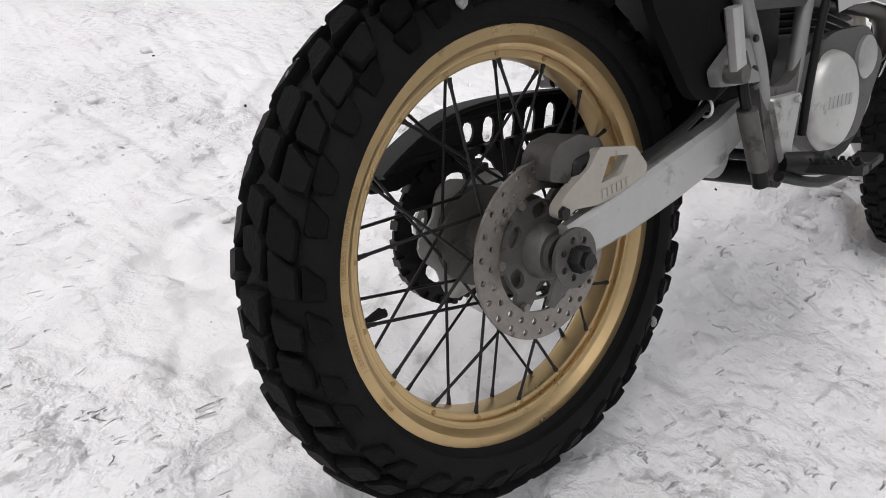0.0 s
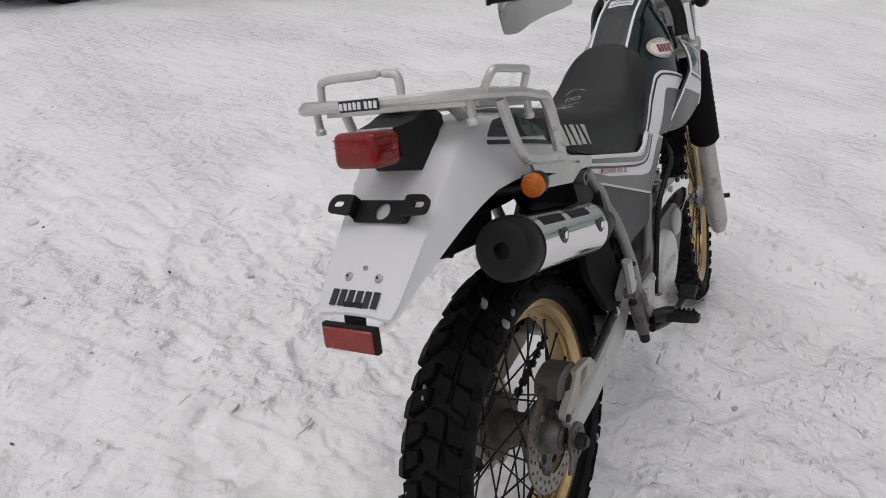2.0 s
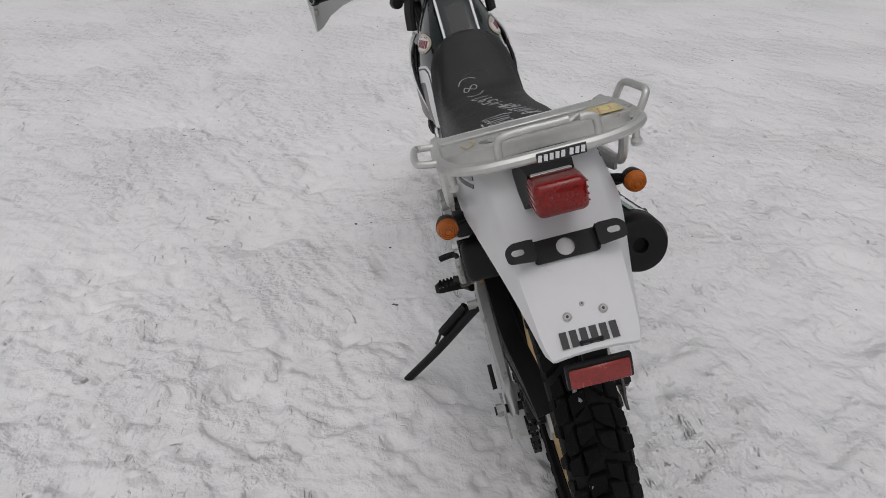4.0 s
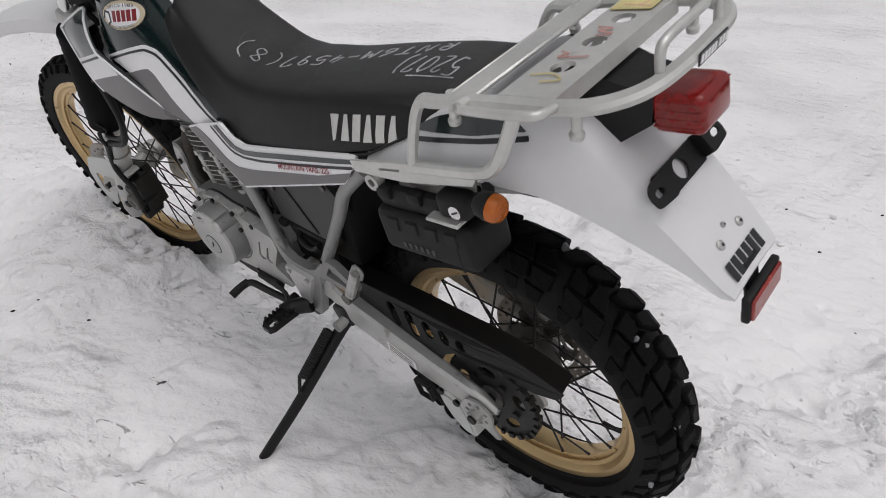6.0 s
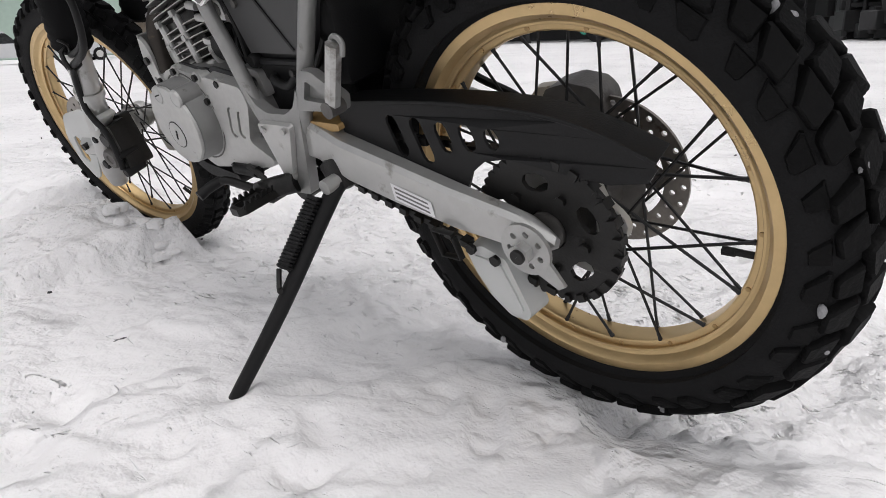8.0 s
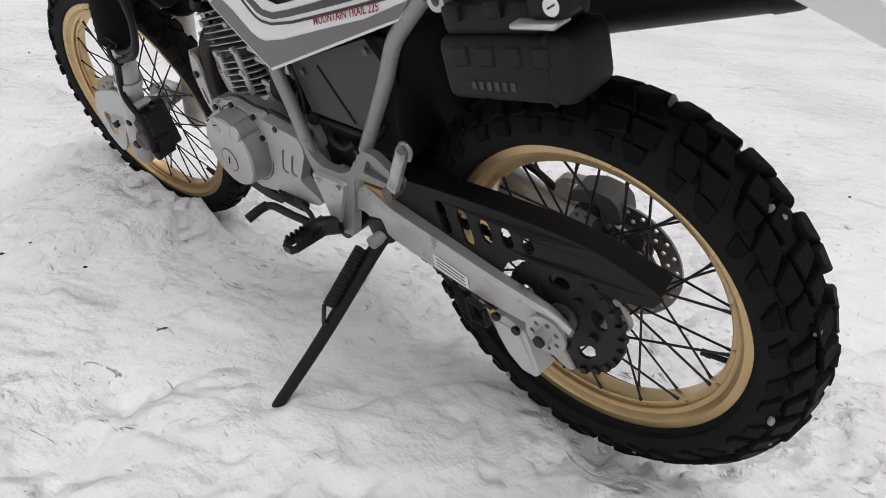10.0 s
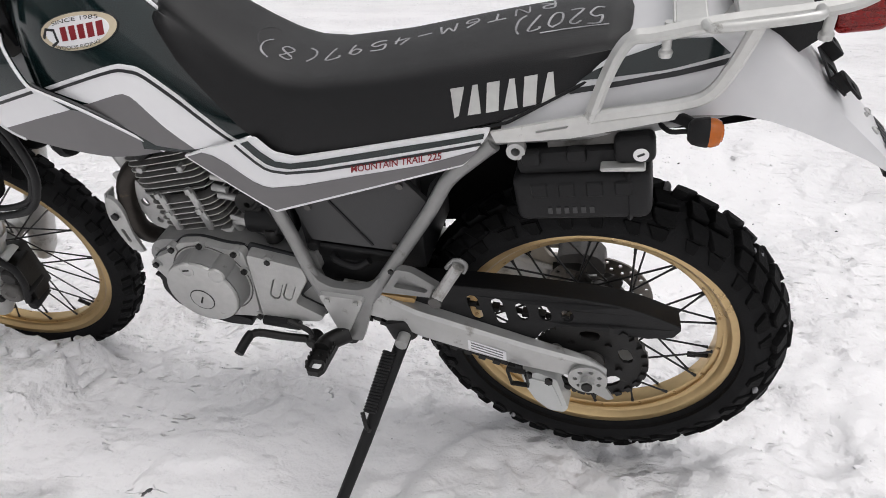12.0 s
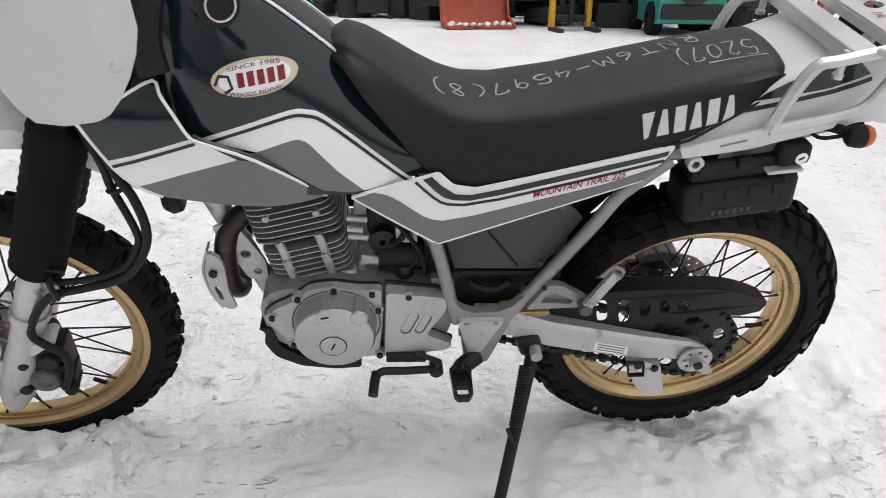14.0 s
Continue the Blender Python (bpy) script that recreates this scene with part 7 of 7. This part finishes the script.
l.new(h5.outputs[0], bp.inputs["Height"])
l.new(bp.outputs[0], b.inputs["Normal"])


def fract(px, py, scale, octaves, gain=0.5):
    out, amp, s = 0.0, 1.0, scale
    for _ in range(octaves):
        out += amp * noise.noise(Vector((px * s, py * s, 3.7 * s)))
        amp *= gain
        s *= 2.03
    return out


MARKS = []
rng = random.Random(5)
for k in range(230):  # old prints and lumps
    MARKS.append((rng.uniform(-1.2, 4.0), rng.uniform(-3.2, 2.6), rng.uniform(0.04, 0.12), rng.uniform(0, 3.1), rng.uniform(1.2, 2.4), rng.choice((-0.020, -0.015, -0.011, 0.010, 0.013))))

for k in range(2200):  # small sharp prints and chips, in trodden patches
    x, y = rng.uniform(-1.4, 4.2), rng.uniform(-3.2, 2.8)
    if noise.noise(Vector((x * 0.9, y * 0.9, 4))) > 0.02:
        MARKS.append((x, y, rng.uniform(0.011, 0.030), rng.uniform(0, 3.1), rng.uniform(1.2, 3.0), rng.choice((-0.013, -0.010, -0.007, 0.007))))
CELLS = collections.defaultdict(list)
for mark in MARKS:
    for ci in (-1, 0, 1):
        for cj in (-1, 0, 1):
            CELLS[(math.floor(mark[0] / 0.3) + ci, math.floor(mark[1] / 0.3) + cj)].append(mark)


def mound(x, y, cx, cy, rx, ry, h):
    d = ((x - cx) / rx) ** 2 + ((y - cy) / ry) ** 2
    return h * math.exp(-d * d) if d < 4 else 0.0


def snow_height(x, y):
    r = math.hypot(x - 0.5, y)
    z = 0.012 * fract(x, y, 1.4, 3) + 0.006 * fract(x, y, 9.0, 3, 0.6)
    z += 0.035 * fract(x, y, 0.35, 2) * min(1.0, max(0.0, (r - 2.0) / 4.0))
    # churned band of lumps and a swept, smoother wheel lane
    z += 0.010 * max(0.0, fract(x + 9, y, 14.0, 3, 0.7)) * (0.4 + 0.6 * max(0, noise.noise(Vector((x * 0.8, y * 0.8, 1)))))
    for mx, my, mr, a, k, h in CELLS.get((math.floor(x / 0.3), math.floor(y / 0.3)), ()):
        dx, dy = x - mx, y - my
        if abs(dx) < 0.3 and abs(dy) < 0.3:
            u, v = dx * math.cos(a) + dy * math.sin(a), -dx * math.sin(a) + dy * math.cos(a)
            d = (u / (mr * k)) ** 2 + (v / mr) ** 2
            if d < 3:
                z += h * math.exp(-d ** 5)
    # print of the rear tyre, and worn older lanes
    lane = y + 0.085 - 0.06 * math.sin(x * 1.1) - (0.10 * x if x < 0 else 0)
    e = abs(lane) / 0.055
    if e < 2 and -1.6 < x < 0.02:
        z += (-0.007 * math.exp(-e ** 4) + 0.005 * math.exp(-((e - 1.2) / 0.3) ** 2)) * min(1.0, (x + 1.6) / 0.6)
        if e < 1.0:
            z += 0.008 * max(-1.0, min(1.0, 2.0 * math.sin((x + 0.5 * abs(lane)) * 2 * math.pi / 0.060))) * (0.5 + 0.8 * noise.noise(Vector((x * 4, y * 4, 2))))
    # tread print of another wheel, running under the engine
    off = y + 0.035 + 0.38 * (x - 0.678)
    e = abs(off) / 0.075
    if e < 1.0 and 0.25 < x < 1.6:
        fade = min(1.0, (x - 0.25) / 0.2, (1.6 - x) / 0.3) * (1 - e ** 6) * min(1.0, max(0.0, 0.55 + 1.2 * noise.noise(Vector((x * 3, y * 3, 6)))))
        z += 0.0055 * max(-1.0, min(1.0, 1.8 * math.sin((x - 0.6 * off + 0.25 * abs(off)) * 2 * math.pi / 0.046))) * fade
    for y0, slope in ((-1.05, 0.14), (1.25, -0.10)):
        e = abs(y - y0 - 0.07 * math.sin(x * 0.9) - slope * (x - 1)) / 0.14
        if e < 2.5 and x > -3:
            z += (-0.006 * math.exp(-e ** 4) + 0.004 * math.exp(-((e - 1.25) / 0.3) ** 2)) * max(0.0, fract(x, y0, 0.9, 2) + 0.2)
    # ploughed bank beside the front wheel, broken off towards the wheel
    ease = lambda t: min(max(t, 0.0), 1.0) ** 2 * (3 - 2 * min(max(t, 0.0), 1.0))
    ragged = 0.032 * fract(x, y, 9.0, 3)
    bank = ease((x - 1.11 + ragged - 0.25 * max(0.0, y - 0.10)) / 0.035) * ease((y + 0.055 + ragged * 0.5) / 0.06) * (1 - ease((y - 0.10) / 0.45)) * (1 - ease((x - 1.75) / 0.6))
    z += 0.104 * bank * (0.92 + 0.3 * fract(x, y, 7, 3)) if bank > 0 else 0.0
    z += mound(x, y, 1.9, -0.05, 0.25, 0.22, 0.05)
    # dents under the tyres and the stand
    z -= mound(x, y, 0.0, -0.09, 0.16, 0.07, 0.010) + mound(x, y, 1.35, -0.09, 0.14, 0.05, 0.010)
    d = math.hypot(x - 0.42, y - 0.30)
    z += 0.010 * math.exp(-((d - 0.055) / 0.022) ** 2) * (0.6 + fract(x, y, 30, 2)) - 0.008 * math.exp(-(d / 0.035) ** 2)
    far = max(0.0, r - 9.0)
    return z * (1.0 if far <= 0 else 1 / (1 + far * 0.1))


def lattice(edges_x, edges_y):
    vs = [(x, y, snow_height(x, y)) for y in edges_y for x in edges_x]
    nx = len(edges_x)
    fs = [(j * nx + i, j * nx + i + 1, (j + 1) * nx + i + 1, (j + 1) * nx + i) for j in range(len(edges_y) - 1) for i in range(nx - 1)]
    return vs, fs


def spaced(near_lo, near_hi, step, far):
    mid_ = [near_lo + step * k for k in range(int((near_hi - near_lo) / step) + 1)]
    out_hi, s, p = [], step, mid_[-1]
    while p < far:
        s *= 1.11
        p += s
        out_hi.append(p)
    out_lo, s, p = [], step, mid_[0]
    while p > -far:
        s *= 1.11
        p -= s
        out_lo.append(p)
    return out_lo[::-1] + mid_ + out_hi


vs, fs = lattice(spaced(-0.9, 2.6, 0.0092, 900), spaced(-1.5, 1.4, 0.0092, 900))
me = bpy.data.meshes.new("ground")
me.from_pydata(vs, [], fs)
me.materials.append(SNOW)
me.shade_smooth()
ground = tagged(new("ground", me), "trampled packed snow covering the whole yard", "snow", kind="structure")


def snow_lump(x, y, size, seed):
    """A broken clod of snow."""
    r = random.Random(seed)
    bm = bmesh.new()
    bmesh.ops.create_icosphere(bm, subdivisions=3, radius=1.0)
    off = Vector((r.uniform(-9, 9), r.uniform(-9, 9), r.uniform(-9, 9)))
    for v in bm.verts:
        q = v.co.copy()
        blocky = Vector([math.copysign(abs(c) ** 0.55, c) for c in q])
        k = 1 + 0.30 * noise.noise(q * 1.2 + off) + 0.10 * noise.noise(q * 4 + off)
        v.co = Vector((blocky.x * 1.3, blocky.y, blocky.z * 0.65)) * size * 0.8 * k
    me_ = bpy.data.meshes.new("snow_clod")
    bm.to_mesh(me_)
    bm.free()
    me_.materials.append(SNOW)
    me_.shade_smooth()
    o = new("snow_clod", me_)
    o.matrix_world = pose(x, y, snow_height(x, y) + size * 0.35, 0, 0, r.uniform(0, 360))
    return tagged(o, "broken clod of white snow on the snowy ground", "snow clod", "snow clods")


r5 = random.Random(11)
for k in range(15):
    ang, rad = r5.uniform(0, 6.28), r5.uniform(0.05, 1.0)
    snow_lump(1.22 + 0.16 * rad * math.cos(ang), 0.04 + 0.10 * rad * math.sin(ang), r5.uniform(0.006, 0.024), k)
for k in range(30):
    snow_lump(r5.uniform(-0.6, 3.2), r5.choice((r5.uniform(-2.4, -0.5), r5.uniform(0.7, 2.0))), r5.uniform(0.006, 0.018), 50 + k)

# crumbs of snow kicked up over the trodden patches
r7 = random.Random(21)
cv, cf = [], []
while len(cv) < 6 * 2200:
    x, y = r7.uniform(-1.3, 3.4), r7.uniform(-2.4, 2.2)
    if noise.noise(Vector((x * 1.3, y * 1.3, 8))) < 0.05 or (abs(y + 0.05) < 0.14 and -0.3 < x < 1.6):
        continue
    q = r7.uniform(0.0015, 0.006) * (1.0 if r7.random() < 0.92 else 1.8)
    z, a = snow_height(x, y) + q * 0.2, r7.uniform(0, 6.28)
    b0 = len(cv)
    for dx, dy, dz in ((1, 0, 0), (-1, 0, 0), (0, 1, 0), (0, -1, 0), (0, 0, 0.8), (0, 0, -0.8)):
        dx, dy, dz = (v * q * r7.uniform(0.6, 1.3) + q * r7.uniform(-0.3, 0.3) for v in (dx, dy, dz))
        cv.append((x + dx * math.cos(a) - dy * math.sin(a), y + dx * math.sin(a) + dy * math.cos(a), z + dz))
    for p, o in ((0, 2), (2, 1), (1, 3), (3, 0)):
        cf += [(b0 + p, b0 + o, b0 + 4), (b0 + o, b0 + p, b0 + 5)]
me = bpy.data.meshes.new("snow_crumbs")
me.from_pydata(cv, [], cf)
me.materials.append(SNOW)
tagged(new("snow_crumbs", me), "small crumbs of snow lying on the packed snow", "snow crumbs", kind="stuff")

# small stones and dark clods scattered on the snow
r6 = random.Random(3)
stone = bmesh.new()
for k in range(70):
    x, y, s = r6.uniform(-1.2, 5.5), r6.uniform(-3.5, 3.0), r6.uniform(0.002, 0.006)
    if abs(y) < 0.25 and -0.5 < x < 1.8:
        continue
    bmesh.ops.create_icosphere(stone, subdivisions=1, radius=s, matrix=pose(x, y, snow_height(x, y) + s * 0.2, r6.uniform(0, 90), 0, r6.uniform(0, 90)) @ Matrix.Diagonal((1.4, 1, 0.7, 1)))
me = bpy.data.meshes.new("grit")
stone.to_mesh(me)
stone.free()
me.materials.append(MACHINE)
tagged(new("grit", me), "scattered dark bits of dirt and stone on the snow", "grit", kind="stuff")


# ---- machines and cars round the yard ----
def wheel_bm(r, w, centre):
    return lathe([(r * 0.45, -w / 2), (r * 0.92, -w / 2), (r, -w * 0.36), (r, w * 0.36), (r * 0.92, w / 2), (r * 0.45, w / 2)], 24, centre, closed=True)


def forklift(m, label):
    """Counterbalance truck, its counterweight towards local -x."""
    t = tagged(thing("forklift", m), label, "forklift", "forklifts in the yard")
    side = rounded([(-1.13, 0.20), (-1.22, 0.60), (-1.14, 1.12), (-0.55, 1.18), (-0.30, 0.95), (0.25, 0.62), (0.85, 0.62), (0.95, 0.42), (0.40, 0.22), (-0.30, 0.20)], 0.08)
    part("body", plate(side, [], -0.52, 0.52), TEAL, t, "teal painted counterweight and body")
    part("lower_skirt", box((0.55, 0.98, 0.24), at(-0.95, 0, 0.40), 0.04, 2), MACHINE, t)
    part("rear_grille", plate(rounded([(-0.40, 1.05), (0.40, 1.05), (0.42, 0.70), (0.08, 0.50), (-0.08, 0.50), (-0.42, 0.70)], 0.04), [], 0, 0.05, Matrix.Translation((-1.205, 0, 0)) @ Matrix.Rotation(radians(90), 4, "Z")), MACHINE, t, "dark opening in the counterweight")
    part("white_trim", sweep([Vector((-1.19, y, 0.52 + 0.18 * abs(y) / 0.4)) for y in (-0.42, -0.2, 0, 0.2, 0.42)], bar(0.03, 0.02)), DECAL, t)
    part("seat", box((0.45, 0.45, 0.5), at(-0.25, 0, 1.25), 0.08, 2), MACHINE, t)
    for s in (1, -1):
        for x, r in ((-0.72, 0.27), (0.55, 0.34)):
            w = part("wheel", wheel_bm(r, 0.20, (x, 0.47 * s, r)), RUBBER, t)
            part("rim", lathe([(0.0001, -0.06), (r * 0.5, -0.07), (r * 0.5, 0.07), (0.0001, 0.06)], 18, (x, 0.47 * s, r)), MACHINE, w)
        for x in (-0.75, 0.55):
            part("guard_post", tube([(x, 0.45 * s, 0.8), (x * 0.85, 0.45 * s, 2.05)], 0.035, 8, 1), MACHINE, t)
        part("mast_rail", box((0.10, 0.09, 1.95), at(0.98, 0.30 * s, 1.05), 0.01, 1), MACHINE, t)
        part("fork", box((0.95, 0.12, 0.045), at(1.50, 0.28 * s, 0.10), 0.01, 1), MACHINE, t)
    part("overhead_guard", box((1.35, 1.0, 0.07), at(-0.05, 0, 2.08), 0.02, 1), MACHINE, t)
    return t


def attachment(m, mat, label, kind):
    """Mast or fork carriage standing in the row."""
    t = tagged(thing("forklift_attachment", m), label, "attachment", "attachments stored in a row")
    for s in (1, -1):
        part("upright", box((0.12, 0.10, 1.7), at(0, 0.34 * s, 0.85), 0.015, 1), mat, t)
        part("leg", box((0.55, 0.11, 0.07), at(0.25, 0.34 * s, 0.035), 0.01, 1), MACHINE, t)
    for z in (0.22, 0.75, 1.30):
        part("crossbar", box((0.09, 0.72, 0.10), at(0, 0, z), 0.01, 1), MACHINE if kind else mat, t)
    part("cylinder", tube([(0.06, 0, 0.1), (0.06, 0, 1.6)], 0.05, 10, 1), MACHINE, t)
    return t


def bucket(m):
    t = tagged(thing("loader_bucket", m), "rusty orange-red steel bucket with snow on its lip", "bucket")
    side = [(-0.25, 0.02), (0.42, 0.0), (0.46, 0.05), (-0.02, 0.20), (-0.20, 0.65), (-0.34, 0.72), (-0.40, 0.35)]
    part("shell", plate([(-0.25, 0.02), (0.44, 0.0), (0.46, 0.04), (-0.10, 0.08), (-0.26, 0.40), (-0.26, 0.95), (-0.36, 0.95), (-0.40, 0.35)], [], -0.62, 0.62), RUSTRED, t)
    for s in (1, -1):
        part("cheek", plate(side, [], 0.60 * s, 0.64 * s), RUSTRED, t)
    bm = bmesh.new()
    for k in range(26):
        y, q = -0.58 + 1.16 * k / 25, random.Random(k).uniform(0.6, 1.3)
        bmesh.ops.create_icosphere(bm, subdivisions=2, radius=0.045 * q, matrix=at(0.34 - 0.12 * (k % 3), y, 0.07) @ Matrix.Diagonal((1.6, 1, 0.8 * q, 1)))
    part("snow_heap", bm, SNOW, t, "snow lying on the lip")
    return t


def crate_stack(m, seed, label):
    t = tagged(thing("machine_parts", m), label, "machine parts", "machine parts stored in a row")
    r = random.Random(seed)
    for k in range(9):
        part("block", box((r.uniform(0.3, 0.8), r.uniform(0.3, 0.9), r.uniform(0.25, 0.7)), at(r.uniform(-0.35, 0.35), r.uniform(-0.7, 0.7), 0.2 + 0.22 * k, 0, 0, r.uniform(-12, 12)), 0.03, 1), MACHINE, t)
    return t


def car(m, paint, label, name="car"):
    t = tagged(thing(name, m), label, "car", "cars parked far off")
    low = rounded([(-2.1, 0.30), (-2.15, 0.75), (-1.3, 0.92), (1.9, 0.90), (2.1, 0.70), (2.1, 0.30)], 0.10)
    cab = rounded([(-0.95, 0.90), (-0.45, 1.40), (1.30, 1.42), (1.90, 0.90)], 0.12)
    part("body", plate(low, [], -0.82, 0.82), paint, t)
    part("cabin", plate(cab, [], -0.74, 0.74), GLASS, t, "dark windows")
    part("roof", plate(rounded([(-0.50, 1.36), (-0.42, 1.44), (1.28, 1.46), (1.40, 1.36)], 0.04), [], -0.75, 0.75), paint, t)
    for x in (-1.3, 1.35):
        for s in (1, -1):
            w = part("wheel", wheel_bm(0.31, 0.2, (x, 0.74 * s, 0.31)), RUBBER, t)
            part("hubcap", lathe([(0.0001, -0.105), (0.17, -0.10), (0.17, 0.10), (0.0001, 0.105)], 16, (x, 0.74 * s, 0.31)), ALLOY, w)
    part("snow_cap", box((1.6, 1.3, 0.09), at(0.45, 0, 1.49), 0.04, 2), SNOW, t, "snow on the roof")
    return t


def face(x, y, deg, z=0.0):
    return pose(x, y, snow_height(x, y) + z, 0, 0, deg)


forklift(face(-4.35, -11.0, 264), "teal forklift truck with its counterweight to the yard")
forklift(face(8.2, -20.5, 209) @ Matrix.Scale(1.38, 4), "teal forklift truck parked among stored machines")
forklift(face(12.4, -22.8, 209) @ Matrix.Scale(1.38, 4), "teal forklift truck parked among stored machines")
for x, y, deg, mat, lab_, k in ((2.1, -16.4, 95, TEAL, "teal painted lift mast standing in the row", 0), (0.22, -15.1, 92, RUSTRED, "red painted lift mast standing in the row", 1), (-2.64, -11.3, 96, YELLOW, "yellow painted lift carriage standing in the row", 1), (3.6, -17.6, 96, MACHINE, "dark steel lift mast standing in the row", 0), (-2.0, -13.6, 90, MACHINE, "dark steel lift mast standing in the row", 0), (5.2, -21.9, 15, RUSTRED, "red painted lift mast standing in the row", 1), (-6.2, -11.9, 80, MACHINE, "dark steel lift mast standing in the row", 0), (-6.6, -9.6, 70, RUSTRED, "red painted lift mast standing in the row", 1)):
    attachment(face(x, y, deg), mat, lab_, k)
bucket(face(-1.05, -12.0, 96))
for i, (x, y) in enumerate(((1.2, -17.3), (3.2, -17.6), (-0.8, -14.2), (-2.4, -15.0), (-4.2, -13.4), (3.6, -19.6), (9.6, -24.6), (5.6, -23.6), (14.5, -25.5), (-6.4, -12.8), (-8.0, -10.5), (2.2, -19.4))):
    crate_stack(face(x, y, 20 * i), 40 + i, "dark pile of stored machine parts")
for i in range(12):
    crate_stack(face(-5.6 + 0.85 * i, -10.6 - 0.66 * i, 35 * i), 140 + i, "dark pile of stored machine parts")
for i in range(11):
    crate_stack(face(-9.5 + 1.15 * i, -17.2 - 0.12 * i, 15 * i), 90 + i, "dark pile of stored machine parts")
# a dark shelter behind the row
shed = tagged(thing("storage_shed", face(2.0, -27.0, 6)), "long dark open storage shed behind the machines", "shed")
part("back_wall", box((44, 0.2, 4.2), at(0, -3.2, 2.1), 0.02, 1), MACHINE, shed)
part("roof", box((45, 6.5, 0.15), at(0, 0, 4.2, -3), 0.02, 1), MACHINE, shed)
for k in range(9):
    part("post", box((0.16, 0.16, 4.0), at(-20 + 5 * k, 2.8, 2.0), 0.01, 1), MACHINE, shed)

car(face(36, -8.6, 80), CARPAINT, "white estate car under snow")
car(face(36.5, -11.8, 82), CARPAINT, "silver saloon car under snow")
car(face(37.5, -5.0, 78), MACHINE, "dark saloon car under snow")
car(face(43, -17, 85), WALLDARK, "dark green car far off")
car(face(3.9, 6.6, 8), MACHINE, "dark car parked on the snow", "parked_car")
hall = tagged(thing("warehouse", face(62, -14, 0)), "pale green sheet-metal warehouse with a darker eave", "building")
part("wall", box((12, 60, 6.0), at(6, 0, 3.0), 0.05, 1), WALLGREEN, hall)
part("eave", box((12.6, 61, 0.9), at(6, 0, 6.4), 0.05, 1), WALLDARK, hall)
for k in range(24):
    part("wall_rib", box((0.12, 0.25, 5.9), at(-0.04, -29 + 2.5 * k, 3.0), 0.02, 1), WALLGREEN, hall)
part("ladder_rail", box((0.05, 0.06, 6), at(-0.2, 6.0, 3.2), 0), WALLDARK, hall)
part("ladder_rail", box((0.05, 0.06, 6), at(-0.2, 6.6, 3.2), 0), WALLDARK, hall)
for k in range(12):
    part("ladder_rung", box((0.04, 0.6, 0.05), at(-0.2, 6.3, 0.5 + 0.5 * k), 0), WALLDARK, hall)
